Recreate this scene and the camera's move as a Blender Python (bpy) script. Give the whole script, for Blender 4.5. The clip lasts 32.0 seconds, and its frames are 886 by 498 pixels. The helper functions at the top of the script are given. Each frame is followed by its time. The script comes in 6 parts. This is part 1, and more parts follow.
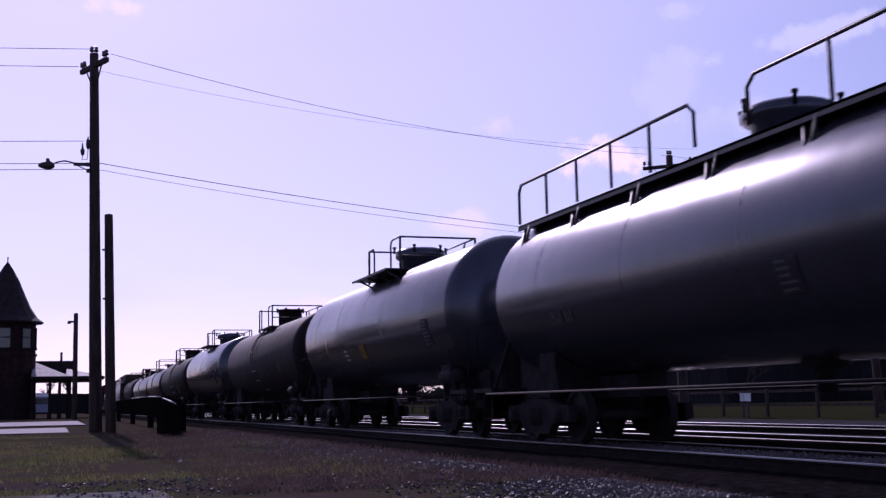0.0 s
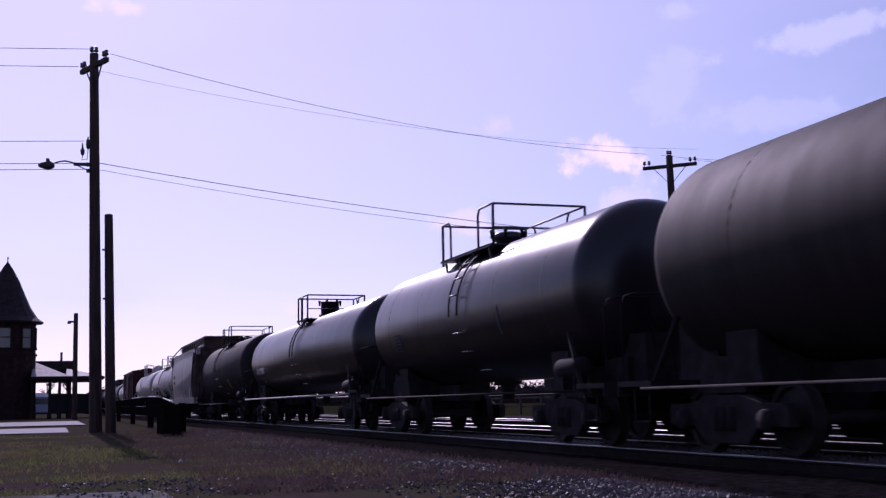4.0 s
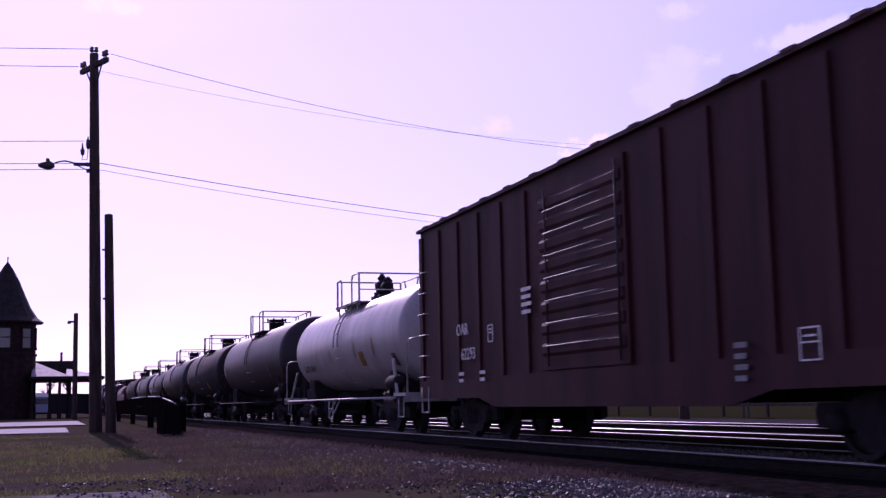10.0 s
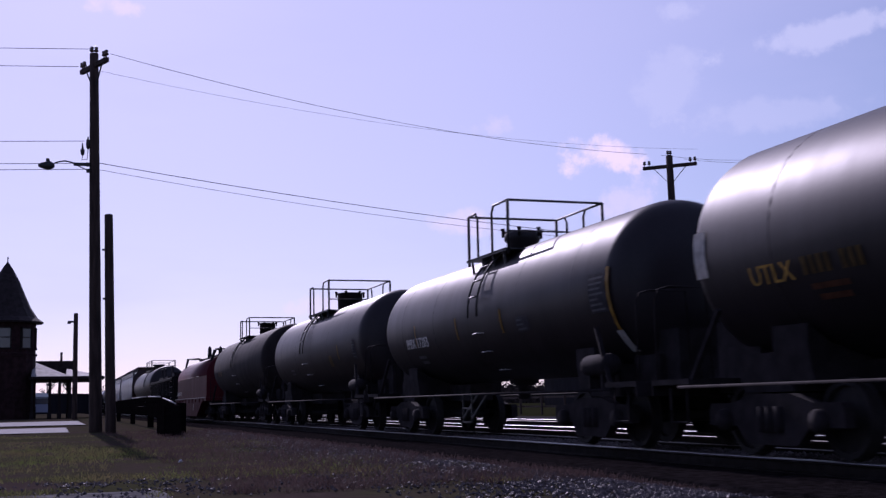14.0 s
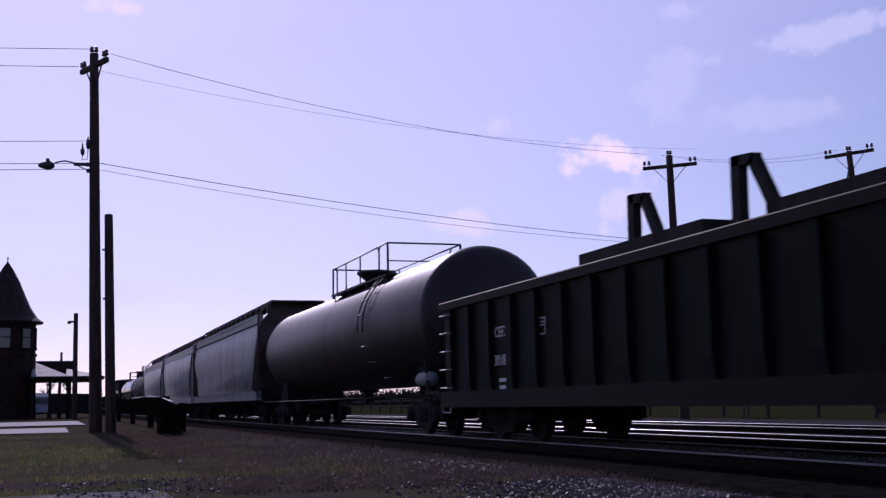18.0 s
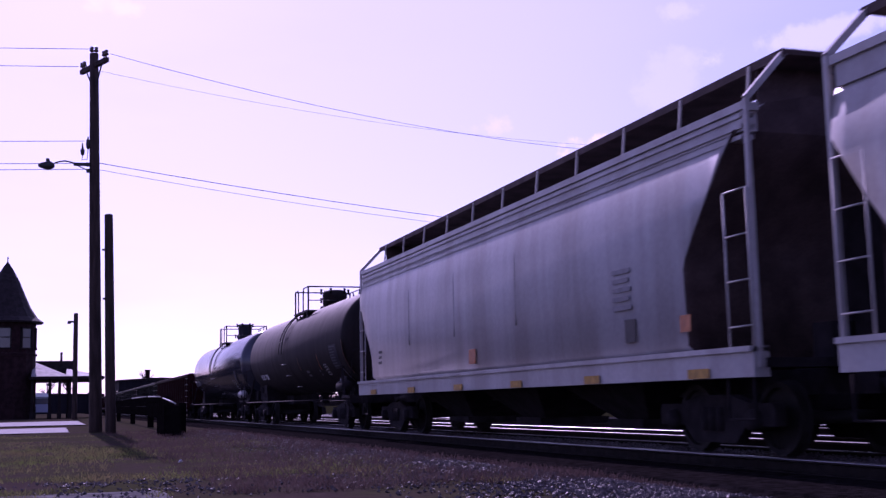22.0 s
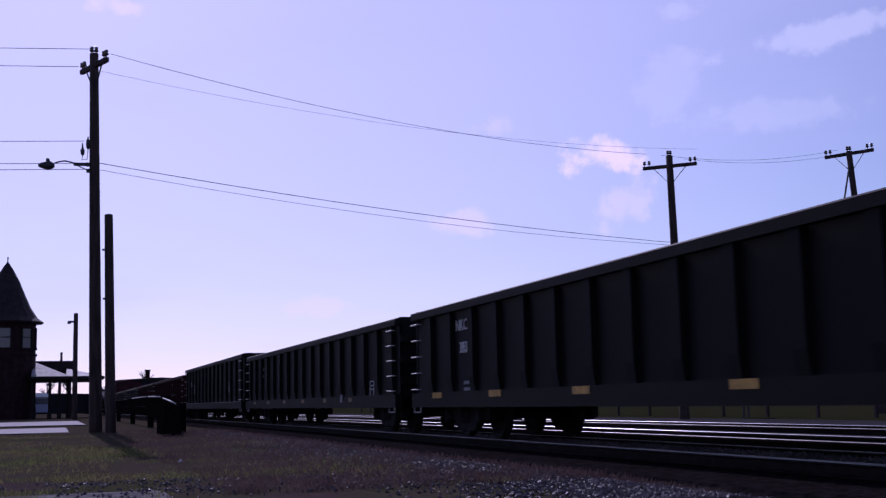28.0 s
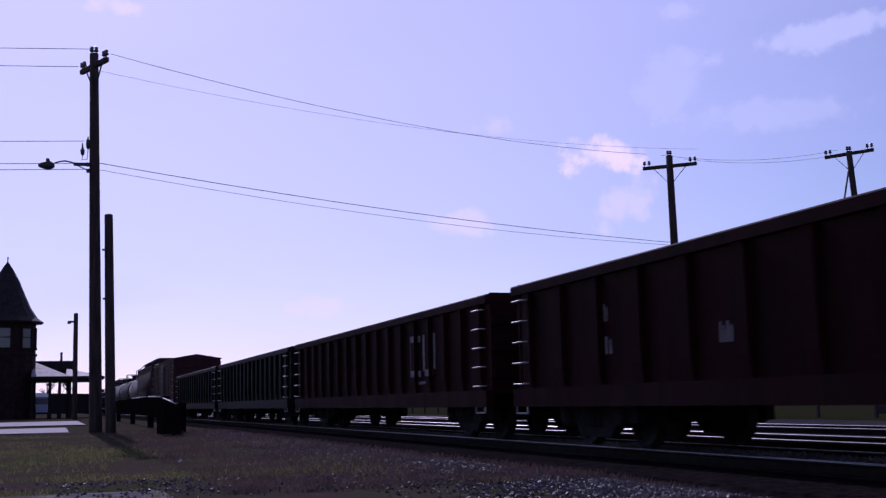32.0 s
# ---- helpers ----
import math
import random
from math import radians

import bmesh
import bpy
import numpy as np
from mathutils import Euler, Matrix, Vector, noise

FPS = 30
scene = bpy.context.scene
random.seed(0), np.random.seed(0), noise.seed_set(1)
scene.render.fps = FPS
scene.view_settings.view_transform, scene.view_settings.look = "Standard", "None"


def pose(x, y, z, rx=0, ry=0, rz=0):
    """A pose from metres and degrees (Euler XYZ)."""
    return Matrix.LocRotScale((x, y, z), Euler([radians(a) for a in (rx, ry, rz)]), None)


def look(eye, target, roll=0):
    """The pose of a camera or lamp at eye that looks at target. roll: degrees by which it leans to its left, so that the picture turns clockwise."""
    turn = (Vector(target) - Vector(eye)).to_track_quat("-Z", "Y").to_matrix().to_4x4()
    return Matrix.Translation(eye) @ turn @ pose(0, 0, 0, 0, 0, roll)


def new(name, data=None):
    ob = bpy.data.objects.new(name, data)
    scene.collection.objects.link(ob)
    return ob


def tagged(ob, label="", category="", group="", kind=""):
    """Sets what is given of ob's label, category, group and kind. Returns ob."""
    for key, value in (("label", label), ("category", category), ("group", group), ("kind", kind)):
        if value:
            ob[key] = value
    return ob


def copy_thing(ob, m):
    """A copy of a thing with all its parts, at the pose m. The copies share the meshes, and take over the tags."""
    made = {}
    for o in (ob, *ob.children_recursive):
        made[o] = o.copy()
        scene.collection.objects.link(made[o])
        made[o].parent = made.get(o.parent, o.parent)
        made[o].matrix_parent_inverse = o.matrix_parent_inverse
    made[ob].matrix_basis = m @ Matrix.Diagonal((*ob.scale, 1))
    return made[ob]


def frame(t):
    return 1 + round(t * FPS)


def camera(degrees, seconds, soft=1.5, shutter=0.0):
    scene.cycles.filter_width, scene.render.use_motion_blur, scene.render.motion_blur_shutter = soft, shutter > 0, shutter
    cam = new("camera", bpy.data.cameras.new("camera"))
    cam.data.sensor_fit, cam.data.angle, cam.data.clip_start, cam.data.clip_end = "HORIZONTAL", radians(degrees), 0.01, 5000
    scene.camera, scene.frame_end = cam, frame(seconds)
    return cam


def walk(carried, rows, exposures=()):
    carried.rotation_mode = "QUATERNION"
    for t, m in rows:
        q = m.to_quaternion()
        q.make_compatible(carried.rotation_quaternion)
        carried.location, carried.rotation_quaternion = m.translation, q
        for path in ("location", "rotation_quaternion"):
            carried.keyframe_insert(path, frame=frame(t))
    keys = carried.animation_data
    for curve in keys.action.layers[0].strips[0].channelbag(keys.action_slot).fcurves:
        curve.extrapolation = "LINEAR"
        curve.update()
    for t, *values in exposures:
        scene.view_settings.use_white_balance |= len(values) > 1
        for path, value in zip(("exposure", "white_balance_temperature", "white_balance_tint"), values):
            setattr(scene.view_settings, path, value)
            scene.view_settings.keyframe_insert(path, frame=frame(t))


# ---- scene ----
CAM_X, CAM_Y, CAM_Z = 0.0, 0.0, 0.703
SPEED = 17.773            # metres a second, towards the camera along -Y
TRACK_X = 8.57            # centre line of the main track, rail heads at z = 0
cam = camera(42.264, 32.0, soft=1.35, shutter=0.12)


def camera_pose(yaw, pitch, roll):
    y, p, r = radians(yaw), radians(pitch), radians(roll)
    fwd = Vector((math.sin(y) * math.cos(p), math.cos(y) * math.cos(p), math.sin(p)))
    right = Vector((math.cos(y), -math.sin(y), 0))
    up = right.cross(fwd)
    r2 = right * math.cos(r) + up * math.sin(r)
    u2 = -right * math.sin(r) + up * math.cos(r)
    m = Matrix((r2, u2, -fwd)).transposed().to_4x4()
    m.translation = (CAM_X, CAM_Y, CAM_Z)
    return m


CAM_POSE = camera_pose(18.757, 7.596, -1.167)
walk(cam, [(0, CAM_POSE), (32, CAM_POSE)],
     exposures=[(0, 0.13, 5680, 52), (3, 0.13, 5680, 51), (6, 0.1, 5640, 45), (7, 0.13, 5680, 48), (8.2, 0.02, 5680, 43), (8.8, -0.03, 5600, 43), (10, 0.38, 5780, 76), (10.6, 0.25, 5780, 65), (11.0, 0.0, 5700, 46),
                (11.4, -0.02, 5720, 42), (14, -0.02, 5650, 41), (17.4, -0.02, 5600, 43), (19, 0.12, 5800, 48), (20, 0.36, 5450, 76), (22, 0.4, 5470, 78),
                (23, 0.18, 6050, 53), (24.5, 0.0, 5450, 45), (28, -0.08, 5370, 47), (32, -0.06, 5380, 47)])

# ---- world and sun ----
SUN_AZ, SUN_EL = -0.8, 31.0      # degrees from +Y towards +X, degrees above the horizon
world = bpy.data.worlds.new("sky")
scene.world = world
world.use_nodes = True
wn, wl = world.node_tree.nodes, world.node_tree.links
wn.clear()
w_out = wn.new("ShaderNodeOutputWorld")
w_bg = wn.new("ShaderNodeBackground")
w_sky = wn.new("ShaderNodeTexSky")
w_sky.sky_type = "NISHITA"
w_sky.sun_disc = False
w_sky.sun_elevation = radians(SUN_EL)
w_sky.sun_rotation = radians(SUN_AZ)
w_sky.air_density, w_sky.dust_density, w_sky.ozone_density = 1.0, 0.4, 1.5
w_bg.inputs["Strength"].default_value = 0.075


def sky_clouds():
    """Thin wisps and a few small cumulus puffs, mixed over the clear sky."""
    tc = wn.new("ShaderNodeTexCoord")
    haze = wn.new("ShaderNodeMix")
    haze.data_type = "RGBA"
    toward = wn.new("ShaderNodeVectorMath")
    toward.operation = "DOT_PRODUCT"
    toward.inputs[1].default_value = (math.sin(radians(SUN_AZ)) * math.cos(radians(SUN_EL)), math.cos(radians(SUN_AZ)) * math.cos(radians(SUN_EL)), math.sin(radians(SUN_EL)))
    wl.new(tc.outputs["Generated"], toward.inputs[0])
    aureole = wn.new("ShaderNodeMapRange")
    aureole.interpolation_type = "SMOOTHSTEP"
    aureole.inputs["From Min"].default_value, aureole.inputs["From Max"].default_value = 0.68, 0.94
    aureole.inputs["To Min"].default_value, aureole.inputs["To Max"].default_value = 0.1, 0.6
    wl.new(toward.outputs["Value"], aureole.inputs["Value"])
    wl.new(aureole.outputs["Result"], haze.inputs["Factor"])
    wl.new(w_sky.outputs["Color"], haze.inputs["A"])
    haze.inputs["B"].default_value = (*CLOUD_HAZE, 1)
    last = haze.outputs["Result"]
    nz = wn.new("ShaderNodeTexNoise")
    nz.inputs["Scale"].default_value, nz.inputs["Detail"].default_value, nz.inputs["Roughness"].default_value = 20.0, 8, 0.62
    wl.new(tc.outputs["Generated"], nz.inputs["Vector"])
    mp = wn.new("ShaderNodeMapping")
    mp.inputs["Scale"].default_value = (2.2, 2.2, 9.0)
    wl.new(tc.outputs["Generated"], mp.inputs["Vector"])
    wisp = wn.new("ShaderNodeTexNoise")
    wisp.inputs["Scale"].default_value, wisp.inputs["Detail"].default_value = 1.6, 6
    wl.new(mp.outputs["Vector"], wisp.inputs["Vector"])
    wr = wn.new("ShaderNodeMapRange")
    wr.inputs["From Min"].default_value, wr.inputs["From Max"].default_value, wr.inputs["To Max"].default_value = 0.5, 0.8, 0.3
    wl.new(wisp.outputs["Fac"], wr.inputs["Value"])

    def blend(prev, fac, col):
        mx = wn.new("ShaderNodeMix")
        mx.data_type = "RGBA"
        wl.new(fac, mx.inputs["Factor"])
        wl.new(prev, mx.inputs["A"])
        mx.inputs["B"].default_value = (*col, 1)
        return mx.outputs["Result"]

    last = blend(last, wr.outputs["Result"], CLOUD_WISP)
    # way, size, flatness, amount, tilt, colour
    for d, size, flat, amount, tilt, col in (((0.441, 0.873, 0.209), 0.066, 2.2, 1.0, 0.05, CLOUD_PUFF), ((0.356, 0.904, 0.235), 0.035, 1.6, 0.3, 0.0, CLOUD_PUFF),
                                             ((0.6, 0.745, 0.294), 0.15, 7.0, 0.55, -0.17, CLOUD_WHITE), ((0.554, 0.8, 0.232), 0.11, 4.0, 0.3, 0.0, CLOUD_WHITE),
                                             ((0.488, 0.832, 0.263), 0.05, 1.0, 0.3, 0.0, CLOUD_WHITE), ((0.492, 0.81, 0.32), 0.04, 2.0, 0.4, 0.0, CLOUD_WHITE),
                                             ((0.335, 0.93, 0.154), 0.045, 2.4, 0.45, 0.0, CLOUD_PUFF), ((0.045, 0.944, 0.327), 0.045, 2.2, 0.6, 0.0, CLOUD_PUFF),
                                             ((0.47, 0.867, 0.164), 0.05, 1.2, 0.4, 0.0, CLOUD_PUFF), ((0.214, 0.973, 0.085), 0.05, 3.0, 0.35, 0.0, CLOUD_PUFF)):
        sc = wn.new("ShaderNodeMapping")
        sc.vector_type = "TEXTURE"
        sc.inputs["Location"].default_value = d
        sc.inputs["Rotation"].default_value = (0, tilt, 0)
        sc.inputs["Scale"].default_value = (1, 1, 1 / flat)
        wl.new(tc.outputs["Generated"], sc.inputs["Vector"])
        ln = wn.new("ShaderNodeVectorMath")
        ln.operation = "LENGTH"
        wl.new(sc.outputs["Vector"], ln.inputs[0])
        ad = wn.new("ShaderNodeMath")
        ad.operation = "MULTIPLY_ADD"
        ad.inputs[1].default_value = -size * 2.2
        wl.new(nz.outputs["Fac"], ad.inputs[0])
        wl.new(ln.outputs["Value"], ad.inputs[2])
        mr = wn.new("ShaderNodeMapRange")
        mr.interpolation_type = "SMOOTHSTEP"
        mr.inputs["From Min"].default_value, mr.inputs["From Max"].default_value = -size * 0.5, -size * 0.9
        mr.inputs["To Min"].default_value, mr.inputs["To Max"].default_value = 0.0, amount
        wl.new(ad.outputs["Value"], mr.inputs["Value"])
        last = blend(last, mr.outputs["Result"], col)
    return last


CLOUD_HAZE, CLOUD_WISP, CLOUD_PUFF, CLOUD_WHITE = (9.0, 9.2, 11.2), (7.0, 7.6, 9.5), (12.2, 10.7, 11.6), (8.6, 9.2, 10.2)
wl.new(sky_clouds(), w_bg.inputs["Color"])
wl.new(w_bg.outputs["Background"], w_out.inputs["Surface"])

sun = new("sun", bpy.data.lights.new("sun", "SUN"))
sun.data.energy, sun.data.angle, sun.data.color = 2.8, radians(0.53), (1.0, 0.95, 0.88)
_d = Vector((math.sin(radians(SUN_AZ)) * math.cos(radians(SUN_EL)), math.cos(radians(SUN_AZ)) * math.cos(radians(SUN_EL)), math.sin(radians(SUN_EL))))
sun.matrix_world = look(_d * 200, (0, 0, 0))


# ---- materials ----
def mat(name, col, rough=0.6, metal=0.0, var=0.25, scale=3.0, bump=0.02, col2=None, streak=0.0, spec=0.5, rand=0.0, through_light=0.0):
    """Paint, rust, soil or wood: two scales of variation, optional run-down streaks, fine relief."""
    m = bpy.data.materials.new(name)
    m.use_nodes = True
    n, l = m.node_tree.nodes, m.node_tree.links
    b = n["Principled BSDF"]
    tc = n.new("ShaderNodeTexCoord")
    big = n.new("ShaderNodeTexNoise")
    big.inputs["Scale"].default_value, big.inputs["Detail"].default_value = scale, 6
    fine = n.new("ShaderNodeTexNoise")
    fine.inputs["Scale"].default_value, fine.inputs["Detail"].default_value = scale * 14, 4
    src = tc.outputs["Object"]
    l.new(src, fine.inputs["Vector"])
    if streak:
        mp = n.new("ShaderNodeMapping")
        mp.inputs["Scale"].default_value = (1.6, 1.6, 0.22)
        l.new(src, mp.inputs["Vector"])
        l.new(mp.outputs["Vector"], big.inputs["Vector"])
    else:
        l.new(src, big.inputs["Vector"])
    c2 = col2 or tuple(c * (1 - var) for c in col)
    ramp = n.new("ShaderNodeValToRGB")
    ramp.color_ramp.elements[0].position, ramp.color_ramp.elements[1].position = 0.38, 0.62
    ramp.color_ramp.elements[0].color, ramp.color_ramp.elements[1].color = (*col, 1), (*c2, 1)
    l.new(big.outputs["Fac"], ramp.inputs["Fac"])
    mix = n.new("ShaderNodeMix")
    mix.data_type, mix.blend_type = "RGBA", "MULTIPLY"
    mix.inputs["Factor"].default_value = min(1.0, var * 1.2)
    l.new(ramp.outputs["Color"], mix.inputs["A"])
    l.new(fine.outputs["Fac"], mix.inputs["B"])
    last = mix.outputs["Result"]
    if rand:
        info = n.new("ShaderNodeObjectInfo")
        hsv = n.new("ShaderNodeHueSaturation")
        mr = n.new("ShaderNodeMapRange")
        mr.inputs["To Min"].default_value, mr.inputs["To Max"].default_value = 1 - rand, 1 + rand
        l.new(info.outputs["Random"], mr.inputs["Value"])
        l.new(mr.outputs["Result"], hsv.inputs["Value"])
        l.new(last, hsv.inputs["Color"])
        last = hsv.outputs["Color"]
    l.new(last, b.inputs["Base Color"])
    rr = n.new("ShaderNodeMapRange")
    rr.inputs["To Min"].default_value, rr.inputs["To Max"].default_value = max(0.05, rough - 0.07), min(1, rough + 0.08)
    l.new(big.outputs["Fac"], rr.inputs["Value"])
    l.new(rr.outputs["Result"], b.inputs["Roughness"])
    b.inputs["Metallic"].default_value = metal
    b.inputs["Specular IOR Level"].default_value = spec
    if bump:
        bp = n.new("ShaderNodeBump")
        bp.inputs["Strength"].default_value, bp.inputs["Distance"].default_value = 0.5, bump
        l.new(fine.outputs["Fac"], bp.inputs["Height"])
        l.new(bp.outputs["Normal"], b.inputs["Normal"])
    if through_light:
        tl = n.new("ShaderNodeBsdfTranslucent")
        l.new(last, tl.inputs["Color"])
        ms = n.new("ShaderNodeMixShader")
        ms.inputs["Fac"].default_value = through_light
        l.new(b.outputs["BSDF"], ms.inputs[1])
        l.new(tl.outputs["BSDF"], ms.inputs[2])
        l.new(ms.outputs["Shader"], n["Material Output"].inputs["Surface"])
    return m


M = {}
M["black"] = mat("black_tank_paint", (0.02, 0.0145, 0.018), 0.5, var=0.4, scale=1.2, bump=0.001, streak=1, col2=(0.027, 0.02, 0.023), spec=0.28)
M["gloss"] = mat("glossy_black_tank_paint", (0.016, 0.012, 0.017), 0.3, var=0.3, scale=1.0, bump=0.0004, streak=1, spec=0.38)
M["brown"] = mat("sooty_brown_black_tank_paint", (0.027, 0.019, 0.02), 0.7, var=0.45, scale=1.4, bump=0.001, streak=1, spec=0.16)
M["white"] = mat("grimy_white_tank_paint", (0.53, 0.48, 0.46), 0.42, var=0.3, scale=1.2, bump=0.001, streak=1, col2=(0.37, 0.31, 0.28), spec=0.45)
M["silver"] = mat("pale_grey_tank_paint", (0.4, 0.375, 0.36), 0.36, var=0.25, scale=1.2, bump=0.001, streak=1, col2=(0.31, 0.28, 0.27))
M["hopper"] = mat("light_grey_hopper_paint", (0.27, 0.27, 0.285), 0.45, var=0.25, scale=1.0, bump=0.001, streak=1, col2=(0.21, 0.205, 0.2), spec=0.35)
M["hopper_beige"] = mat("weathered_cream_grey_hopper_paint", (0.43, 0.42, 0.425), 0.42, var=0.25, scale=1.0, bump=0.001, streak=1, col2=(0.32, 0.3, 0.29), spec=0.35)
M["boxcar"] = mat("oxide_red_boxcar_paint", (0.06, 0.013, 0.017), 0.65, var=0.4, scale=1.2, bump=0.002, streak=1, col2=(0.036, 0.01, 0.012), spec=0.15)
M["coil"] = mat("maroon_coil_car_paint", (0.085, 0.0055, 0.014), 0.48, var=0.3, scale=1.2, bump=0.001, streak=1, spec=0.16)
M["gondola"] = mat("dark_gondola_paint", (0.0068, 0.0062, 0.0072), 0.7, var=0.4, scale=1.2, bump=0.002, streak=1, col2=(0.011, 0.009, 0.0085), spec=0.12)
M["gondola_red"] = mat("rusty_red_gondola_paint", (0.034, 0.006, 0.009), 0.75, var=0.5, scale=1.2, bump=0.002, streak=1, col2=(0.019, 0.006, 0.006), spec=0.05)
M["under"] = mat("grimy_underframe_steel", (0.033, 0.027, 0.031), 0.85, var=0.4, scale=4, bump=0.003, spec=0.1)
M["wheel"] = mat("dusty_wheel_steel", (0.03, 0.026, 0.027), 0.7, metal=0.2, var=0.3, scale=5, bump=0.001, spec=0.15)
M["iron"] = mat("dark_painted_iron", (0.02, 0.019, 0.021), 0.5, var=0.3, scale=5, bump=0.0005)
M["pale_iron"] = mat("pale_painted_iron", (0.45, 0.43, 0.42), 0.45, var=0.3, scale=5, bump=0.0005)
M["letter"] = mat("worn_white_lettering", (0.85, 0.83, 0.8), 0.6, var=0.3, scale=9, bump=0)
M["dark_letter"] = mat("worn_black_lettering", (0.025, 0.025, 0.028), 0.6, var=0.3, scale=9, bump=0)
M["yellow"] = mat("faded_yellow_marking", (0.6, 0.33, 0.04), 0.6, var=0.35, scale=9, bump=0)
M["faded_yellow"] = mat("dull_yellow_lettering", (0.22, 0.13, 0.03), 0.6, var=0.4, scale=9, bump=0)
M["rust_mark"] = mat("rust_orange_mark", (0.2, 0.07, 0.03), 0.7, var=0.4, scale=9, bump=0)
M["orange_bar"] = mat("orange_reflective_bar", (0.55, 0.17, 0.04), 0.5, var=0.3, scale=9, bump=0)
M["blue_panel"] = mat("dark_blue_panel", (0.03, 0.04, 0.12), 0.5, var=0.3, scale=9, bump=0)
M["red_panel"] = mat("dull_red_panel", (0.25, 0.06, 0.08), 0.5, var=0.3, scale=9, bump=0)
M["brown_panel"] = mat("yellow_brown_panel", (0.3, 0.17, 0.05), 0.6, var=0.3, scale=9, bump=0)
M["lilac_spray"] = mat("pale_spray_paint", (0.22, 0.2, 0.28), 0.6, var=0.4, scale=6, bump=0)
M["dome_grey"] = mat("dusty_grey_dome_paint", (0.3, 0.26, 0.25), 0.5, var=0.35, scale=3, bump=0.001)
M["steel_blue"] = mat("blue_grey_tank_paint", (0.062, 0.066, 0.088), 0.24, metal=0.5, var=0.2, scale=1.0, bump=0.0004, streak=1)
M["rail"] = mat("dark_rusty_rail_steel", (0.022, 0.017, 0.015), 0.85, var=0.3, scale=6, bump=0.001, spec=0.1)
M["rail_top"] = mat("polished_rail_head", (0.22, 0.215, 0.225), 0.3, metal=1.0, var=0.1, scale=6, bump=0)
# dimmer copy of the rail head, for heads that catch no sun glint
M["rail_dull"] = mat("dim_rail_head", (0.17, 0.15, 0.15), 0.5, metal=0.8, var=0.4, scale=6, bump=0.0005)
M["tie"] = mat("weathered_timber_tie", (0.27, 0.22, 0.2), 0.9, var=0.5, scale=4, bump=0.01, rand=0.3, spec=0.1)
M["ballast"] = mat("pale_limestone_ballast", (0.46, 0.42, 0.42), 0.9, var=0.6, scale=9, bump=0.03, col2=(0.28, 0.25, 0.25), spec=0)
# ballast colour taken near black to hold the shade beside the train
M["cinder"] = mat("shade_darkened_ballast", (0.03, 0.025, 0.027), 0.95, var=0.6, scale=9, bump=0.03, col2=(0.012, 0.0105, 0.011), spec=0)
M["stone"] = mat("ballast_stone", (0.19, 0.147, 0.152), 0.6, var=0.6, scale=14, bump=0.004, col2=(0.07, 0.056, 0.06), spec=0.25)
M["soil"] = mat("dry_winter_soil", (0.078, 0.058, 0.052), 0.95, var=0.5, scale=0.8, bump=0.03, col2=(0.068, 0.066, 0.036), spec=0)
M["grey_patch"] = mat("dull_grey_panel", (0.22, 0.22, 0.24), 0.6, var=0.3, scale=9, bump=0)
M["dusty_panel"] = mat("dusty_dark_panel", (0.12, 0.112, 0.13), 0.7, var=0.35, scale=7, bump=0, spec=0.2)
M["sky_tank"] = mat("polished_blue_black_tank_paint", (0.06, 0.063, 0.085), 0.17, metal=0.35, var=0.2, scale=1.0, bump=0.0003, streak=1)
# brown for boards and end sheets; the ends' shade is in this colour
M["hopper_end"] = mat("brown_boards_and_shaded_ends", (0.12, 0.085, 0.085), 0.8, var=0.4, scale=2, bump=0.002, spec=0.1)
# pale metal for the bright sunlit line on the timber barrier
M["galvanised"] = mat("pale_sunlit_edge", (0.5, 0.48, 0.48), 0.45, metal=0.6, var=0.3, scale=6, bump=0.001)
M["hopper_cream"] = mat("chalky_cream_hopper_paint", (0.36, 0.33, 0.31), 0.42, var=0.2, scale=1.0, bump=0.001, streak=1, col2=(0.29, 0.26, 0.24), spec=0.25)
M["worn_letter"] = mat("flaked_pale_lettering", (0.3, 0.26, 0.26), 0.7, var=0.5, scale=9, bump=0, spec=0.2)
M["semi"] = mat("half_gloss_black_tank_paint", (0.019, 0.014, 0.018), 0.5, var=0.4, scale=1.2, bump=0.001, streak=1, spec=0.3)
M["dark_spray"] = mat("sooty_sprayed_outline", (0.07, 0.06, 0.055), 0.55, var=0.5, scale=3, bump=0, col2=(0.14, 0.125, 0.115))
M["green_spray"] = mat("dark_green_spray_paint", (0.02, 0.07, 0.03), 0.5, var=0.3, scale=5, bump=0)
M["field"] = mat("dull_winter_field_grass", (0.026, 0.03, 0.013), 0.95, var=0.4, scale=0.5, bump=0.02, col2=(0.033, 0.03, 0.016), spec=0)
M["bark"] = mat("grey_bark", (0.06, 0.05, 0.048), 0.9, var=0.4, scale=6, bump=0.01, spec=0)
M["shed"] = mat("dark_corrugated_shed", (0.022, 0.02, 0.026), 0.8, var=0.3, scale=0.8, bump=0.003, streak=1, spec=0.05)
M["pole"] = mat("weathered_pole_wood", (0.085, 0.058, 0.052), 0.85, var=0.5, scale=5, bump=0.008, streak=1, spec=0.15)
M["brick_red"] = mat("dark_red_depot_brick", (0.036, 0.017, 0.019), 0.85, var=0.4, scale=3, bump=0.004, rand=0.15, spec=0.1)
M["slate"] = mat("dark_slate_shingle", (0.034, 0.025, 0.028), 0.7, var=0.4, scale=4, bump=0.006, spec=0.15)
M["tile_pale"] = mat("pale_shingle_roof", (0.32, 0.3, 0.3), 0.8, var=0.3, scale=3, bump=0.01)
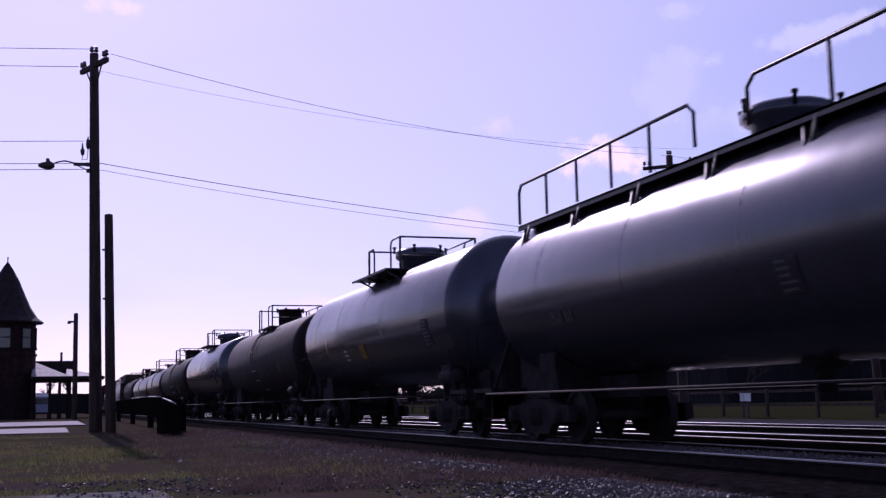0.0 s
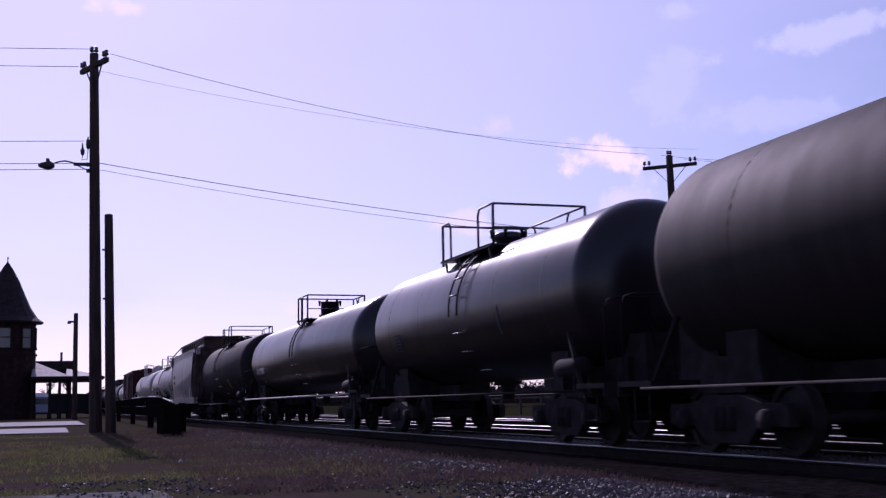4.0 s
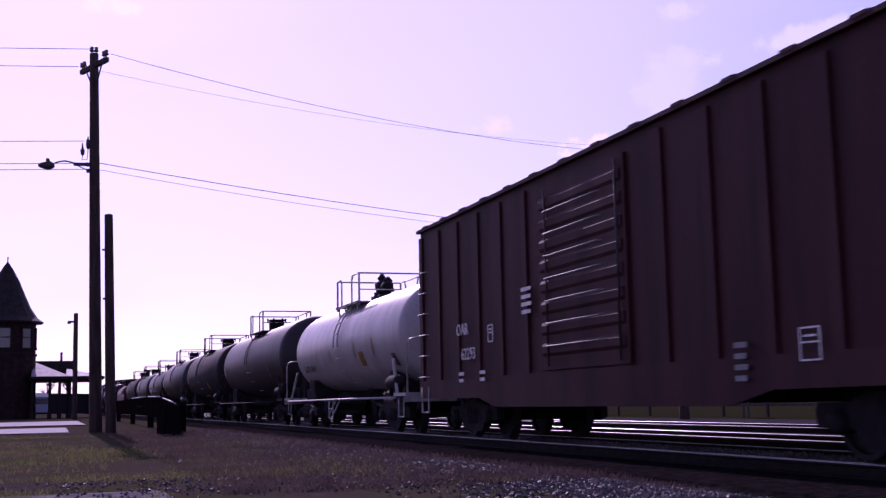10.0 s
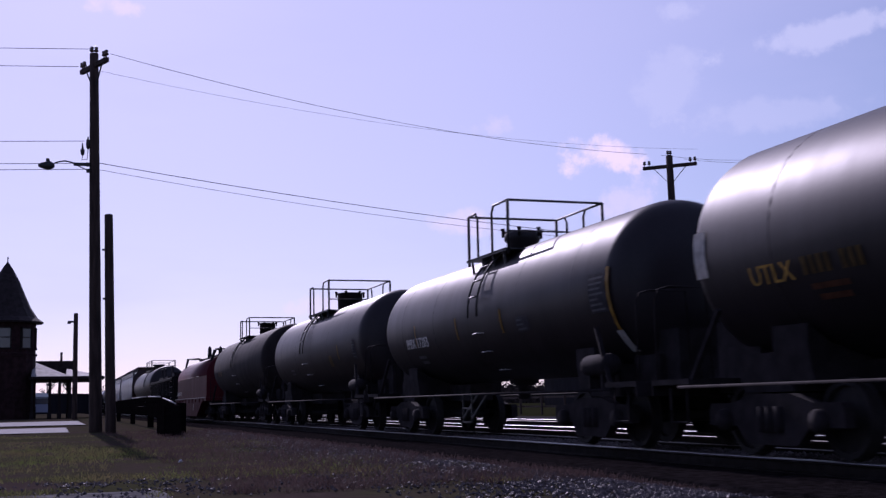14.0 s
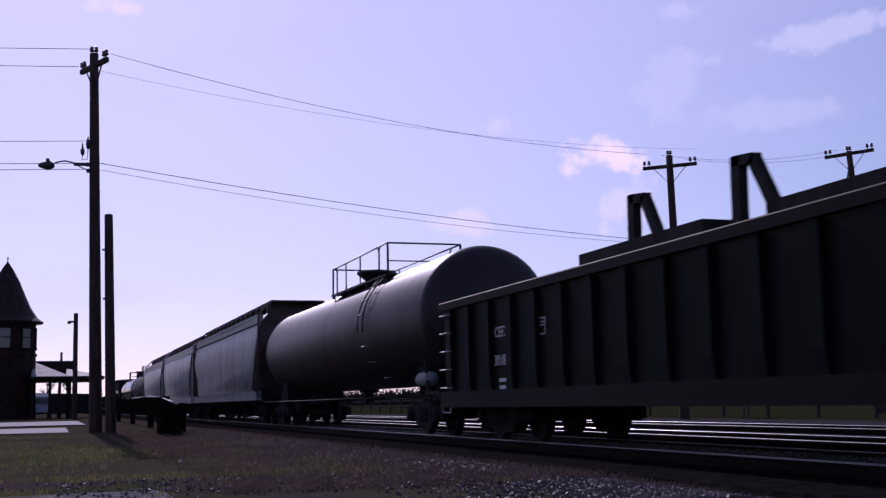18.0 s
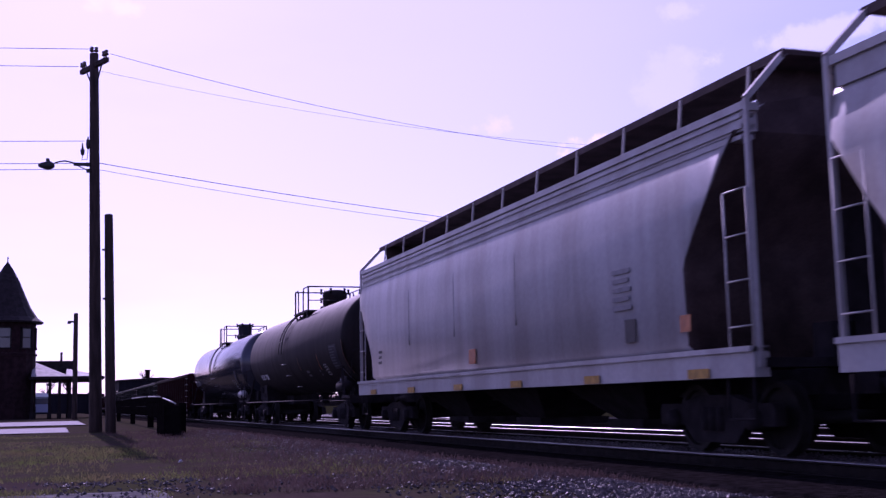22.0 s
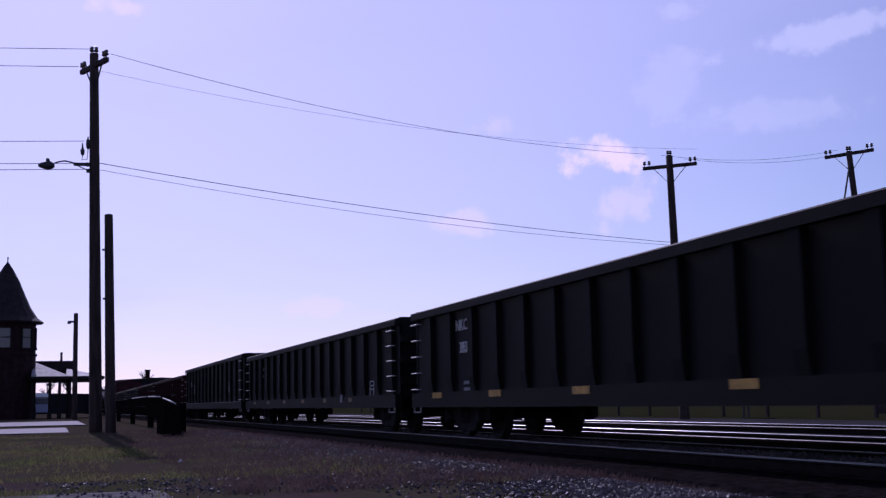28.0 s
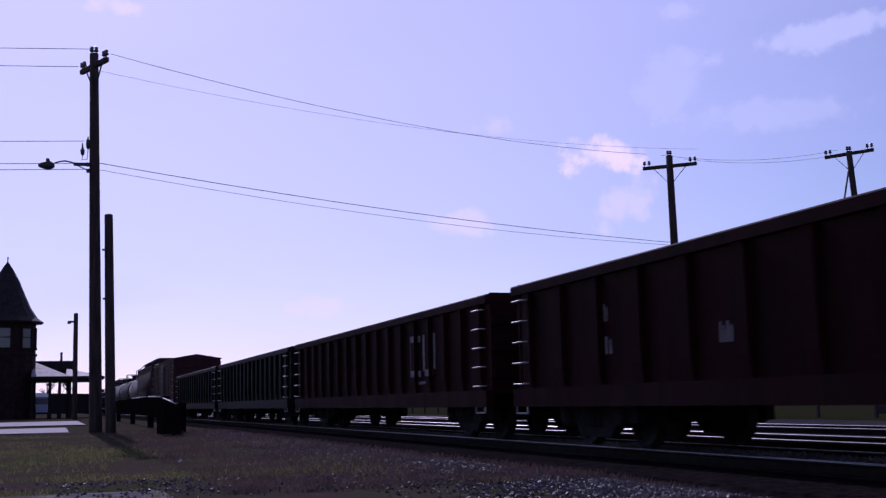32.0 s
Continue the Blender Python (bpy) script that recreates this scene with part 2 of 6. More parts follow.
M["trim"] = mat("dark_trim_paint", (0.022, 0.016, 0.017), 0.8, var=0.2, scale=3, bump=0.001, spec=0.1)
M["concrete"] = mat("pale_concrete", (0.31, 0.295, 0.3), 0.85, var=0.25, scale=2, bump=0.003, spec=0.1)
M["asphalt_pale"] = mat("pale_worn_asphalt", (0.26, 0.25, 0.25), 0.9, var=0.5, scale=5, bump=0.01, col2=(0.14, 0.13, 0.13), spec=0)
M["grey_road"] = mat("grey_gravel_road", (0.06, 0.057, 0.058), 0.95, var=0.3, scale=2, bump=0.01, spec=0)
M["creosote"] = mat("creosoted_timber", (0.011, 0.009, 0.0095), 0.95, var=0.4, scale=5, bump=0.006, spec=0.0)
M["wire"] = mat("overhead_wire", (0.03, 0.03, 0.032), 0.6, var=0.1, scale=2, bump=0)
M["white_car"] = mat("white_vehicle_paint", (0.75, 0.75, 0.77), 0.25, var=0.05, scale=2, bump=0)
# blue-grey tone of a vehicle side in shade, held in the colour
M["blue_car"] = mat("shaded_blue_grey_vehicle", (0.2, 0.22, 0.3), 0.3, var=0.05, scale=2, bump=0)
M["grass"] = mat("winter_grass_blades", (0.15, 0.18, 0.06), 0.8, var=0.4, scale=1.2, bump=0, col2=(0.2, 0.165, 0.085), spec=0, through_light=0.5)
M["weed"] = mat("dead_brown_weed", (0.085, 0.055, 0.055), 0.85, var=0.4, scale=2, bump=0, col2=(0.11, 0.08, 0.078), spec=0, through_light=0.5)
M["glass"] = mat("dark_window_glass", (0.06, 0.065, 0.08), 0.08, var=0.1, scale=2, bump=0)
M["insulator"] = mat("brown_porcelain_insulator", (0.08, 0.05, 0.045), 0.25, var=0.1, scale=4, bump=0)


# ---- mesh helpers ----
def bm_box(bm, x0, x1, y0, y1, z0, z1):
    vs = [bm.verts.new((x, y, z)) for z in (z0, z1) for y in (y0, y1) for x in (x0, x1)]
    for f in ((0, 2, 3, 1), (4, 5, 7, 6), (0, 1, 5, 4), (2, 6, 7, 3), (0, 4, 6, 2), (1, 3, 7, 5)):
        bm.faces.new([vs[i] for i in f])
    return vs


def bm_beam(bm, a, b, w, h=None):
    """A square bar from a to b."""
    h = h or w
    a, b = Vector(a), Vector(b)
    d = (b - a).normalized()
    s = d.cross(Vector((0, 0, 1)))
    if s.length < 1e-3:
        s = Vector((1, 0, 0))
    s.normalize()
    u = s.cross(d)
    vs = [bm.verts.new(p + s * (w / 2) * i + u * (h / 2) * j) for p in (a, b) for i, j in ((-1, -1), (1, -1), (1, 1), (-1, 1))]
    for f in ((3, 2, 1, 0), (4, 5, 6, 7), (0, 1, 5, 4), (1, 2, 6, 5), (2, 3, 7, 6), (3, 0, 4, 7)):
        bm.faces.new([vs[i] for i in f])


def bm_tube(bm, pts, r, n=6, closed=False):
    """A round bar along a line of points."""
    pts = [Vector(p) for p in pts]
    rings = []
    k = len(pts)
    for i, p in enumerate(pts):
        a = pts[i - 1] if i or closed else pts[i]
        b = pts[(i + 1) % k] if i < k - 1 or closed else pts[i]
        d = (b - a).normalized()
        s = d.cross(Vector((0.3, 0.2, 1)))
        if s.length < 1e-3:
            s = d.cross(Vector((1, 0, 0)))
        s.normalize()
        u = s.cross(d)
        rings.append([bm.verts.new(p + (s * math.cos(t) + u * math.sin(t)) * r) for t in (2 * math.pi * j / n for j in range(n))])
    for i in range(k if closed else k - 1):
        r0, r1 = rings[i], rings[(i + 1) % k]
        for j in range(n):
            f = bm.faces.new((r0[j], r0[(j + 1) % n], r1[(j + 1) % n], r1[j]))
            f.smooth = True
    if not closed:
        bm.faces.new(rings[0])
        bm.faces.new(rings[-1][::-1])


def bm_lathe(bm, prof, axis="z", centre=(0, 0, 0), n=24, smooth=True):
    """Turn a profile of (radius, height) about an axis."""
    c = Vector(centre)
    rings = []
    for r, h in prof:
        ring = []
        if r < 1e-5:
            p = {"z": (0, 0, h), "x": (h, 0, 0), "y": (0, h, 0)}[axis]
            ring = [bm.verts.new(c + Vector(p))]
        else:
            for j in range(n):
                t = 2 * math.pi * j / n
                a, b = r * math.cos(t), r * math.sin(t)
                p = {"z": (a, b, h), "x": (h, a, b), "y": (b, h, a)}[axis]
                ring.append(bm.verts.new(c + Vector(p)))
        rings.append(ring)
    for r0, r1 in zip(rings, rings[1:]):
        for j in range(n):
            k = (j + 1) % n
            if len(r0) == 1 and len(r1) == 1:
                continue
            if len(r0) == 1:
                vs = (r0[0], r1[k], r1[j])
            elif len(r1) == 1:
                vs = (r0[j], r0[k], r1[0])
            else:
                vs = (r0[j], r0[k], r1[k], r1[j])
            f = bm.faces.new(vs)
            f.smooth = smooth
    if len(rings[0]) > 1:
        bm.faces.new(rings[0][::-1])
    if len(rings[-1]) > 1:
        bm.faces.new(rings[-1])


def bm_prism(bm, prof, y0, y1, smooth=False):
    """Extrude a closed profile of (x, z) from y0 to y1."""
    a = [bm.verts.new((x, y0, z)) for x, z in prof]
    b = [bm.verts.new((x, y1, z)) for x, z in prof]
    k = len(prof)
    for i in range(k):
        f = bm.faces.new((a[i], a[(i + 1) % k], b[(i + 1) % k], b[i]))
        f.smooth = smooth
    bm.faces.new(a[::-1])
    bm.faces.new(b)


CACHE = {}


def part(name, bm, material, parent=None, label="", at=None, smooth=None):
    """Link a bmesh (or a mesh that is already made) as one mesh object under a thing or part."""
    if isinstance(bm, bpy.types.Mesh):
        me = bm
    else:
        bmesh.ops.recalc_face_normals(bm, faces=bm.faces)
        me = bpy.data.meshes.new(name)
        bm.to_mesh(me)
        bm.free()
        me.materials.append(material)
    ob = new(name, me)
    if parent is not None:
        ob.parent = parent
    if at is not None:
        ob.matrix_basis = at
    if label:
        ob["label"] = label
    return ob


def cached(key, material, build):
    """One mesh for alike pieces."""
    if key not in CACHE:
        bm = bmesh.new()
        build(bm)
        bmesh.ops.recalc_face_normals(bm, faces=bm.faces)
        me = bpy.data.meshes.new(key if isinstance(key, str) else str(key[0]))
        bm.to_mesh(me)
        bm.free()
        me.materials.append(material)
        CACHE[key] = me
    return CACHE[key]


def thing(name, label, category, group="", kind="", at=None):
    ob = new(name)
    ob.empty_display_size = 0.2
    if at is not None:
        ob.matrix_basis = at
    return tagged(ob, label, category, group, kind)


# ---- ground ----
def ground_z(x, y):
    """Height of the ground: grass verge, shallow drain, ballast bed, far field."""
    if x < 4.2:
        z = 0.06
    elif x < 5.6:
        z = 0.06 - 0.26 * (x - 4.2) / 1.4
    else:
        z = -0.2
    return z


def build_ground():
    xs = [-1500, -300, -60, -20, -8, -3, -1, 0.5, 1.5, 2.5, 3.3, 4.2, 4.6, 5.0, 5.6, 6.4, 8, 12, 16, 19, 24, 40, 120, 500, 1600]
    ys = [-1500, -200, -40, -10, 0, 3, 5, 6, 7, 8, 9, 10, 12, 14, 16, 19, 22, 26, 30, 36, 44, 55, 70, 90, 120, 200, 500, 3000]
    bm = bmesh.new()
    g = [[bm.verts.new((x, y, ground_z(x, y) + (0.03 * noise.noise((x * 0.5, y * 0.5, 0)) if -20 < x < 4.5 else 0) - (0.15 if x > 300 or y > 400 else 0))) for x in xs] for y in ys]
    for i in range(len(ys) - 1):
        for j in range(len(xs) - 1):
            f = bm.faces.new((g[i][j], g[i][j + 1], g[i + 1][j + 1], g[i + 1][j]))
            f.smooth = True
    return tagged(part("ground", bm, M["soil"]), "brown winter soil with patchy short grass beside the tracks", "ground", kind="structure")


build_ground()


def strip(name, x0, x1, y0, y1, z, material, label, category, thick=0.12, bev=0.25):
    """A low bank with sloping edges along the tracks."""
    bm = bmesh.new()
    n = 60
    prof = [(x0 - bev, z - thick), (x0, z), (x1, z), (x1 + bev, z - thick)]
    rows = []
    for i in range(n + 1):
        y = y0 + (y1 - y0) * (i / n) ** 2
        rows.append([bm.verts.new((x + 0.03 * noise.noise((y, x, 1.3)), y, zz)) for x, zz in prof])
    for a, b in zip(rows, rows[1:]):
        for j in range(3):
            bm.faces.new((a[j], a[j + 1], b[j + 1], b[j]))
    return tagged(part(name, bm, material), label, category, kind="structure")


TRACKS = (TRACK_X, 11.86, 16.25)
for tx in TRACKS:
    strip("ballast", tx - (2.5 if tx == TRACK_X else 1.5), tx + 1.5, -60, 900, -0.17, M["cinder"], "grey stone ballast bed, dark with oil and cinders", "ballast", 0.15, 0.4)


strip("track_bed", TRACK_X - 0.66, TRACK_X + 0.66, -60, 900, -0.07, M["ballast"], "lighter grey ballast between the main line rails", "ballast", 0.02, 0.02)

# dark strip beside the rail: shade painted as ballast colour
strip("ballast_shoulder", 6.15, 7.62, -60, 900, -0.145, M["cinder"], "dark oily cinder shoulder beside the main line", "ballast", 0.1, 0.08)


def rail_mesh(bm, y0, y1):
    bm_prism(bm, [(-0.07, -0.165), (0.07, -0.165), (0.07, -0.15), (0.012, -0.135), (0.012, -0.045), (0.036, -0.035), (0.028, -0.012), (-0.028, -0.012), (-0.036, -0.035), (-0.012, -0.045), (-0.012, -0.135), (-0.07, -0.15)], y0, y1)


def build_track(tx, name, label):
    tr = thing(name, label, "railway track", "parallel railway tracks", "structure", at=pose(tx, 0, 0))
    for sx in (-0.7525, 0.7525):
        me = cached("rail", M["rail"], lambda bm: rail_mesh(bm, -60, 900))
        r = part("rail", me, None, tr, "rusty steel rail with a polished head", at=pose(sx, 0, 0))
        # bright or dim head per rail: the sun's glint set by material
        worn = "rail_top" if (sx > 0) != (tx == TRACK_X) else "rail_dull"
        me2 = cached(("rail_head", worn), M[worn], lambda bm: bm_prism(bm, [(-0.036, -0.013), (-0.034, -0.007), (-0.027, -0.0018), (-0.012, 0.0), (0.012, 0.0), (0.027, -0.0018), (0.034, -0.007), (0.036, -0.013)], -60, 900))
        part("rail_head", me2, None, r)
    # the main line's bed is filled nearly to the rail heads; the yard tracks lie open
    full = tx == TRACK_X
    me = cached(("tie", full), M["tie"], (lambda bm: bm_box(bm, -0.68, 0.68, -0.115, 0.115, -0.3, -0.058)) if full else (lambda bm: bm_box(bm, -1.3, 1.3, -0.115, 0.115, -0.3, -0.158)))
    rnd = random.Random(int(tx * 10))
    for k in range(100):
        part("tie", me, None, tr, at=pose(rnd.uniform(-0.04, 0.04) if not full else 0, 5 + k * 0.6, rnd.uniform(-0.012, 0.0), 0, 0, rnd.uniform(-1, 1) if not full else 0))
    return tr


for i, tx in enumerate(TRACKS):
    build_track(tx, "railway_track", ("main line track under the passing train", "siding track with shiny worn rails", "outer yard track with shiny worn rails")[i])


# ---- poles and wires ----
def crossarm(bm, z, ln, yaw, w=0.11):
    c, s = math.cos(yaw), math.sin(yaw)
    bm_beam(bm, (-c * ln / 2, -s * ln / 2, z), (c * ln / 2, s * ln / 2, z), w, 0.13)


def insulator(parent, x, y, z):
    me = cached("insulator", M["insulator"], lambda bm: bm_lathe(bm, [(0.0, 0.0), (0.015, 0.0), (0.015, 0.08), (0.06, 0.08), (0.065, 0.12), (0.04, 0.15), (0.055, 0.17), (0.05, 0.21), (0.0, 0.23)], n=10))
    part("insulator", me, None, parent, at=pose(x, y, z))


def pole_mesh(bm, h, r0, r1):
    prof = [(r0 * 1.04, -0.3), (r0, 0.4)] + [(r0 + (r1 - r0) * k / 8, 0.4 + (h - 0.4) * k / 8) for k in range(1, 9)] + [(r1 * 0.5, h + 0.02)]
    bm_lathe(bm, prof, n=14)


def utility_pole(x, y, z0, h, r0, yaw, label, lean=(0, 0), arms=((-0.25, 2.4),), extra=()):
    """A wooden pole with crossarms, braces and insulators. yaw: way of the arms in degrees."""
    p = thing("utility_pole", label, "utility pole", "power line poles", at=pose(x, y, z0, lean[0], lean[1], 0))
    bm = bmesh.new()
    pole_mesh(bm, h, r0, r0 * 0.68)
    part("shaft", bm, M["pole"], p)
    c, s = math.cos(radians(yaw)), math.sin(radians(yaw))
    for dz, ln in arms:
        bm = bmesh.new()
        crossarm(bm, h + dz, ln, radians(yaw))
        arm = part("crossarm", bm, M["pole"], p)
        for sg in (-1, 1):
            bm = bmesh.new()
            bm_beam(bm, (sg * c * ln * 0.3, sg * s * ln * 0.3, h + dz - 0.05), (0, 0, h + dz - 0.75), 0.035, 0.02)
            part("brace", bm, M["iron"], p)
        for u in (-0.47, -0.38, 0.38, 0.47):
            insulator(arm, c * ln * u, s * ln * u, h + dz + 0.06)
    insulator(p, 0.06, 0, h - 0.02)
    insulator(p, -0.06, 0, h - 0.02)
    return p


def street_pole():
    p = utility_pole(1.1, 33.0, 0.05, 10.66, 0.175, -66, "tall weathered wooden utility pole carrying a street lamp", lean=(0, -1.3), arms=((-0.36, 1.6),))
    bm = bmesh.new()
    bm_tube(bm, [(-0.5, 0, 7.45), (-0.62, -0.02, 7.5), (-0.78, -0.04, 7.53), (-0.95, -0.06, 7.5), (-1.1, -0.08, 7.43)], 0.022, 8)
    bm_beam(bm, (-0.1, 0, 7.45), (-0.56, -0.01, 7.45), 0.09, 0.08)
    bm_beam(bm, (-0.5, 0, 7.43), (-0.12, 0, 7.26), 0.025)
    arm = part("lamp_bracket", bm, M["iron"], p)
    bm = bmesh.new()
    bm_lathe(bm, [(0.0, -0.27), (0.04, -0.27), (0.08, -0.18), (0.13, -0.04), (0.125, 0.05), (0.05, 0.16), (0.0, 0.16)], "x", (-1.22, -0.09, 7.38), n=14)
    part("lamp_head", bm, M["iron"], arm, "cobra head street lamp")
    bm = bmesh.new()
    bm_lathe(bm, [(0.05, 7.48), (0.05, 7.57), (0.0, 7.59)], "z", (-1.24, -0.09, 0), n=8)
    part("photocell", bm, M["iron"], arm)
    for z in (7.27, 7.45, 8.1):
        bm = bmesh.new()
        bm_box(bm, -0.22, -0.1, -0.05, 0.05, z - 0.05, z + 0.05)
        part("bracket", bm, M["iron"], p)
    for xa, za in ((-0.32, 7.86), (-0.17, 8.05)):
        bm = bmesh.new()
        bm_lathe(bm, [(0.02, za - 0.16), (0.05, za - 0.12), (0.06, za), (0.03, za + 0.05), (0.015, za + 0.2)], "z", (xa, 0, 0), n=10)
        part("arrester", bm, M["iron"], p)
    bm = bmesh.new()
    bm_tube(bm, [(-0.32, 0, 7.7), (-0.34, 0, 7.58), (-0.2, 0, 7.6), (-0.17, 0, 7.9)], 0.012, 5)
    part("jumper_wire", bm, M["wire"], p)
    return p


street_pole()
utility_pole(22.8, 38.9, -0.2, 10.3, 0.19, -39, "wooden utility pole with one crossarm behind the tracks", lean=(0, -0.8), arms=((-0.42, 2.1),))
tee_pole = utility_pole(30.85, 37.6, -0.2, 10.6, 0.17, -49, "wooden utility pole with a guy wire and a top crossarm", lean=(0, -4.0), arms=((-0.1, 1.9),))
bm = bmesh.new()
bm_beam(bm, (0, 0, 10.2), (-0.6, -0.1, 8.6), 0.05)
part("guy_rod", bm, M["iron"], tee_pole)


def bare_pole(x, y, h, r, lean, label, name="wooden_post"):
    p = thing(name, label, "pole", at=pose(x, y, 0.05, lean[0], lean[1], 0))
    bm = bmesh.new()
    pole_mesh(bm, h, r, r * 0.8)
    part("shaft", bm, M["pole"], p)
    return p


stub = bare_pole(1.42, 31.3, 5.76, 0.135, (0, -1.5), "short bare wooden pole stub beside the tall pole")
for z in (3.5, 4.8):
    bm = bmesh.new()
    bm_box(bm, -0.17, -0.1, -0.03, 0.03, z, z + 0.05)
    part("bolt", bm, M["iron"], stub)
lampost = bare_pole(1.3, 79.0, 6.9, 0.17, (0, -0.4), "dark platform light pole near the depot")
bm = bmesh.new()
bm_box(bm, -0.5, -0.1, -0.06, 0.06, 6.3, 6.42)
bm_box(bm, -0.55, -0.3, -0.1, 0.1, 6.22, 6.3)
part("lamp_head", bm, M["iron"], lampost)


def wire(a, b, sag, r=0.012):
    a, b = Vector(a), Vector(b)
    pts = []
    for i in range(25):
        t = i / 24
        p = a.lerp(b, t)
        p.z -= sag * 4 * t * (1 - t)
        pts.append(p)
    bm = bmesh.new()
    bm_tube(bm, pts, r, 5)
    return tagged(part("overhead_wire", bm, M["wire"]), "thin black overhead wire strung between utility poles", "wire", "overhead wires")


wire((1.27, 32.4, 10.56), (22.0, 39.5, 10.25), 0.5, 0.008)
wire((0.65, 33.6, 10.45), (23.5, 38.2, 10.25), 0.55, 0.0045)
wire((1.05, 33.0, 7.55), (22.75, 38.9, 6.65), 0.22, 0.011)
wire((1.05, 33.0, 7.36), (22.75, 38.9, 6.55), 0.3, 0.007)
wire((22.3, 38.9, 10.1), (29.6, 37.6, 10.4), 0.3, 0.006)
wire((23.3, 38.9, 10.0), (30.5, 37.6, 10.4), 0.3, 0.006)
for x0, y0, zz in ((0.8, 33.0, 10.84), (0.45, 33.6, 10.47), (0.65, 33.0, 8.16), (0.75, 33.0, 7.53), (0.75, 33.0, 7.36)):
    wire((x0, y0, zz), (-32.0, 38.0, zz), 0.2, 0.009)


# ---- depot ----
def depot():
    """Brick station with a round turret, a tall witch-hat roof and a platform canopy."""
    d = thing("depot_building", "dark red brick railway depot with a pointed turret and platform canopy", "building", at=pose(-3.5, 91.0, 0.05))
    bm = bmesh.new()
    bm_lathe(bm, [(2.25, 0), (2.25, 0.9), (2.18, 0.92), (2.16, 4.6), (2.24, 4.62), (2.24, 4.8), (2.14, 4.82), (2.12, 7.2)], n=16, smooth=False)
    part("turret_wall", bm, M["brick_red"], d)
    bm = bmesh.new()
    bm_lathe(bm, [(2.62, 7.05), (2.66, 7.15), (2.2, 7.5), (1.75, 8.2), (1.3, 9.2), (0.85, 10.3), (0.42, 11.1), (0.1, 11.6), (0.0, 11.75)], n=16, smooth=False)
    roof = part("turret_roof", bm, M["slate"], d, "steep flared witch-hat roof of dark shingles")
    bm = bmesh.new()
    bm_lathe(bm, [(0.05, 11.6), (0.03, 11.9), (0.07, 11.95), (0.0, 12.1)], n=8)
    part("finial", bm, M["trim"], roof)
    for ang in (-90, -45, 0, 45, -135):
        a = radians(ang)
        for z0, z1 in ((5.2, 6.7),):
            w = thing_window(z1 - z0)
            win = part("window", w[0], None, d, at=Matrix.Translation((2.13 * math.cos(a), 2.13 * math.sin(a), z0)) @ Matrix.Rotation(a + math.pi / 2, 4, "Z"))
            part("pane", w[1], None, win)
    bm = bmesh.new()
    bm_box(bm, -16, -1.0, -1.0, 9, 0, 4.6)
    part("main_wall", bm, M["brick_red"], d)
    bm = bmesh.new()
    bm_prism_y = [(-16.8, 4.5), (-0.4, 4.5), (-4.0, 8.0), (-13, 8.0)]
    bm_prism(bm, bm_prism_y, -1.8, 9.8)
    part("main_roof", bm, M["slate"], d)
    # canopy over the platform
    bm = bmesh.new()
    bm_box(bm, 1.8, 7.0, -3.0, 9.0, 2.85, 3.05)
    part("canopy_fascia", bm, M["trim"], d)
    for i, (x0, x1, zp) in enumerate(((1.9, 4.6, 4.3), (4.3, 6.9, 3.75))):
        bm = bmesh.new()
        a = [bm.verts.new(p) for p in ((x0, -2.8, 3.06), (x1, -2.8, 3.06), (x1, 8.8, 3.06), (x0, 8.8, 3.06), (x0 + 0.1, 1.5, zp), (x0 + 0.1, 5, zp))]
        bm.faces.new((a[0], a[1], a[4]))
        bm.faces.new((a[1], a[2], a[5], a[4]))
        bm.faces.new((a[2], a[3], a[5]))
        bm.faces.new((a[3], a[0], a[4], a[5]))
        bm.faces.new((a[3], a[2], a[1], a[0]))
        part("canopy_roof", bm, M["tile_pale"], d, "pale shingled hipped canopy roof")
    bm = bmesh.new()
    bm_box(bm, 1.6, 4.95, 5.5, 8.0, 3.4, 4.5)
    part("rear_roof", bm, M["slate"], d)
    bm = bmesh.new()
    bm_lathe(bm, [(0.09, 4.4), (0.09, 5.2)], "z", (4.0, 6, 0), n=8)
    part("vent_pipe", bm, M["trim"], d)
    for px in (2.0, 3.2, 3.9, 4.6, 6.6):
        for py in (-2.6, 3.0, 8.6):
            me = cached("canopy_post", M["trim"], lambda bm: (bm_box(bm, -0.09, 0.09, -0.09, 0.09, 0, 2.86), bm_box(bm, -0.14, 0.14, -0.14, 0.14, 0, 0.5)))
            part("canopy_post", me, None, d, at=pose(px, py, 0))
    return d


def thing_window(h):
    def fr(bm):
        bm_box(bm, -0.5, -0.4, -0.06, 0.12, 0, h)
        bm_box(bm, 0.4, 0.5, -0.06, 0.12, 0, h)
        bm_box(bm, -0.5, 0.5, -0.06, 0.12, h - 0.1, h)
        bm_box(bm, -0.56, 0.56, -0.1, 0.12, -0.1, 0)
        bm_box(bm, -0.4, 0.4, -0.04, 0.08, h * 0.5 - 0.03, h * 0.5 + 0.03)
    f = cached("window_frame%g" % h, M["trim"], fr)
    p = cached("window_pane%g" % h, M["glass"], lambda bm: bm_box(bm, -0.4, 0.4, -0.01, 0.01, 0.0, h - 0.1))
    return f, p


depot()
strip("pavement", -30, 1.2, 48, 64, 0.1, M["concrete"], "pale concrete platform pavement by the depot", "pavement", 0.1, 0.1)
strip("road", -40, 0.4, 34, 43, 0.075, M["concrete"], "pale worn concrete drive behind the grass", "road", 0.05, 0.2)
strip("road", -30, 0.75, -20, 9.35, 0.066, M["asphalt_pale"], "crumbling edge of a pale asphalt lane", "road", 0.06, 0.5)
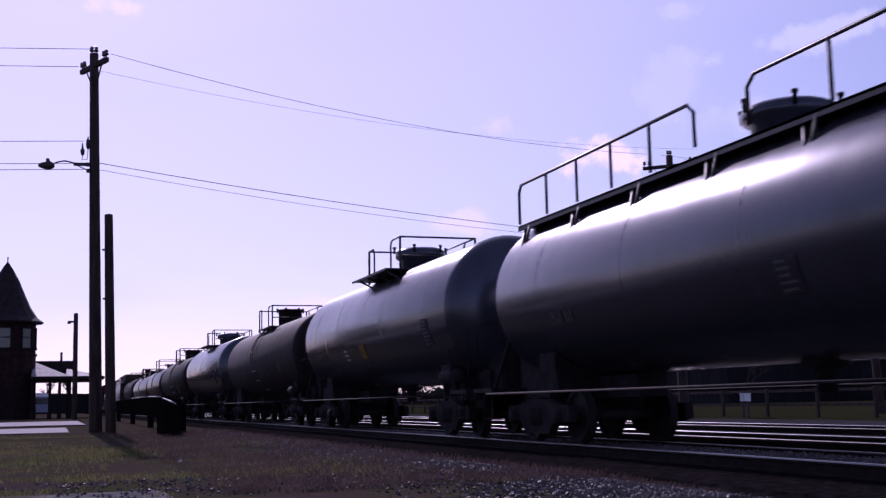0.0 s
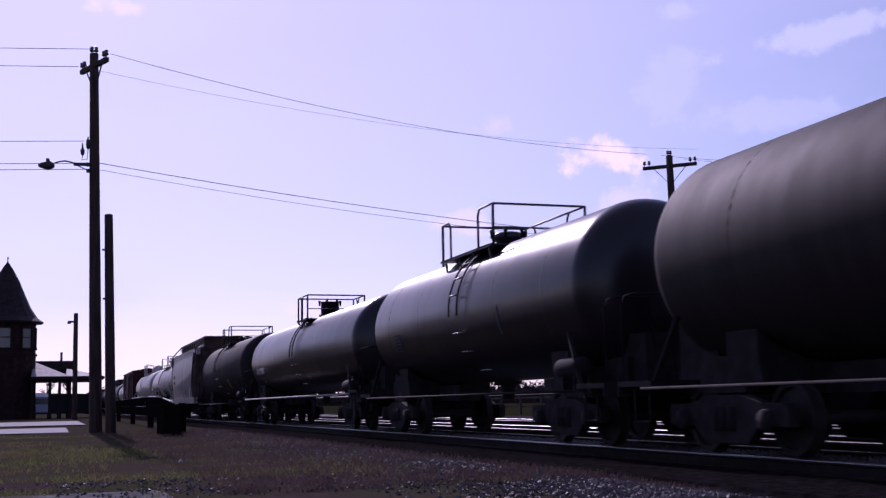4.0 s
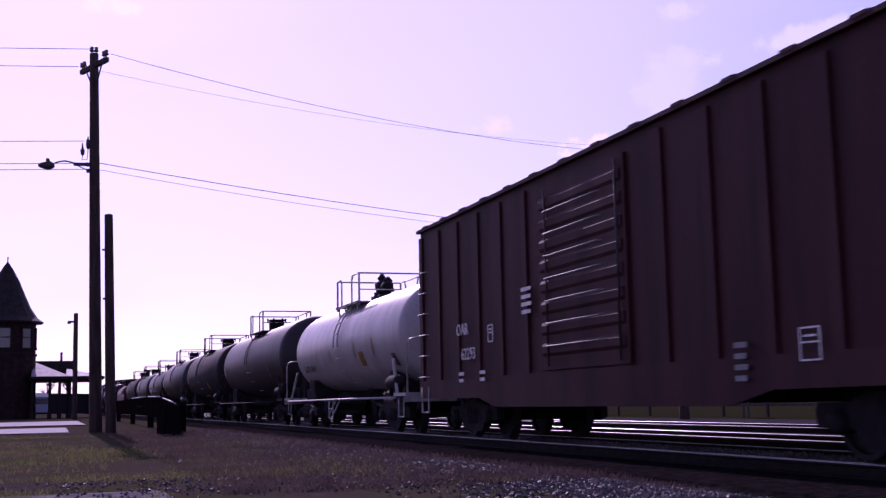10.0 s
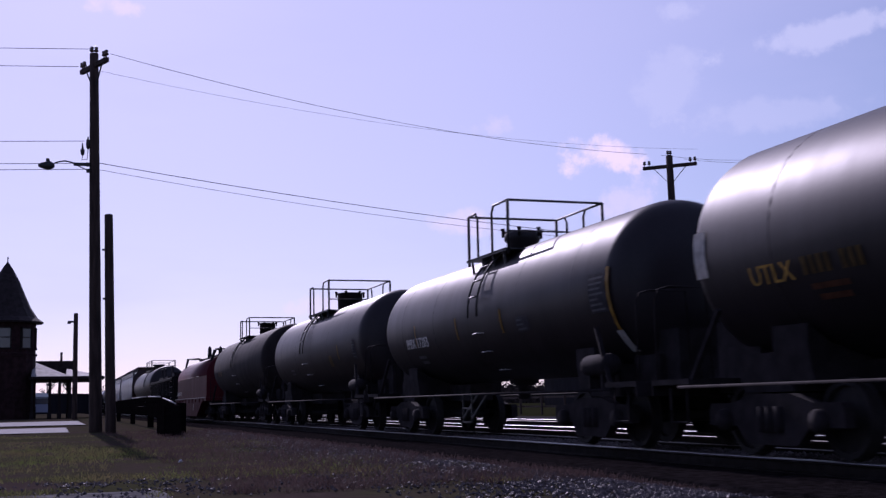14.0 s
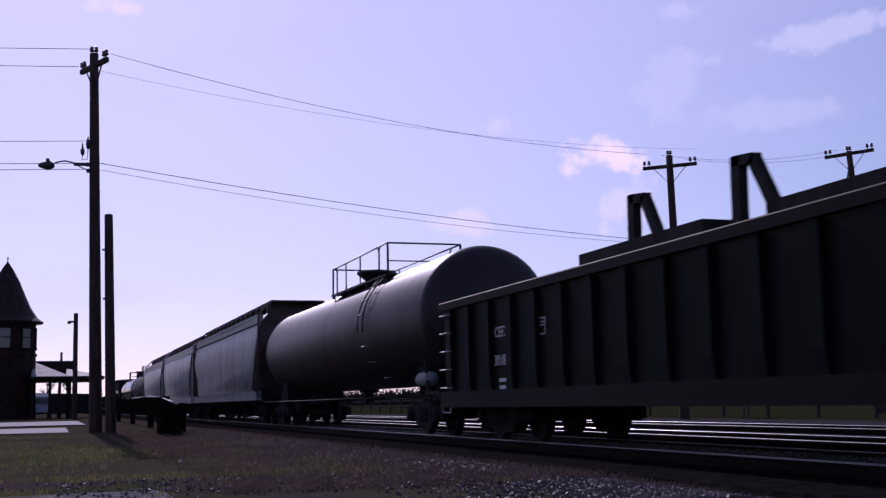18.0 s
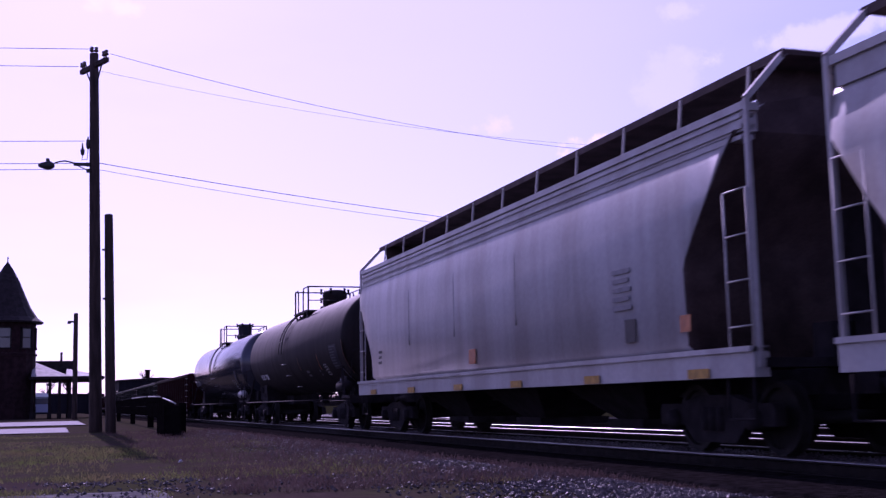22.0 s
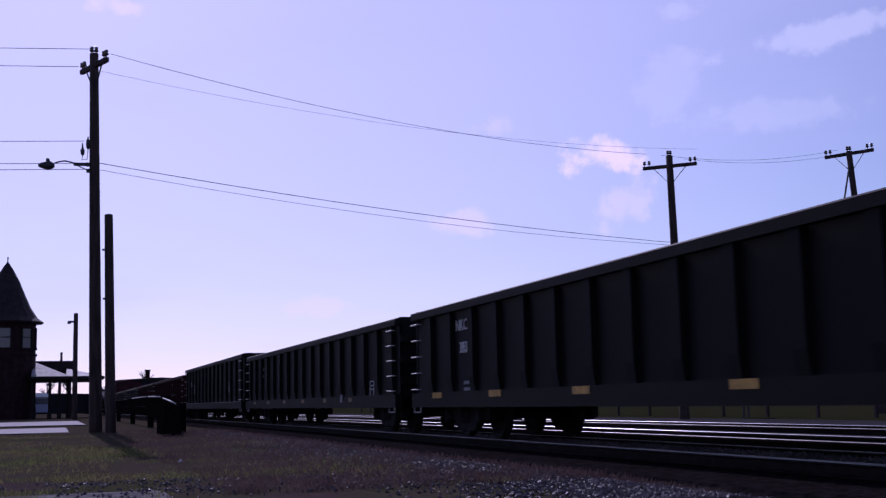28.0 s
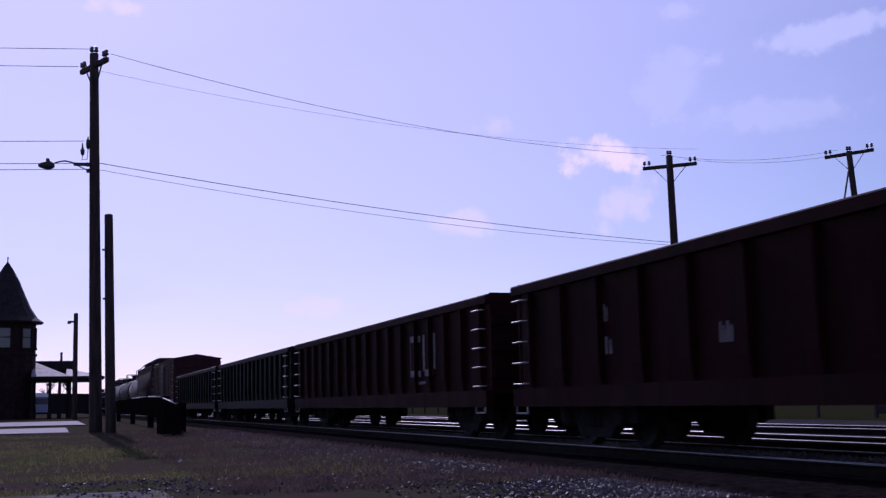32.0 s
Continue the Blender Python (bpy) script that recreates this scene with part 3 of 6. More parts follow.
strip("service_road", 18.2, 24.0, -60, 900, -0.14, M["grey_road"], "grey gravel service road beyond the yard tracks", "road", 0.08, 0.3)
strip("field", 24.6, 120, -60, 900, -0.1, M["field"], "dull yellow-green winter grass beyond the tracks", "grass", 0.12, 0.5)


# ---- low timber barrier by the poles ----
def barrier():
    b = thing("timber_barrier", "low dark timber barrier of heavy planks on posts", "barrier", at=pose(0, 0, 0.05))
    ends = [(2.66, 26.9, 0.66), (2.95, 30.0, 0.72), (2.95, 34.5, 0.94), (2.95, 40.0, 1.0), (3.0, 50.0, 1.02), (3.05, 62.0, 1.02), (3.1, 76.0, 1.02)]
    for (x0, y0, z0), (x1, y1, z1) in zip(ends, ends[1:]):
        for k in range(4):
            bm = bmesh.new()
            bm_beam(bm, (x0, y0, z0 - 0.07 - 0.152 * k), (x1, y1, z1 - 0.07 - 0.152 * k), 0.1, 0.145)
            part("plank", bm, M["creosote"], b)
    for x, y, z in ends[1:]:
        bm = bmesh.new()
        bm_box(bm, x + 0.05, x + 0.24, y - 0.1, y + 0.1, -0.2, z + 0.04)
        part("post", bm, M["creosote"], b)
    bm = bmesh.new()
    bm_box(bm, 2.36, 2.74, 26.72, 26.88, -0.15, 0.69)
    part("end_board", bm, M["creosote"], b)
    bm = bmesh.new()
    bm_box(bm, 2.36, 2.46, 26.88, 28.6, -0.15, 0.62)
    part("side_board", bm, M["creosote"], b)
    # pale tubes added along the top as the highlight on the plank edge
    for (x0, y0, z0), (x1, y1, z1) in zip(ends[1:4], ends[2:5]):
        bm = bmesh.new()
        bm_tube(bm, [(x0 - 0.02, y0, z0 + 0.03), (x1 - 0.02, y0 + (y1 - y0) * 0.8, z0 + (z1 - z0) * 0.8 + 0.03)], 0.018, 6)
        part("top_rail", bm, M["galvanised"], b, "thin pale galvanised top rail")
    return b


barrier()


# ---- distance ----
def warehouse(x, y, w, d, h, label, chimney=None, name="warehouse", windows=True):
    b = thing(name, label, "building", at=pose(x, y, -0.2))
    bm = bmesh.new()
    bm_box(bm, 0, w, 0, d, 0, h)
    part("wall", bm, M["shed"], b)
    bm = bmesh.new()
    bm_prism(bm, [(-0.3, h), (w + 0.3, h), (w + 0.3, h + 0.15), (w / 2, h + 0.5), (-0.3, h + 0.15)], -0.3, d + 0.3)
    part("roof", bm, M["slate"], b)
    n = max(2, int(d / 4))
    for k in range(n if windows else 0):
        y0 = d * (k + 0.3) / n
        bm = bmesh.new()
        bm_box(bm, -0.06, 0.02, y0, y0 + 1.4, h * 0.35, h * 0.7)
        win = part("window", bm, M["glass"], b)
        bm = bmesh.new()
        bm_box(bm, -0.09, -0.05, y0 - 0.1, y0 + 1.5, h * 0.35 - 0.1, h * 0.35)
        part("sill", bm, M["trim"], win)
    if chimney:
        bm = bmesh.new()
        bm_lathe(bm, [(0.45, h), (0.4, h + chimney), (0.5, h + chimney), (0.5, h + chimney + 0.3)], "z", (w * 0.35, 2, 0), n=12)
        part("chimney", bm, M["brick_red"], b)
    return b


warehouse(10.5, 205, 14, 30, 5.6, "low dark warehouse with a short chimney beyond the tracks", 1.6)
warehouse(84, 98, 12, 60, 4.4, "long dark shed behind the field across the yard", windows=False)
warehouse(70, 110, 14, 50, 4.6, "long dark shed at the far end of the field", windows=False)
warehouse(-22, 190, 29, 10, 3.1, "low dark building behind the depot")


def fence():
    f = thing("rail_fence", "low dark post-and-rail fence beyond the yard tracks", "fence", at=pose(25.2, 10, -0.15))
    me = cached("fence_post", M["pole"], lambda bm: bm_box(bm, -0.05, 0.05, -0.05, 0.05, -0.2, 1.1))
    bar = cached("fence_rail", M["pole"], lambda bm: bm_box(bm, -0.04, 0.04, 0, 3.0, -0.05, 0.05))
    for k in range(30):
        part("post", me, None, f, at=pose(0, k * 3.0, 0))
        for z in (0.5, 1.0):
            part("rail", bar, None, f, at=pose(0.1, k * 3.0, z))
    return f


fence()
cab = thing("signal_cabinet", "small white equipment cabinet beside the yard", "cabinet", at=pose(24.4, 37.2, -0.15))
bm = bmesh.new()
bm_box(bm, -0.14, 0.14, -0.14, 0.14, 0.65, 0.92)
part("body", bm, M["white_car"], cab)
bm = bmesh.new()
bm_box(bm, -0.16, 0.16, -0.16, 0.16, 0.92, 0.95)
part("lid", bm, M["white_car"], cab)
for px in (-0.1, 0.1):
    bm = bmesh.new()
    bm_box(bm, px - 0.03, px + 0.03, -0.03, 0.03, -0.1, 0.65)
    part("leg", bm, M["iron"], cab)


def bare_tree(name, h, seed):
    rnd = random.Random(seed)
    t = thing(name, "bare grey winter tree with fine twigs", "tree", "bare winter trees")
    limbs = bmesh.new()
    twigs = bmesh.new()

    def grow(p, d, ln, r, lev):
        e = p + d * ln
        mid = p + d * ln * 0.5 + Vector((rnd.uniform(-1, 1), rnd.uniform(-1, 1), 0)) * ln * 0.06
        bm_tube(limbs if lev < 3 else twigs, [p, mid, e], r, 5 if lev < 2 else 3)
        if lev >= 5:
            return
        for _ in range(3 if lev < 4 else 2):
            nd = (d + Vector((rnd.uniform(-1, 1), rnd.uniform(-1, 1), rnd.uniform(-0.3, 0.7))) * 0.75).normalized()
            grow(e - d * ln * rnd.uniform(0, 0.35), nd, ln * rnd.uniform(0.6, 0.8), r * 0.6, lev + 1)
    grow(Vector((0, 0, -0.2)), Vector((0, 0, 1)), h * 0.28, h * 0.022, 0)
    part("trunk", limbs, M["bark"], t)
    part("crown", twigs, M["bark"], t, "crown of fine bare twigs")
    return t


tree = bare_tree("tree", 11, 5)
tree.matrix_basis = pose(16, 230, -0.2)
for k, (tx, ty, sc) in enumerate(((40, 215, 1.1), (44, 228, 0.9), (75, 60, 0.8), (72, 85, 0.9), (66, 100, 0.8), (-2, 260, 1.0), (-14, 250, 1.1), (4, 300, 1.2), (78, 42, 0.7), (70, 140, 0.9), (60, 170, 1.0))):
    o = copy_thing(tree, pose(tx, ty, -0.2, 0, 0, 67 * k))
    o.scale = (sc, sc, sc)


def far_woods(name, along, count, x0, x1, y0, y1, high, label):
    """A distant belt of bare winter woods, too far to tell tree from tree."""
    rnd = random.Random(21)
    v, f = [], []
    for _ in range(count):
        x, y = rnd.uniform(x0, x1), rnd.uniform(y0, y1)
        u = x if along == "x" else y
        top = high + 0.5 * high * noise.noise((u * 0.06, 3.1, 0)) + 0.25 * high * noise.noise((u * 0.4, 1.0, 0))
        z = rnd.uniform(-0.3, top)
        s = rnd.uniform(0.25, 0.7)
        n = len(v)
        for _k in range(3):
            v.append((x + rnd.uniform(-s, s), y + rnd.uniform(-s, s), z + rnd.uniform(-s, s)))
        f.append((n, n + 1, n + 2))
    # close-grown core behind the outer twigs
    a0, a1 = (x0, x1) if along == "x" else (y0, y1)
    b = (y1 if along == "x" else x1) + 1.0
    k = int((a1 - a0) / 1.5)
    base = len(v)
    for i in range(k + 1):
        u = a0 + (a1 - a0) * i / k
        top = 0.85 * high + 0.45 * high * noise.noise((u * 0.06, 3.1, 0)) + 0.3 * high * noise.noise((u * 0.4, 1.0, 0)) + 0.12 * high * noise.noise((u * 2.1, 7.0, 0))
        for zz, d in ((-0.4, -0.8), (top, 0.0), (-0.4, 0.8)):
            v.append((u, b + d, zz) if along == "x" else (b + d, u, zz))
    for i in range(k):
        for j in (0, 1):
            n = base + 3 * i + j
            f.append((n, n + 1, n + 4, n + 3))
    scatter_mesh(name, v, f, M["bark"], label, "woods")


def van():
    v = thing("parked_van", "blue-grey van with a white raised roof behind the depot canopy", "van", at=pose(-1.4, 139, 0.05))
    bm = bmesh.new()
    bm_prism(bm, [(-1.0, 0.4), (1.0, 0.4), (1.02, 1.3), (0.96, 2.1), (-0.96, 2.1), (-1.02, 1.3)], -2.4, 2.4)
    # body coloured blue-grey for its shade; only the sunlit roof stays white
    body = part("body", bm, M["blue_car"], v)
    bm = bmesh.new()
    bm_prism(bm, [(-1.02, 2.1), (1.02, 2.1), (0.95, 2.35), (0.45, 2.55), (-0.45, 2.55), (-0.95, 2.35)], -2.5, 2.5)
    part("roof", bm, M["white_car"], v, "white raised roof")
    bm = bmesh.new()
    bm_box(bm, -0.8, 0.8, -2.43, -2.38, 1.3, 1.95)
    part("rear_window", bm, M["glass"], v)
    for x in (-0.9, 0.9):
        for y in (-1.5, 1.5):
            bm = bmesh.new()
            bm_lathe(bm, [(0.0, -0.1), (0.33, -0.1), (0.35, 0.0), (0.33, 0.1), (0.0, 0.1)], "x", (x, y, 0.34), n=16)
            part("wheel", bm, M["under"], v)
    return v


van()


# ---- loose stones, grass and dead weeds ----
def scatter_mesh(name, verts, faces, material, label, category):
    me = bpy.data.meshes.new(name)
    me.from_pydata(verts, [], faces)
    me.materials.append(material)
    return tagged(new(name, me), label, category, kind="stuff")


def stones(name, spots, label):
    rnd = random.Random(3)
    v, f = [], []
    for x, y, z, s in spots:
        n = len(v)
        for p in ((1, 0, 0), (-0.9, 0.1, 0), (0, 1, 0.1), (0.1, -1, 0), (0, 0, 0.8), (0.1, 0, -0.7)):
            v.append((x + s * (p[0] + rnd.uniform(-0.35, 0.35)), y + s * (p[1] + rnd.uniform(-0.35, 0.35)), z + s * (p[2] + rnd.uniform(-0.3, 0.3))))
        f += [tuple(n + i for i in t) for t in ((4, 0, 2), (4, 2, 1), (4, 1, 3), (4, 3, 0), (5, 2, 0), (5, 1, 2), (5, 3, 1), (5, 0, 3))]
    return scatter_mesh(name, v, f, M["stone"], label, "ballast")


rnd = random.Random(8)
spots = []
for _ in range(52000):
    y = 6.5 + 26 * rnd.random() ** 2
    x = rnd.uniform(2.2, 6.3)
    if x < 3.9 and rnd.random() > ((x - 2.0) / 1.9) ** 2:
        continue
    spots.append((x, y, ground_z(x, y) + 0.003, rnd.uniform(0.007, 0.019) * (1.5 if rnd.random() < 0.06 else 1)))
for _ in range(3000):
    x, y = rnd.uniform(-1.2, 3.2), rnd.uniform(8.3, 10.6)
    if rnd.random() < 0.3 + 0.7 * noise.noise((x * 1.5, y * 1.5, 8.0)):
        spots.append((x, y, 0.075, rnd.uniform(0.006, 0.02)))
stones("gravel", spots, "loose grey crushed stone beside the track")
spots = []
for _ in range(17000):
    y = 7 + 45 * rnd.random() ** 1.6
    tx = rnd.choice((TRACK_X,) * 6 + TRACKS[1:])
    x = tx + rnd.uniform(-0.68, 0.68) if tx == TRACK_X else tx + rnd.uniform(-0.7, 1.2)
    spots.append((x, y, (-0.072 if tx == TRACK_X else -0.165) + rnd.uniform(0, 0.02), rnd.uniform(0.018, 0.04)))
stones("ballast_stones", spots, "grey ballast stones between the ties")


def blades():
    """Short grass in two green patches, thin straw elsewhere."""
    rnd = random.Random(4)
    v, f = [], []
    for _ in range(150000):
        y = 8.6 + 24 * rnd.random() ** 1.7
        x = rnd.uniform(-8, 3.6)
        green = max(1 - abs(y - 18) / 7 - max(0, x - 0.6) * 0.8, 1.15 - abs(y - 11.2) / 0.9 - max(0, abs(x - 1.6) - 1.3), 0.12)
        dens = green + 0.7 * noise.noise((x * 0.5, y * 0.4, 2.0)) + 0.4 * noise.noise((x * 1.9, y * 1.6, 5.0))
        if dens < 0.2 or rnd.random() > dens:
            continue
        z = 0.045
        h, a = rnd.uniform(0.025, 0.065), rnd.uniform(0, 6.28)
        w = 0.0065
        lx, ly = rnd.uniform(-0.045, 0.045), rnd.uniform(-0.045, 0.045)
        n = len(v)
        v += [(x - w * math.cos(a), y - w * math.sin(a), z), (x + w * math.cos(a), y + w * math.sin(a), z), (x + lx, y + ly, z + h)]
        f.append((n, n + 1, n + 2))
    scatter_mesh("grass", v, f, M["grass"], "short patchy winter grass, green and straw coloured", "grass")


def weeds():
    rnd = random.Random(6)
    v, f = [], []
    for _ in range(9000):
        y = 8.5 + 24 * rnd.random() ** 1.4
        x = rnd.uniform(1.2, 5.6)
        if noise.noise((x * 0.9, y * 0.6, 4.0)) < -0.25:
            continue
        z = ground_z(x, y)
        for _k in range(rnd.randint(3, 6)):
            h, a = rnd.uniform(0.02, 0.085), rnd.uniform(0, 6.28)
            lx, ly = rnd.uniform(-0.06, 0.06), rnd.uniform(-0.06, 0.06)
            w = 0.0016
            n = len(v)
            c, s = math.cos(a) * w, math.sin(a) * w
            v += [(x - c, y - s, z), (x + c, y + s, z), (x + lx + c, y + ly + s, z + h), (x + lx - c, y + ly - s, z + h)]
            f.append((n, n + 1, n + 2, n + 3))
    scatter_mesh("weeds", v, f, M["weed"], "thin dead brown weed stalks in the gravel", "weeds")


blades()
weeds()
litter = tagged(stones("litter", [(1.42, 13.9, 0.075, 0.035)], "small white scrap of litter on the grass"), category="litter", kind="thing")
litter.data.materials[0] = M["white_car"]
far_woods("far_woods", "x", 5200, -90, 7, 318, 342, 4.2, "distant grey-brown winter woods")
far_woods("far_hedgerow", "y", 22000, 118, 124, 60, 640, 5.5, "distant dark hedgerow beyond the winter field")


# ---- train: running gear ----
def side_frame(bm):
    """Cast side frame with a raised middle, a spring nest and two bearing boxes."""
    pts = [(-1.25, 0.56), (-1.2, 0.62), (-0.75, 0.62), (-0.35, 0.72), (0.35, 0.72), (0.75, 0.62), (1.2, 0.62), (1.25, 0.56), (1.25, 0.36), (0.68, 0.36), (0.45, 0.16), (-0.45, 0.16), (-0.68, 0.36), (-1.25, 0.36)]
    a = [bm.verts.new((-0.07, y, z)) for y, z in pts]
    b = [bm.verts.new((0.07, y, z)) for y, z in pts]
    k = len(pts)
    for i in range(k):
        bm.faces.new((a[i], a[(i + 1) % k], b[(i + 1) % k], b[i]))
    bm.faces.new(a[::-1])
    bm.faces.new(b)
    for y in (-0.88, 0.88):
        bm_lathe(bm, [(0.0, -0.16), (0.11, -0.16), (0.13, -0.1), (0.13, 0.1)], "x", (0, y, 0.43), n=10)
    for y in (-0.16, 0, 0.16):
        bm_lathe(bm, [(0.07, 0.3), (0.07, 0.58)], "z", (-0.06, y, 0), n=8)


def wheel_mesh(bm):
    for s in (-1, 1):
        x = s * 0.72
        prof = [(0.0, -0.09), (0.1, -0.09), (0.11, -0.03), (0.34, -0.01), (0.355, -0.06), (0.415, -0.065), (0.42, 0.05), (0.44, 0.06), (0.44, 0.08), (0.36, 0.08), (0.34, 0.03), (0.1, 0.06), (0.0, 0.06)]
        bm_lathe(bm, [(r, -s * h) for r, h in prof], "x", (x, 0, 0), n=20, smooth=False)
    bm_lathe(bm, [(0.085, -0.75), (0.085, 0.75)], "x", (0, 0, 0), n=8)


WHEELS = []


def truck(parent, y):
    """A two-axle truck under a car."""
    bol = cached("bolster", M["under"], lambda bm: (bm_box(bm, -1.05, 1.05, -0.2, 0.2, 0.42, 0.72), bm_box(bm, -0.3, 0.3, -0.3, 0.3, 0.7, 0.86)))
    t = part("truck", bol, None, parent, "grimy cast steel two-axle truck", at=pose(0, y, 0))
    sf = cached("side_frame", M["under"], side_frame)
    part("side_frame", sf, None, t, at=pose(-1.02, 0, 0))
    part("side_frame", sf, None, t, at=pose(1.02, 0, 0, 0, 0, 180))
    wm = cached("wheel_set", M["wheel"], wheel_mesh)
    for k, yy in enumerate((-0.88, 0.88)):
        w = part("wheel_set", wm, None, t, at=pose(0, yy, 0.44))
        WHEELS.append((w, k))
    return t


def coupler(parent, y, sg):
    def b(bm):
        bm_box(bm, -0.11, 0.11, -0.6, 0.3, 0.74, 0.96)
        bm_box(bm, -0.2, 0.2, 0.3, 0.55, 0.68, 1.0)
        bm_tube(bm, [(0.25, 0.1, 0.85), (0.28, 0.4, 0.6), (0.24, 0.7, 0.5)], 0.03, 6)
    me = cached("coupler", M["under"], b)
    part("coupler", me, None, parent, at=pose(0, y, 0, 0, 0, 0 if sg > 0 else 180))


def ladder(parent, material, key, x, y, z0, z1, w, step=0.33, r=0.016):
    """Side ladder in the plane of the car side, each rung a piece."""
    bm = bmesh.new()
    for dy in (-w / 2, w / 2):
        bm_tube(bm, [(x, y + dy, z0), (x, y + dy, z1)], r * 1.3, 6)
    lad = part("ladder", bm, material, parent)
    me = cached(("ladder_rung", key, w), material, lambda b: bm_tube(b, [(0, -w / 2, 0), (0, w / 2, 0)], r, 6))
    n = max(2, int((z1 - z0) / step))
    for i in range(n + 1):
        part("rung", me, None, lad, at=pose(x, y, z0 + (z1 - z0) * i / n))
    return lad


def text_part(parent, s, size, x, y, z, material, side=-1, label="", roll=0.0, tilt=0.0):
    """Lettering on the near side of a car: reads from -X. tilt leans it onto a curved side."""
    cu = bpy.data.curves.new("lettering", "FONT")
    cu.body, cu.size, cu.extrude, cu.align_x = s, size, 0.003, "CENTER"
    cu.resolution_u = 2
    ob = bpy.data.objects.new("lettering_tmp", cu)
    me = bpy.data.meshes.new_from_object(ob)
    bpy.data.objects.remove(ob)
    me.materials.append(material)
    me.name = "lettering"
    m = Matrix.Translation((x, y, z)) @ Matrix.Rotation(radians(-90), 4, "Z") @ Matrix.Rotation(radians(90 + tilt), 4, "X")
    o = part("lettering", me, None, parent, label or "painted reporting mark", at=m)
    return o


def tank_profile(L, r, dish=0.55):
    """Half-length profile of a tank with dished heads, along y."""
    k = 7
    left = []
    for i in range(k + 1):
        a = math.pi / 2 * i / k
        left.append((r * math.sin(a) ** 0.75 if i else 0.0, -L / 2 + dish * (1 - math.cos(a))))
    right = [(a, -b) for a, b in left[::-1]]
    return left + right


def u_rail(bm, y_in, y_out, lat, z0, z1, r=0.023):
    """Handrail bent in a U round one end of the walkway, with its posts."""
    bm_tube(bm, [(-lat, y_in, z0), (-lat, y_in, z1 - 0.12), (-lat, y_in + (0.1 if y_out > y_in else -0.1), z1), (-lat, y_out, z1), (lat, y_out, z1), (lat, y_in + (0.1 if y_out > y_in else -0.1), z1), (lat, y_in, z1 - 0.12), (lat, y_in, z0)], r, 7)
    for x in (-lat, lat):
        bm_tube(bm, [(x, y_out, z0 - 0.1), (x, y_out, z1)], r * 1.25, 7)


def tank_car(c):
    """c: dict with length of tank, radius, paint, fittings."""
    L, r, paint = c["L"], c.get("r", 1.33), M[c["paint"]]
    zc = 1.08 + r
    iron = M[c.get("iron", "iron")]
    car = thing("tank_car", c["label"], "tank car", "cars of the freight train")
    bm = bmesh.new()
    bm_lathe(bm, tank_profile(L, r), "y", (0, 0, zc), n=56)
    tank = part("tank", bm, paint, car)
    for y in (-0.36, -0.18, 0.0, 0.18, 0.36):
        me = cached(("weld_seam", r, c["paint"]), paint, lambda bm: bm_lathe(bm, [(r - 0.01, -0.03), (r + 0.0025, -0.012), (r + 0.0025, 0.012), (r - 0.01, 0.03)], "y", (0, 0, zc), n=44))
        part("weld_seam", me, None, tank, at=pose(0, y * L, 0))
    end = L / 2 + 0.45
    lift = zc - r
    zs = c.get("sz", 0.82)
    for sg in (-1, 1):
        bm = bmesh.new()
        bm_box(bm, -0.25, 0.25, *sorted((sg * (L / 2 - 3.4), sg * (end + 0.25))), 0.72, 1.06)
        part("stub_sill", bm, M["under"], car)
        bm = bmesh.new()
        bm_box(bm, -1.42, 1.42, *sorted((sg * (end - 0.75), sg * (end + 0.15))), zs + 0.03, zs + 0.1)
        bm_box(bm, -1.42, 1.42, *sorted((sg * (end + 0.12), sg * (end + 0.15))), zs - 0.1, zs + 0.03)
        part("end_platform", bm, iron if "iron" in c else M["under"], car, "steel end platform")
        bm = bmesh.new()
        bm_box(bm, -0.95, 0.95, *sorted((sg * (L / 2 - 1.7), sg * (L / 2 - 0.75))), 0.74, lift + 0.1)
        bm_box(bm, -0.7, 0.7, *sorted((sg * (L / 2 - 0.75), sg * (end - 0.5))), 0.74, lift + 0.22)
        bm_box(bm, -0.6, 0.6, *sorted((sg * (L / 2 - 0.45), sg * (end - 0.12))), 0.74, lift + 0.55)
        part("shear_plate", bm, M["under"], car, "welded cradle between the tank head and the sill")
        bm = bmesh.new()
        pts = [(-0.95, 0.84), (0.95, 0.84), (1.0, 1.2), (1.0, lift + 0.38), (0.7, lift + 0.16), (0, lift + 0.03), (-0.7, lift + 0.16), (-1.0, lift + 0.38), (-1.0, 1.2)]
        bm_prism(bm, pts, sg * (L / 2 - 1.75) - 0.32, sg * (L / 2 - 1.75) + 0.32)
        part("saddle", bm, M["under"], car)
        truck(car, sg * (L / 2 - 1.45))
        coupler(car, sg * (end + 0.25), sg)
        for xx in (-1.35, 1.35):
            bm = bmesh.new()
            bm_tube(bm, [(xx, sg * (end + 0.1), zs), (xx, sg * (end + 0.1), 1.95), (xx * 0.96, sg * (end + 0.1), 2.07), (xx * 0.85, sg * (end + 0.1), 2.11), (xx * 0.45, sg * (end + 0.1), 2.11), (xx * 0.4, sg * (end + 0.1), zs)], 0.022 if "iron" in c else 0.015, 6)
            part("end_handrail", bm, iron if "iron" in c else M["under"], car)
            bm = bmesh.new()
            bm_tube(bm, [(xx, sg * (end - 0.6), zs), (xx, sg * (end - 0.6), 0.4), (xx, sg * (end - 0.2), 0.4), (xx, sg * (end - 0.2), zs)], 0.02, 6)
            part("stirrup", bm, iron if "iron" in c else M["under"], car)
            bm = bmesh.new()
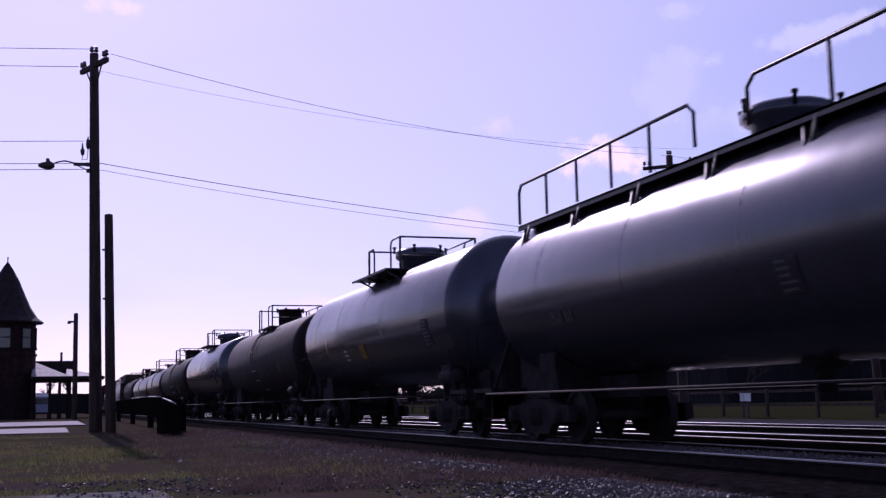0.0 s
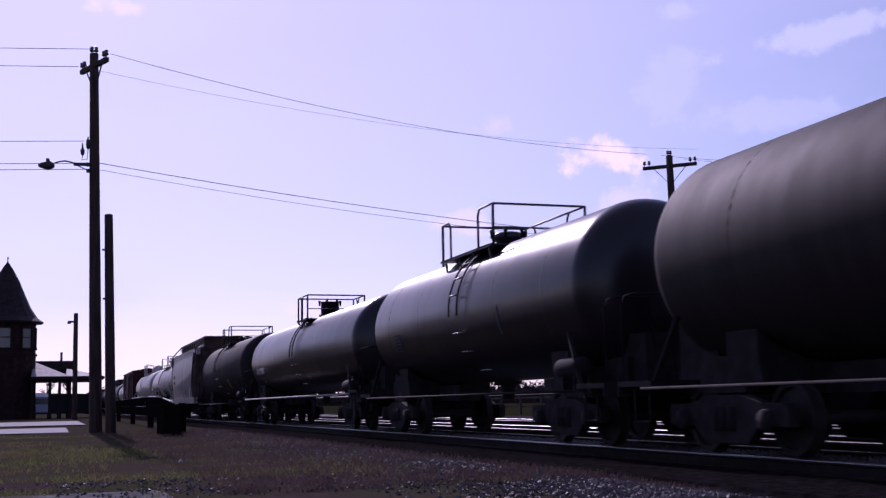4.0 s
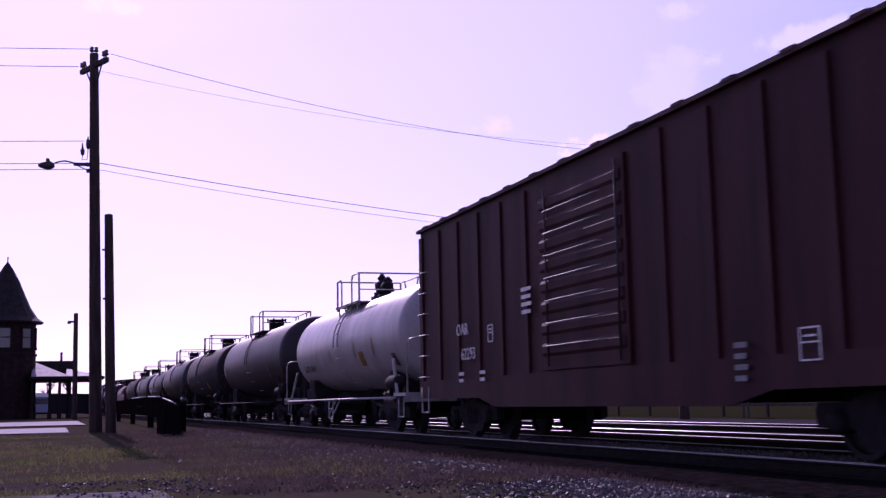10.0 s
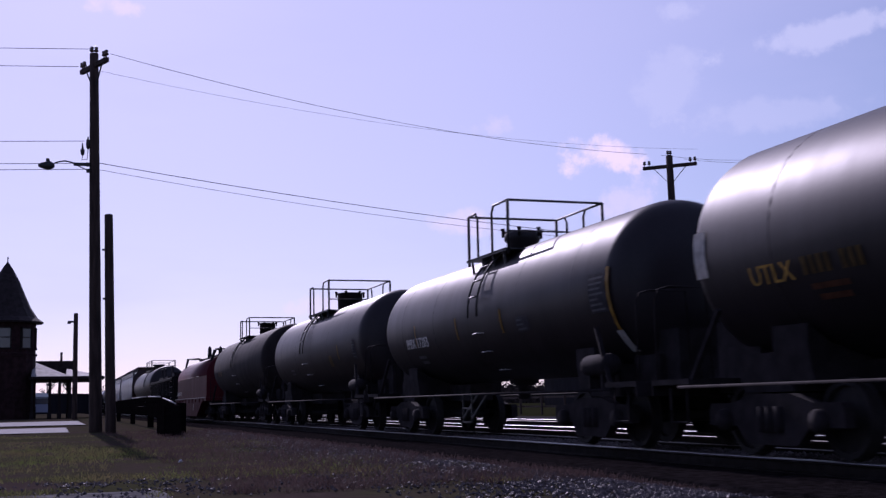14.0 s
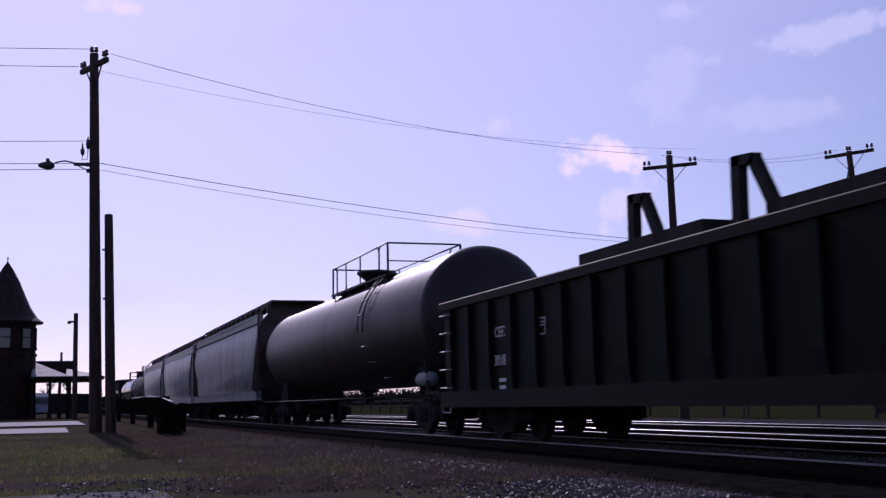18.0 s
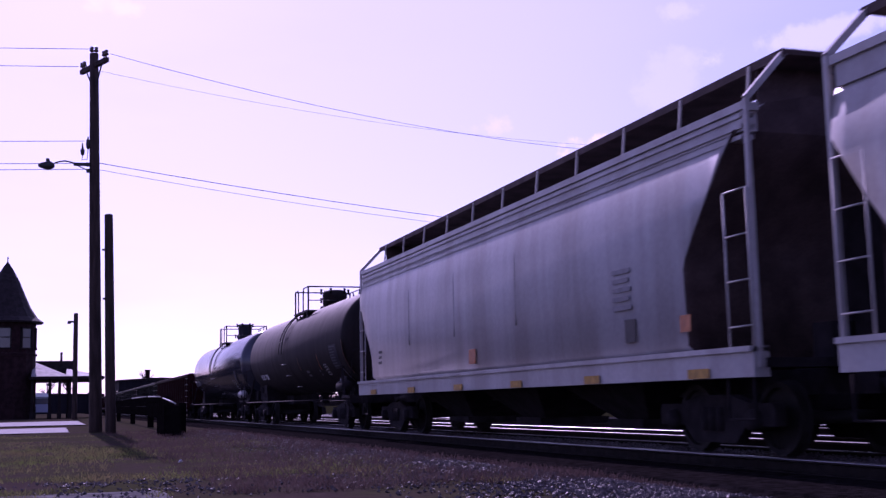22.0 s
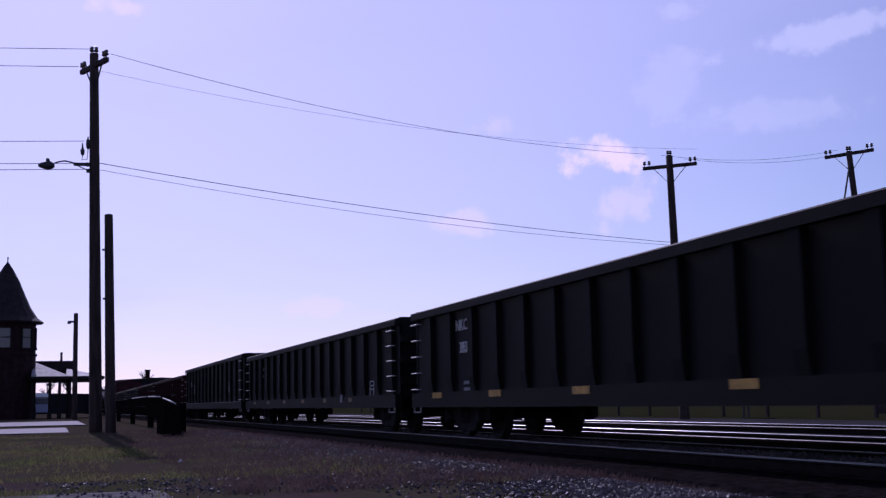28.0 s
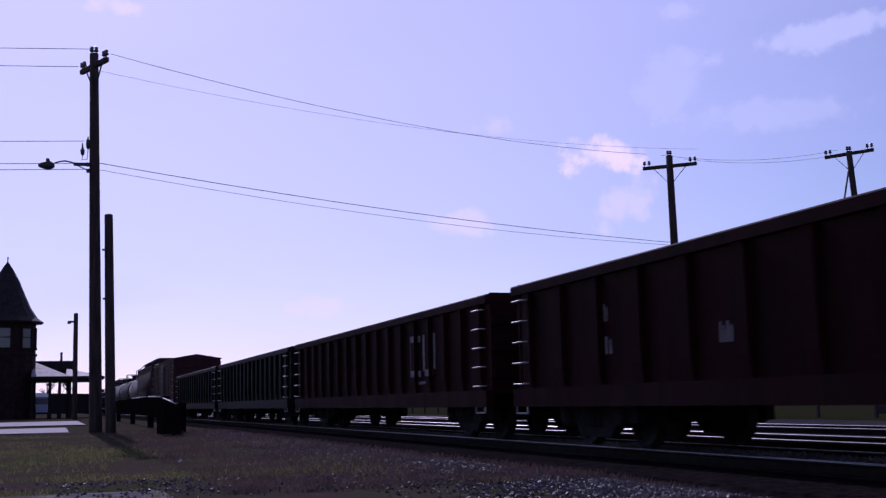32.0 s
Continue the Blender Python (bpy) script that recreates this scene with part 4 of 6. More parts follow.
            bm_beam(bm, (xx, sg * (end - 0.7), zs + 0.05), (xx * 0.94, sg * (end - 1.25), lift + 0.62), 0.06, 0.05)
            part("tank_strut", bm, iron if "iron" in c else M["under"], car)
    for xx in (-1.44, 1.44):
        bm = bmesh.new()
        bm_tube(bm, [(xx, -L / 2 + 0.1, zs), (xx, L / 2 - 0.1, zs)], 0.026 if "sill" in c else 0.02, 8)
        part("side_rail", bm, M[c.get("sill", "under")], car, "long steel handrail along the sill")
    bm = bmesh.new()
    bm_lathe(bm, [(0.0, lift - 0.35), (0.12, lift - 0.35), (0.12, lift - 0.1), (0.28, lift - 0.05), (0.3, lift + 0.12)], "z", (0, 0.4, 0), n=12)
    part("bottom_outlet", bm, M["under"], car)
    bm = bmesh.new()
    bm_lathe(bm, [(0.0, -0.42), (0.1, -0.41), (0.15, -0.36), (0.16, -0.3), (0.16, 0.3), (0.15, 0.36), (0.1, 0.41), (0.0, 0.42)], "y", (-1.22, -L / 2 + 0.8, 1.17), n=16)
    drum = part("brake_reservoir", bm, M[c.get("valve", "under")], car, "air brake drum on the end platform")
    for dy in (-0.2, 0.2):
        bm = bmesh.new()
        bm_box(bm, -1.32, -1.12, -L / 2 + 0.77 + dy, -L / 2 + 0.83 + dy, zs, 1.05)
        part("drum_bracket", bm, M["under"], drum)
    bm = bmesh.new()
    bm_lathe(bm, [(0.2, -0.02), (0.23, 0.0), (0.2, 0.02)], "y", (0.45, -L / 2 - 0.5, 1.75), n=14)
    bm_tube(bm, [(0.45, -L / 2 - 0.5, 1.75), (0.45, -L / 2 - 0.35, 1.75), (0.45, -L / 2 - 0.35, 1.05)], 0.03, 6)
    part("brake_wheel", bm, M["iron"], car)
    # top fittings
    ztop = zc + r
    yr, yf = c.get("cage", (1.5, -1.5))
    zr = ztop + c.get("rail", 0.6)
    lat = 0.94
    zp = ztop - 0.16
    if c.get("style") == "split":
        for sx in (-1, 1):
            bm = bmesh.new()
            bm_box(bm, *sorted((sx * 0.55, sx * 1.0)), -0.9, 2.9, zp - 0.03, zp + 0.02)
            part("walkway", bm, iron, car, "steel walkway beside the dome covers")
            bm = bmesh.new()
            x = sx * lat
            bm_tube(bm, [(x, 0.95, zp), (x, 0.95, zr - 0.12), (x, 0.8, zr), (x, -0.2, zr), (x * 0.85, -0.45, zr - 0.02), (x * 0.5, -0.75, zr - 0.12), (x * 0.45, -0.85, zp + 0.1)], 0.028, 7)
            bm_tube(bm, [(x, -0.2, zr), (x, -0.2, zp)], 0.035, 7)
            part("guard_rail", bm, iron, car, "bent tube handrail over the walkway")
        bm = bmesh.new()
        u_rail(bm, 1.9, 2.85, lat, zp, zr)
        bm_tube(bm, [(-lat, 2.85, zp + 0.2), (lat, 2.85, zp + 0.2)], 0.018, 6)
        part("guard_rail", bm, iron, car, "bent tube handrail round the walkway end")
        bm = bmesh.new()
        bm_tube(bm, [(-0.45, -1.5, ztop + 0.02), (-0.45, -1.55, ztop + 0.3), (-0.45, -1.75, ztop + 0.33), (-0.45, -1.95, ztop + 0.33), (0.0, -1.95, ztop + 0.33), (0.0, -1.6, ztop + 0.3), (0.0, -1.5, ztop + 0.02)], 0.024, 7)
        bm_tube(bm, [(-0.45, -1.85, ztop + 0.33), (-0.45, -1.85, ztop - 0.08)], 0.03, 7)
        part("hand_loop", bm, iron, car)
        bm = bmesh.new()
        xs, _a = on_side(r, zc, 2.3)
        bm_tube(bm, [(xs, -L / 2 + 0.9, 2.3), (xs, L / 2 - 0.9, 2.3)], 0.012, 5)
        part("jacket_seam", bm, M["letter"], tank, "thin pale seam along the tank")
    elif c.get("style") != "long":
        pw = c.get("pw", 1.0)
        for sx in (-1, 1):
            bm = bmesh.new()
            ye = yr + (0.4 if pw > 1.2 else 0.0)
            bm_box(bm, *sorted((sx * 0.4, sx * pw)), yf, ye, zp - 0.012, zp + 0.012)
            bm_box(bm, *sorted((sx * (pw - 0.02), sx * pw)), yf, ye, zp - 0.035, zp + 0.014)
            w = part("walkway", bm, iron, car, "grated steel walkway beside the manway")
            for k in range(4):
                y = yf + 0.2 + (yr - yf - 0.4) * k / 3
                bm = bmesh.new()
                bm_beam(bm, (sx * (pw - 0.05), y, zp - 0.03), (sx * 0.92, y, zc + math.sqrt(r * r - 0.846) - 0.03), 0.04)
                part("bracket", bm, iron, w)
        bm = bmesh.new()
        u_rail(bm, min(yf + 0.8, 0), yf, lat, zp, zr)
        part("guard_rail", bm, iron, car, "bent tube handrail round the walkway")
        bm = bmesh.new()
        u_rail(bm, yr - 0.5, yr, lat, zp, zr)
        part("guard_rail", bm, iron, car, "bent tube handrail round the walkway")
        bm = bmesh.new()
        bm_tube(bm, [(lat, yr, zr), (lat, yf, zr)], 0.02, 6)
        bm_tube(bm, [(-lat, yf, zp + 0.32), (lat, yf, zp + 0.32)], 0.016, 6)
        part("guard_rail", bm, iron, car)
    else:
        zw = ztop - 0.14
        for sx in (-1, 1):
            bm = bmesh.new()
            bm_box(bm, *sorted((sx * 0.55, sx * 0.98)), -L * 0.46, L * 0.46, zw - 0.035, zw)
            bm_box(bm, *sorted((sx * 0.95, sx * 0.98)), -L * 0.46, L * 0.46, zw - 0.09, zw)
            w = part("walkway", bm, iron, car, "full-length grated walkway on brackets")
            for k in range(8):
                y = -L * 0.43 + L * 0.86 * k / 7
                bm = bmesh.new()
                bm_tube(bm, [(sx * 0.95, y, zw - 0.03), (sx * 1.06, y, zc + 0.8), (sx * 1.06, y + 0.1, zc + 0.86), (sx * 0.9, y + 0.3, zw - 0.03)], 0.028, 6)
                part("bracket", bm, iron, w)
            x = sx * 0.94
            for s2 in (-1, 1):
                bm = bmesh.new()
                a, b = (1.5, L * 0.46) if s2 > 0 else (-0.3, L * 0.46)
                pts = [(x, s2 * a, ztop), (x, s2 * a, ztop + 0.45), (x, s2 * (a + 0.15), ztop + 0.58), (x, s2 * (b - 0.1), ztop + 0.58), (x, s2 * b, ztop + 0.45), (x, s2 * b, ztop - 0.1)]
                bm_tube(bm, pts, 0.026, 7)
                for k in range(1, 5):
                    y = s2 * (a + (b - a) * k / 5)
                    bm_tube(bm, [(x, y, ztop - 0.1), (x, y, ztop + 0.58)], 0.026, 6)
                part("guard_rail", bm, iron, car, "tube handrail along the walkway")
    if "near_rail" in c:
        y0, y1 = c["near_rail"]
        bm = bmesh.new()
        bm_tube(bm, [(-lat, y0, zr), (-lat, y1 + 0.1, zr), (-lat, y1, zr - 0.12), (-lat, y1, zp)], 0.022, 7)
        for k in range(1, 3):
            y = y0 + (y1 - y0) * k / 3.2
            bm_tube(bm, [(-lat, y, zp), (-lat, y, zr)], 0.02, 6)
        part("guard_rail", bm, iron, car, "tube handrail along the near walkway")
    for dy, dr, dh, shape in c.get("domes", ((0.0, 0.42, 0.52, "can"),)):
        bm = bmesh.new()
        if shape == "can":
            bm_lathe(bm, [(dr * 0.98, ztop - 0.25), (dr, ztop + dh * 0.9), (dr * 1.05, ztop + dh * 0.92), (dr * 1.05, ztop + dh), (0.0, ztop + dh + 0.03)], "z", (0, dy, 0), n=24)
        elif shape == "ball":
            bm_lathe(bm, [(0.0, -0.6), (dr * 0.45, -0.58), (dr * 0.8, -0.45), (dr * 0.97, -0.2), (dr, 0.0), (dr, 0.5), (0.0, 0.52)], "y", (0, dy, ztop + dh - dr), n=24)
        elif shape == "drum":
            bm_lathe(bm, [(0.0, -0.5), (dr * 0.7, -0.49), (dr * 0.93, -0.46), (dr, -0.38), (dr, 0.4), (dr * 0.9, 0.47), (0.0, 0.5)], "y", (0, dy, ztop + dh - dr), n=24)
            bm_box(bm, -dr * 0.8, dr * 0.8, dy - 0.4, dy + 0.4, ztop - 0.15, ztop + dh - dr)
        elif shape == "funnel":
            bm_lathe(bm, [(dr * 0.55, ztop - 0.1), (dr * 0.6, ztop + dh * 0.35), (dr * 0.85, ztop + dh * 0.6), (dr * 1.05, ztop + dh * 0.75), (dr * 1.05, ztop + dh * 0.92), (dr * 0.7, ztop + dh), (0.0, ztop + dh)], "z", (0, dy, 0), n=24)
        elif shape == "lid":
            bm_lathe(bm, [(dr * 0.8, ztop - 0.1), (dr * 0.8, ztop + dh * 0.35), (dr, ztop + dh * 0.55), (dr, ztop + dh * 0.85), (dr * 0.8, ztop + dh), (0.0, ztop + dh)], "z", (0, dy, 0), n=20)
        else:
            bm_lathe(bm, [(0.3, ztop - 0.1), (0.3, ztop + 0.1), (0.1, ztop + 0.1), (0.1, ztop + dh * 0.3), (0.18, ztop + dh * 0.32), (0.18, ztop + dh * 0.45), (0.09, ztop + dh * 0.5), (0.09, ztop + dh * 0.75), (0.14, ztop + dh * 0.8), (0.04, ztop + dh)], "z", (0.1, dy, 0), n=12)
            bm_lathe(bm, [(0.08, -0.3), (0.14, -0.25), (0.14, 0.1), (0.05, 0.35)], "y", (0.05, dy, ztop + dh * 0.55), n=10)
        dome = part("dome" if shape != "valve" else "valve", bm, M[c.get("dome_paint", c["paint"])] if shape != "valve" else M["under"], car)
        if shape in ("can", "lid"):
            for k in range(6):
                a = k * math.pi / 3
                me = cached("dome_bolt", M["under"], lambda bm: bm_lathe(bm, [(0.03, -0.08), (0.03, 0.04), (0.045, 0.05), (0.045, 0.09), (0.0, 0.1)], n=6))
                part("bolt", me, None, dome, at=pose((dr + 0.05) * math.cos(a), dy + (dr + 0.05) * math.sin(a), ztop + dh - 0.05))
    for dy in c.get("pipes", (0.95,)):
        bm = bmesh.new()
        bm_lathe(bm, [(0.11, ztop - 0.1), (0.11, ztop + 0.08), (0.17, ztop + 0.09), (0.17, ztop + 0.15), (0.08, ztop + 0.17), (0.08, ztop + 0.28), (0.0, ztop + 0.3)], "z", (0.12, dy, 0), n=12)
        part("vent_fitting", bm, M["under"], car)
    # ladders on both sides
    ly = c.get("ladder_y", 0.2)
    for sx in (-1, 1) if c.get("pw", 1.0) < 1.2 else ():
        bm = bmesh.new()
        for dy in (-0.23, 0.23):
            arc = [(sx * (r + 0.1) * math.cos(radians(a)), ly + dy, zc + (r + 0.1) * math.sin(radians(a))) for a in range(-4, 62, 9)]
            bm_tube(bm, arc, 0.02, 6)
        lad = part("ladder", bm, iron, car, "curved side ladder up to the walkway")
        rung = cached(("rung", c.get("iron", "iron")), iron, lambda bm: bm_tube(bm, [(0, -0.23, 0), (0, 0.23, 0)], 0.017, 6))
        step_iron = cached(("step_iron", c.get("iron", "iron")), M["pale_iron"], lambda bm: bm_tube(bm, [(0.14, -0.17, 0), (0.0, -0.16, 0), (0.0, 0.16, 0), (0.14, 0.17, 0)], 0.011, 6))
        for k in range(1, 4):
            z = zs + 0.12 + (zc - zs - 0.12) * k / 4.2
            part("step_iron", step_iron, None, car, at=pose(sx * (math.sqrt(r * r - (z - zc) ** 2) + 0.1), ly, z, 0, 0, 0 if sx < 0 else 180))
        for a in (12, 26, 40, 53):
            part("rung", rung, None, lad, at=pose(sx * (r + 0.1) * math.cos(radians(a)), ly, zc + (r + 0.1) * math.sin(radians(a))))
        if c.get("stirrup"):
            x = sx * 1.46
            for dy in (-0.23, 0.23):
                bm = bmesh.new()
                bm_beam(bm, (x, ly + dy, zs), (x, ly + dy, 0.32), 0.03)
                part("step_hanger", bm, iron, car)
                bm = bmesh.new()
                bm_beam(bm, (x, ly + dy, 0.4), (x * 0.98, ly + dy - 0.7, zs), 0.03)
                part("step_brace", bm, iron, car)
            for z in (0.33, 0.58):
                bm = bmesh.new()
                bm_beam(bm, (x, ly - 0.23, z), (x, ly + 0.23, z), 0.03)
                part("step", bm, iron, car)
    for txt, size, x, z in c.get("end_text", ()):
        o = text_part(car, txt, size, 0, 0, 0, M["letter"], label="reporting mark on the tank head")
        o.matrix_basis = Matrix.Translation((x, -L / 2 - 0.02 + 0.12 * (x * x + (z - zc) ** 2), z)) @ Matrix.Rotation(radians(90), 4, "X")
    marks(car, c, L, r, zc)
    return car


def on_side(r, zc, z, lift=0.012):
    """Point on the near side of the tank at height z, and its lean."""
    dz = z - zc
    x = -math.sqrt(max(0.05, (r + lift) ** 2 - dz * dz))
    return x, math.degrees(math.asin(max(-1, min(1, dz / (r + lift)))))


def plate(parent, name, y, z, w, h, material, r, zc, label="", skew=0.0):
    """A placard or painted patch that follows the curve of the tank."""
    bm = bmesh.new()
    n = 5
    rows = []
    for i in range(n + 1):
        zz = z - h / 2 + h * i / n
        x, _ = on_side(r, zc, zz)
        k = skew * (i / n - 0.5)
        rows.append((bm.verts.new((x, y - w / 2 + k, zz)), bm.verts.new((x, y + w / 2 + k, zz))))
    for a, b in zip(rows, rows[1:]):
        f = bm.faces.new((a[0], a[1], b[1], b[0]))
    g = bmesh.ops.solidify(bm, geom=bm.faces[:], thickness=0.006)
    return part(name, bm, material, parent, label)


def diamond(parent, y, z, a, r, zc):
    """Hazard diamond: a white square plate stood on its corner with a grey middle."""
    x, t = on_side(r, zc, z + a * 0.6, 0.03)
    bm = bmesh.new()
    bm_box(bm, -0.006, 0.006, -a / 2, a / 2, -a / 2, a / 2)
    m = Matrix.Translation((x - 0.01, y, z)) @ Matrix.Rotation(radians(45), 4, "X")
    p = part("hazard_placard", bm, M["letter"], parent, "white diamond hazard placard", at=m)
    bm = bmesh.new()
    bm_box(bm, -0.012, -0.006, -a * 0.3, a * 0.3, -a * 0.3, a * 0.3)
    part("placard_symbol", bm, M["grey_patch"], p)


def frame_box(parent, y, z, w, h, r, zc, m="letter"):
    """A painted rectangle outline with lines of unreadable small writing."""
    for dy, dz, ww, hh in ((0, h / 2, w, 0.022), (0, -h / 2, w, 0.022), (w / 2, 0, 0.022, h), (-w / 2, 0, 0.022, h)):
        plate(parent, "stencil_frame", y + dy, z + dz, ww, hh, M[m], r, zc)
    for k in range(3):
        plate(parent, "stencil_bar", y, z - h * 0.27 + k * h * 0.27, w * 0.7, h * 0.1, M[m], r, zc)


def bubble_letter(parent, y, z, w, h, m, r, zc, lean, wide):
    """A sprayed balloon letter: a broad closed-topped outline, open at its foot, with a thin inner line."""
    for f, rad in ((1.0, wide), (0.55, wide * 0.45)):
        pts = []
        for i in range(15):
            a = -0.35 + (math.pi + 0.7) * i / 14
            zz = z - h * 0.5 + h * f * (0.35 + 0.62 * math.sin(a))
            pts.append((on_side(r, zc, zz, 0.0)[0], y + w * 0.5 * f * math.cos(a) + lean * (zz - z), zz))
        bm = bmesh.new()
        for a, b in zip(pts, pts[1:]):
            va, vb = Vector(a), Vector(b)
            nrm = Vector((va.x, 0, va.z - zc)).normalized()
            out = (vb - va).cross(nrm).normalized() * rad
            up = nrm * 0.006
            q = [bm.verts.new(p) for p in (va - out + up, va + out + up, vb + out + up, vb - out + up)]
            bm.faces.new(q)
        bmesh.ops.remove_doubles(bm, verts=bm.verts[:], dist=0.03)
        bmesh.ops.recalc_face_normals(bm, faces=bm.faces[:])
        bmesh.ops.solidify(bm, geom=bm.faces[:], thickness=0.004)
        part("sprayed_stroke", bm, M[m], parent)


def scribble(parent, y, z, w, h, m, r, zc, seed):
    """Sprayed loops and strokes that follow the side."""
    rnd = random.Random(seed)
    for k in range(7):
        cy, cz = y + w * (k / 6 - 0.5), z + rnd.uniform(-0.15, 0.15) * h
        ry, rz = w * rnd.uniform(0.06, 0.12), h * rnd.uniform(0.3, 0.5)
        a0, a1 = rnd.uniform(0, 2), rnd.uniform(4.2, 6.2)
        pts = []
        for i in range(12):
            a = a0 + (a1 - a0) * i / 11
            zz = cz + rz * math.sin(a)
            pts.append((on_side(r, zc, zz, 0.004)[0] if r else zc, cy + ry * math.cos(a), zz))
        bm = bmesh.new()
        bm_tube(bm, pts, rnd.uniform(0.045, 0.07) if m == "green_spray" else rnd.uniform(0.013, 0.02), 6)
        part("sprayed_stroke", bm, M[m], parent)


def marks(car, c, L, r, zc):
    """Lettering, placards and bars on the near side (+y is the rear, on the viewer's left)."""
    for y, z, w, h, m, nm in c.get("plates", ()):
        if nm == "stencil_panel" and m == "grey_patch":
            pl = plate(car, nm, y * L, z, w, h, M["dusty_panel"], r, zc, "dusty panel with lines of small stencilled writing")
            rnd = random.Random(int(abs(y) * 1000))
            for k in range(max(2, int(h / 0.075))):
                ww = w * rnd.uniform(0.45, 0.85)
                plate(pl, "stencil_bar", y * L + (w - ww) / 2 - 0.03, z + h / 2 - 0.06 - k * 0.075, ww, 0.03, M[m], r + 0.008, zc)
            continue
        plate(car, nm, y * L, z, w, h, M[m], r, zc)
    for s, size, y, z, m in c.get("text", ()):
        x, t = on_side(r, zc, z + size * 0.4, 0.02)
        text_part(car, s, size * 1.3, x, y * L, z - 0.03, M[m], tilt=-t)
    for y, z, a in c.get("diamonds", ()):
        diamond(car, y * L, z, a, r, zc)
    for y, z, w, h in c.get("frames", ()):
        frame_box(car, y * L, z, w, h, r, zc)
    for y, z, w, h, lean, wide in c.get("bubbles", ()):
        bubble_letter(car, y, z, w, h, "dark_spray", r, zc, lean, wide)
    for k, (y, z, w, h, m) in enumerate(c.get("spray", ())):
        scribble(car, y * L, z, w, h, m, r, zc, 11 + k)
    for y, z, w, n, m in c.get("bars", ()):
        if m in ("letter", "faded_yellow") and w > 0.5:
            # a worn number nobody can read, as upright bars
            for k in range(8):
                if k != 4:
                    plate(car, "stencil_bar", y * L + w * (0.5 - (k + 0.5) / 8), z - 0.03, w * 0.075, 0.19, M["worn_letter" if m == "letter" else m], r, zc)
            continue
        for k in range(n):
            plate(car, "stencil_bar", y * L, z - k * 0.11, w * (1 - 0.18 * (k % 2)), 0.06, M[m], r, zc)


def underframe(car, L, y_truck, sill_w=1.4):
    bm = bmesh.new()
    bm_box(bm, -0.3, 0.3, -L / 2 - 0.3, L / 2 + 0.3, 0.7, 1.0)
    part("centre_sill", bm, M["under"], car)
    for sg in (-1, 1):
        truck(car, sg * y_truck)
        coupler(car, sg * (L / 2 + 0.2), sg)


def flat_marks(car, c, L, x, post_y=()):
    for y, z, w, h, m, nm in c.get("plates", ()):
        bm = bmesh.new()
        xp = x - (0.145 if z < 0.89 and x > -1.45 else 0.035 if z < 1.0 else 0.0)
        bm_box(bm, xp - 0.008, xp - 0.001, y * L - w / 2, y * L + w / 2, z - h / 2, z + h / 2)
        part(nm, bm, M[m], car)
    for s, size, y, z, m in c.get("text", ()):
        text_part(car, s, size, x - 0.012, y * L, z, M[m])
    for y, z, w, h in c.get("frames", ()):
        for dy, dz, ww, hh in ((0, h / 2, w, 0.018), (0, -h / 2, w, 0.018), (w / 2, 0, 0.018, h), (-w / 2, 0, 0.018, h), (0, h * 0.05, w, 0.018), (0, h * 0.25, w * 0.6, 0.022)):
            bm = bmesh.new()
            bm_box(bm, x - 0.008, x - 0.001, y * L + dy - ww / 2, y * L + dy + ww / 2, z + dz - hh / 2, z + dz + hh / 2)
            part("stencil_frame", bm, M["letter"], car)
    for y, z, w, n, m in c.get("bars", ()):
        if m == "worn_letter" and n > 1:
            # flaked figures nobody can read, as upright bars
            for k in range(4):
                bm = bmesh.new()
                yy = y * L + w * (0.375 - k * 0.25)
                bm_box(bm, x - 0.008, x - 0.001, yy - w * 0.07, yy + w * 0.07, z - 0.14, z + 0.1 - 0.05 * (k % 2))
                part("stencil_bar", bm, M[m], car)
            continue
        for k in range(n):
            bm = bmesh.new()
            bm_box(bm, x - 0.008, x - 0.001, y * L - w / 2 * (1 - 0.2 * (k % 2)), y * L + w / 2, z - k * 0.12 - 0.03, z - k * 0.12 + 0.03)
            part("stencil_bar", bm, M[m], car)
    for k, (y, z, w, h, m) in enumerate(c.get("spray", ())):
        scribble(car, y * L, z, w, h, m, 0, x - 0.005, 31 + k)
    rnd = random.Random(17)
    for y0, z0, y1, z1, w in c.get("flakes", ()):
        # what is left of a large painted figure: ragged chips along its stroke
        bm = bmesh.new()
        n = int(9 + 34 * math.hypot(y1 - y0, z1 - z0))
        for k in range(n):
            t = rnd.random()
            cy, cz, rr = y0 + (y1 - y0) * t + rnd.uniform(-w, w), z0 + (z1 - z0) * t + rnd.uniform(-w, w), rnd.uniform(0.012, 0.06)
            ring = [(cy + rr * rnd.uniform(0.5, 1.0) * math.cos(a * 1.05), cz + rr * rnd.uniform(0.6, 1.6) * math.sin(a * 1.05)) for a in range(6)]
            dx = 0.002 + 0.0004 * k % 0.005
            vs = [bm.verts.new((x - dx, p, q)) for p, q in ring]
            ins = [bm.verts.new((x + 0.001, p, q)) for p, q in ring]
            bm.faces.new(vs[::-1])
            for i in range(6):
                bm.faces.new((vs[i], vs[(i + 1) % 6], ins[(i + 1) % 6], ins[i]))
        part("worn_mark", bm, M["worn_letter"], car, "flaked remains of large pale lettering")
    for y, z, w, h in c.get("emblem", ()):
        # a company mark, as two plain bent bands
        t = 0.13
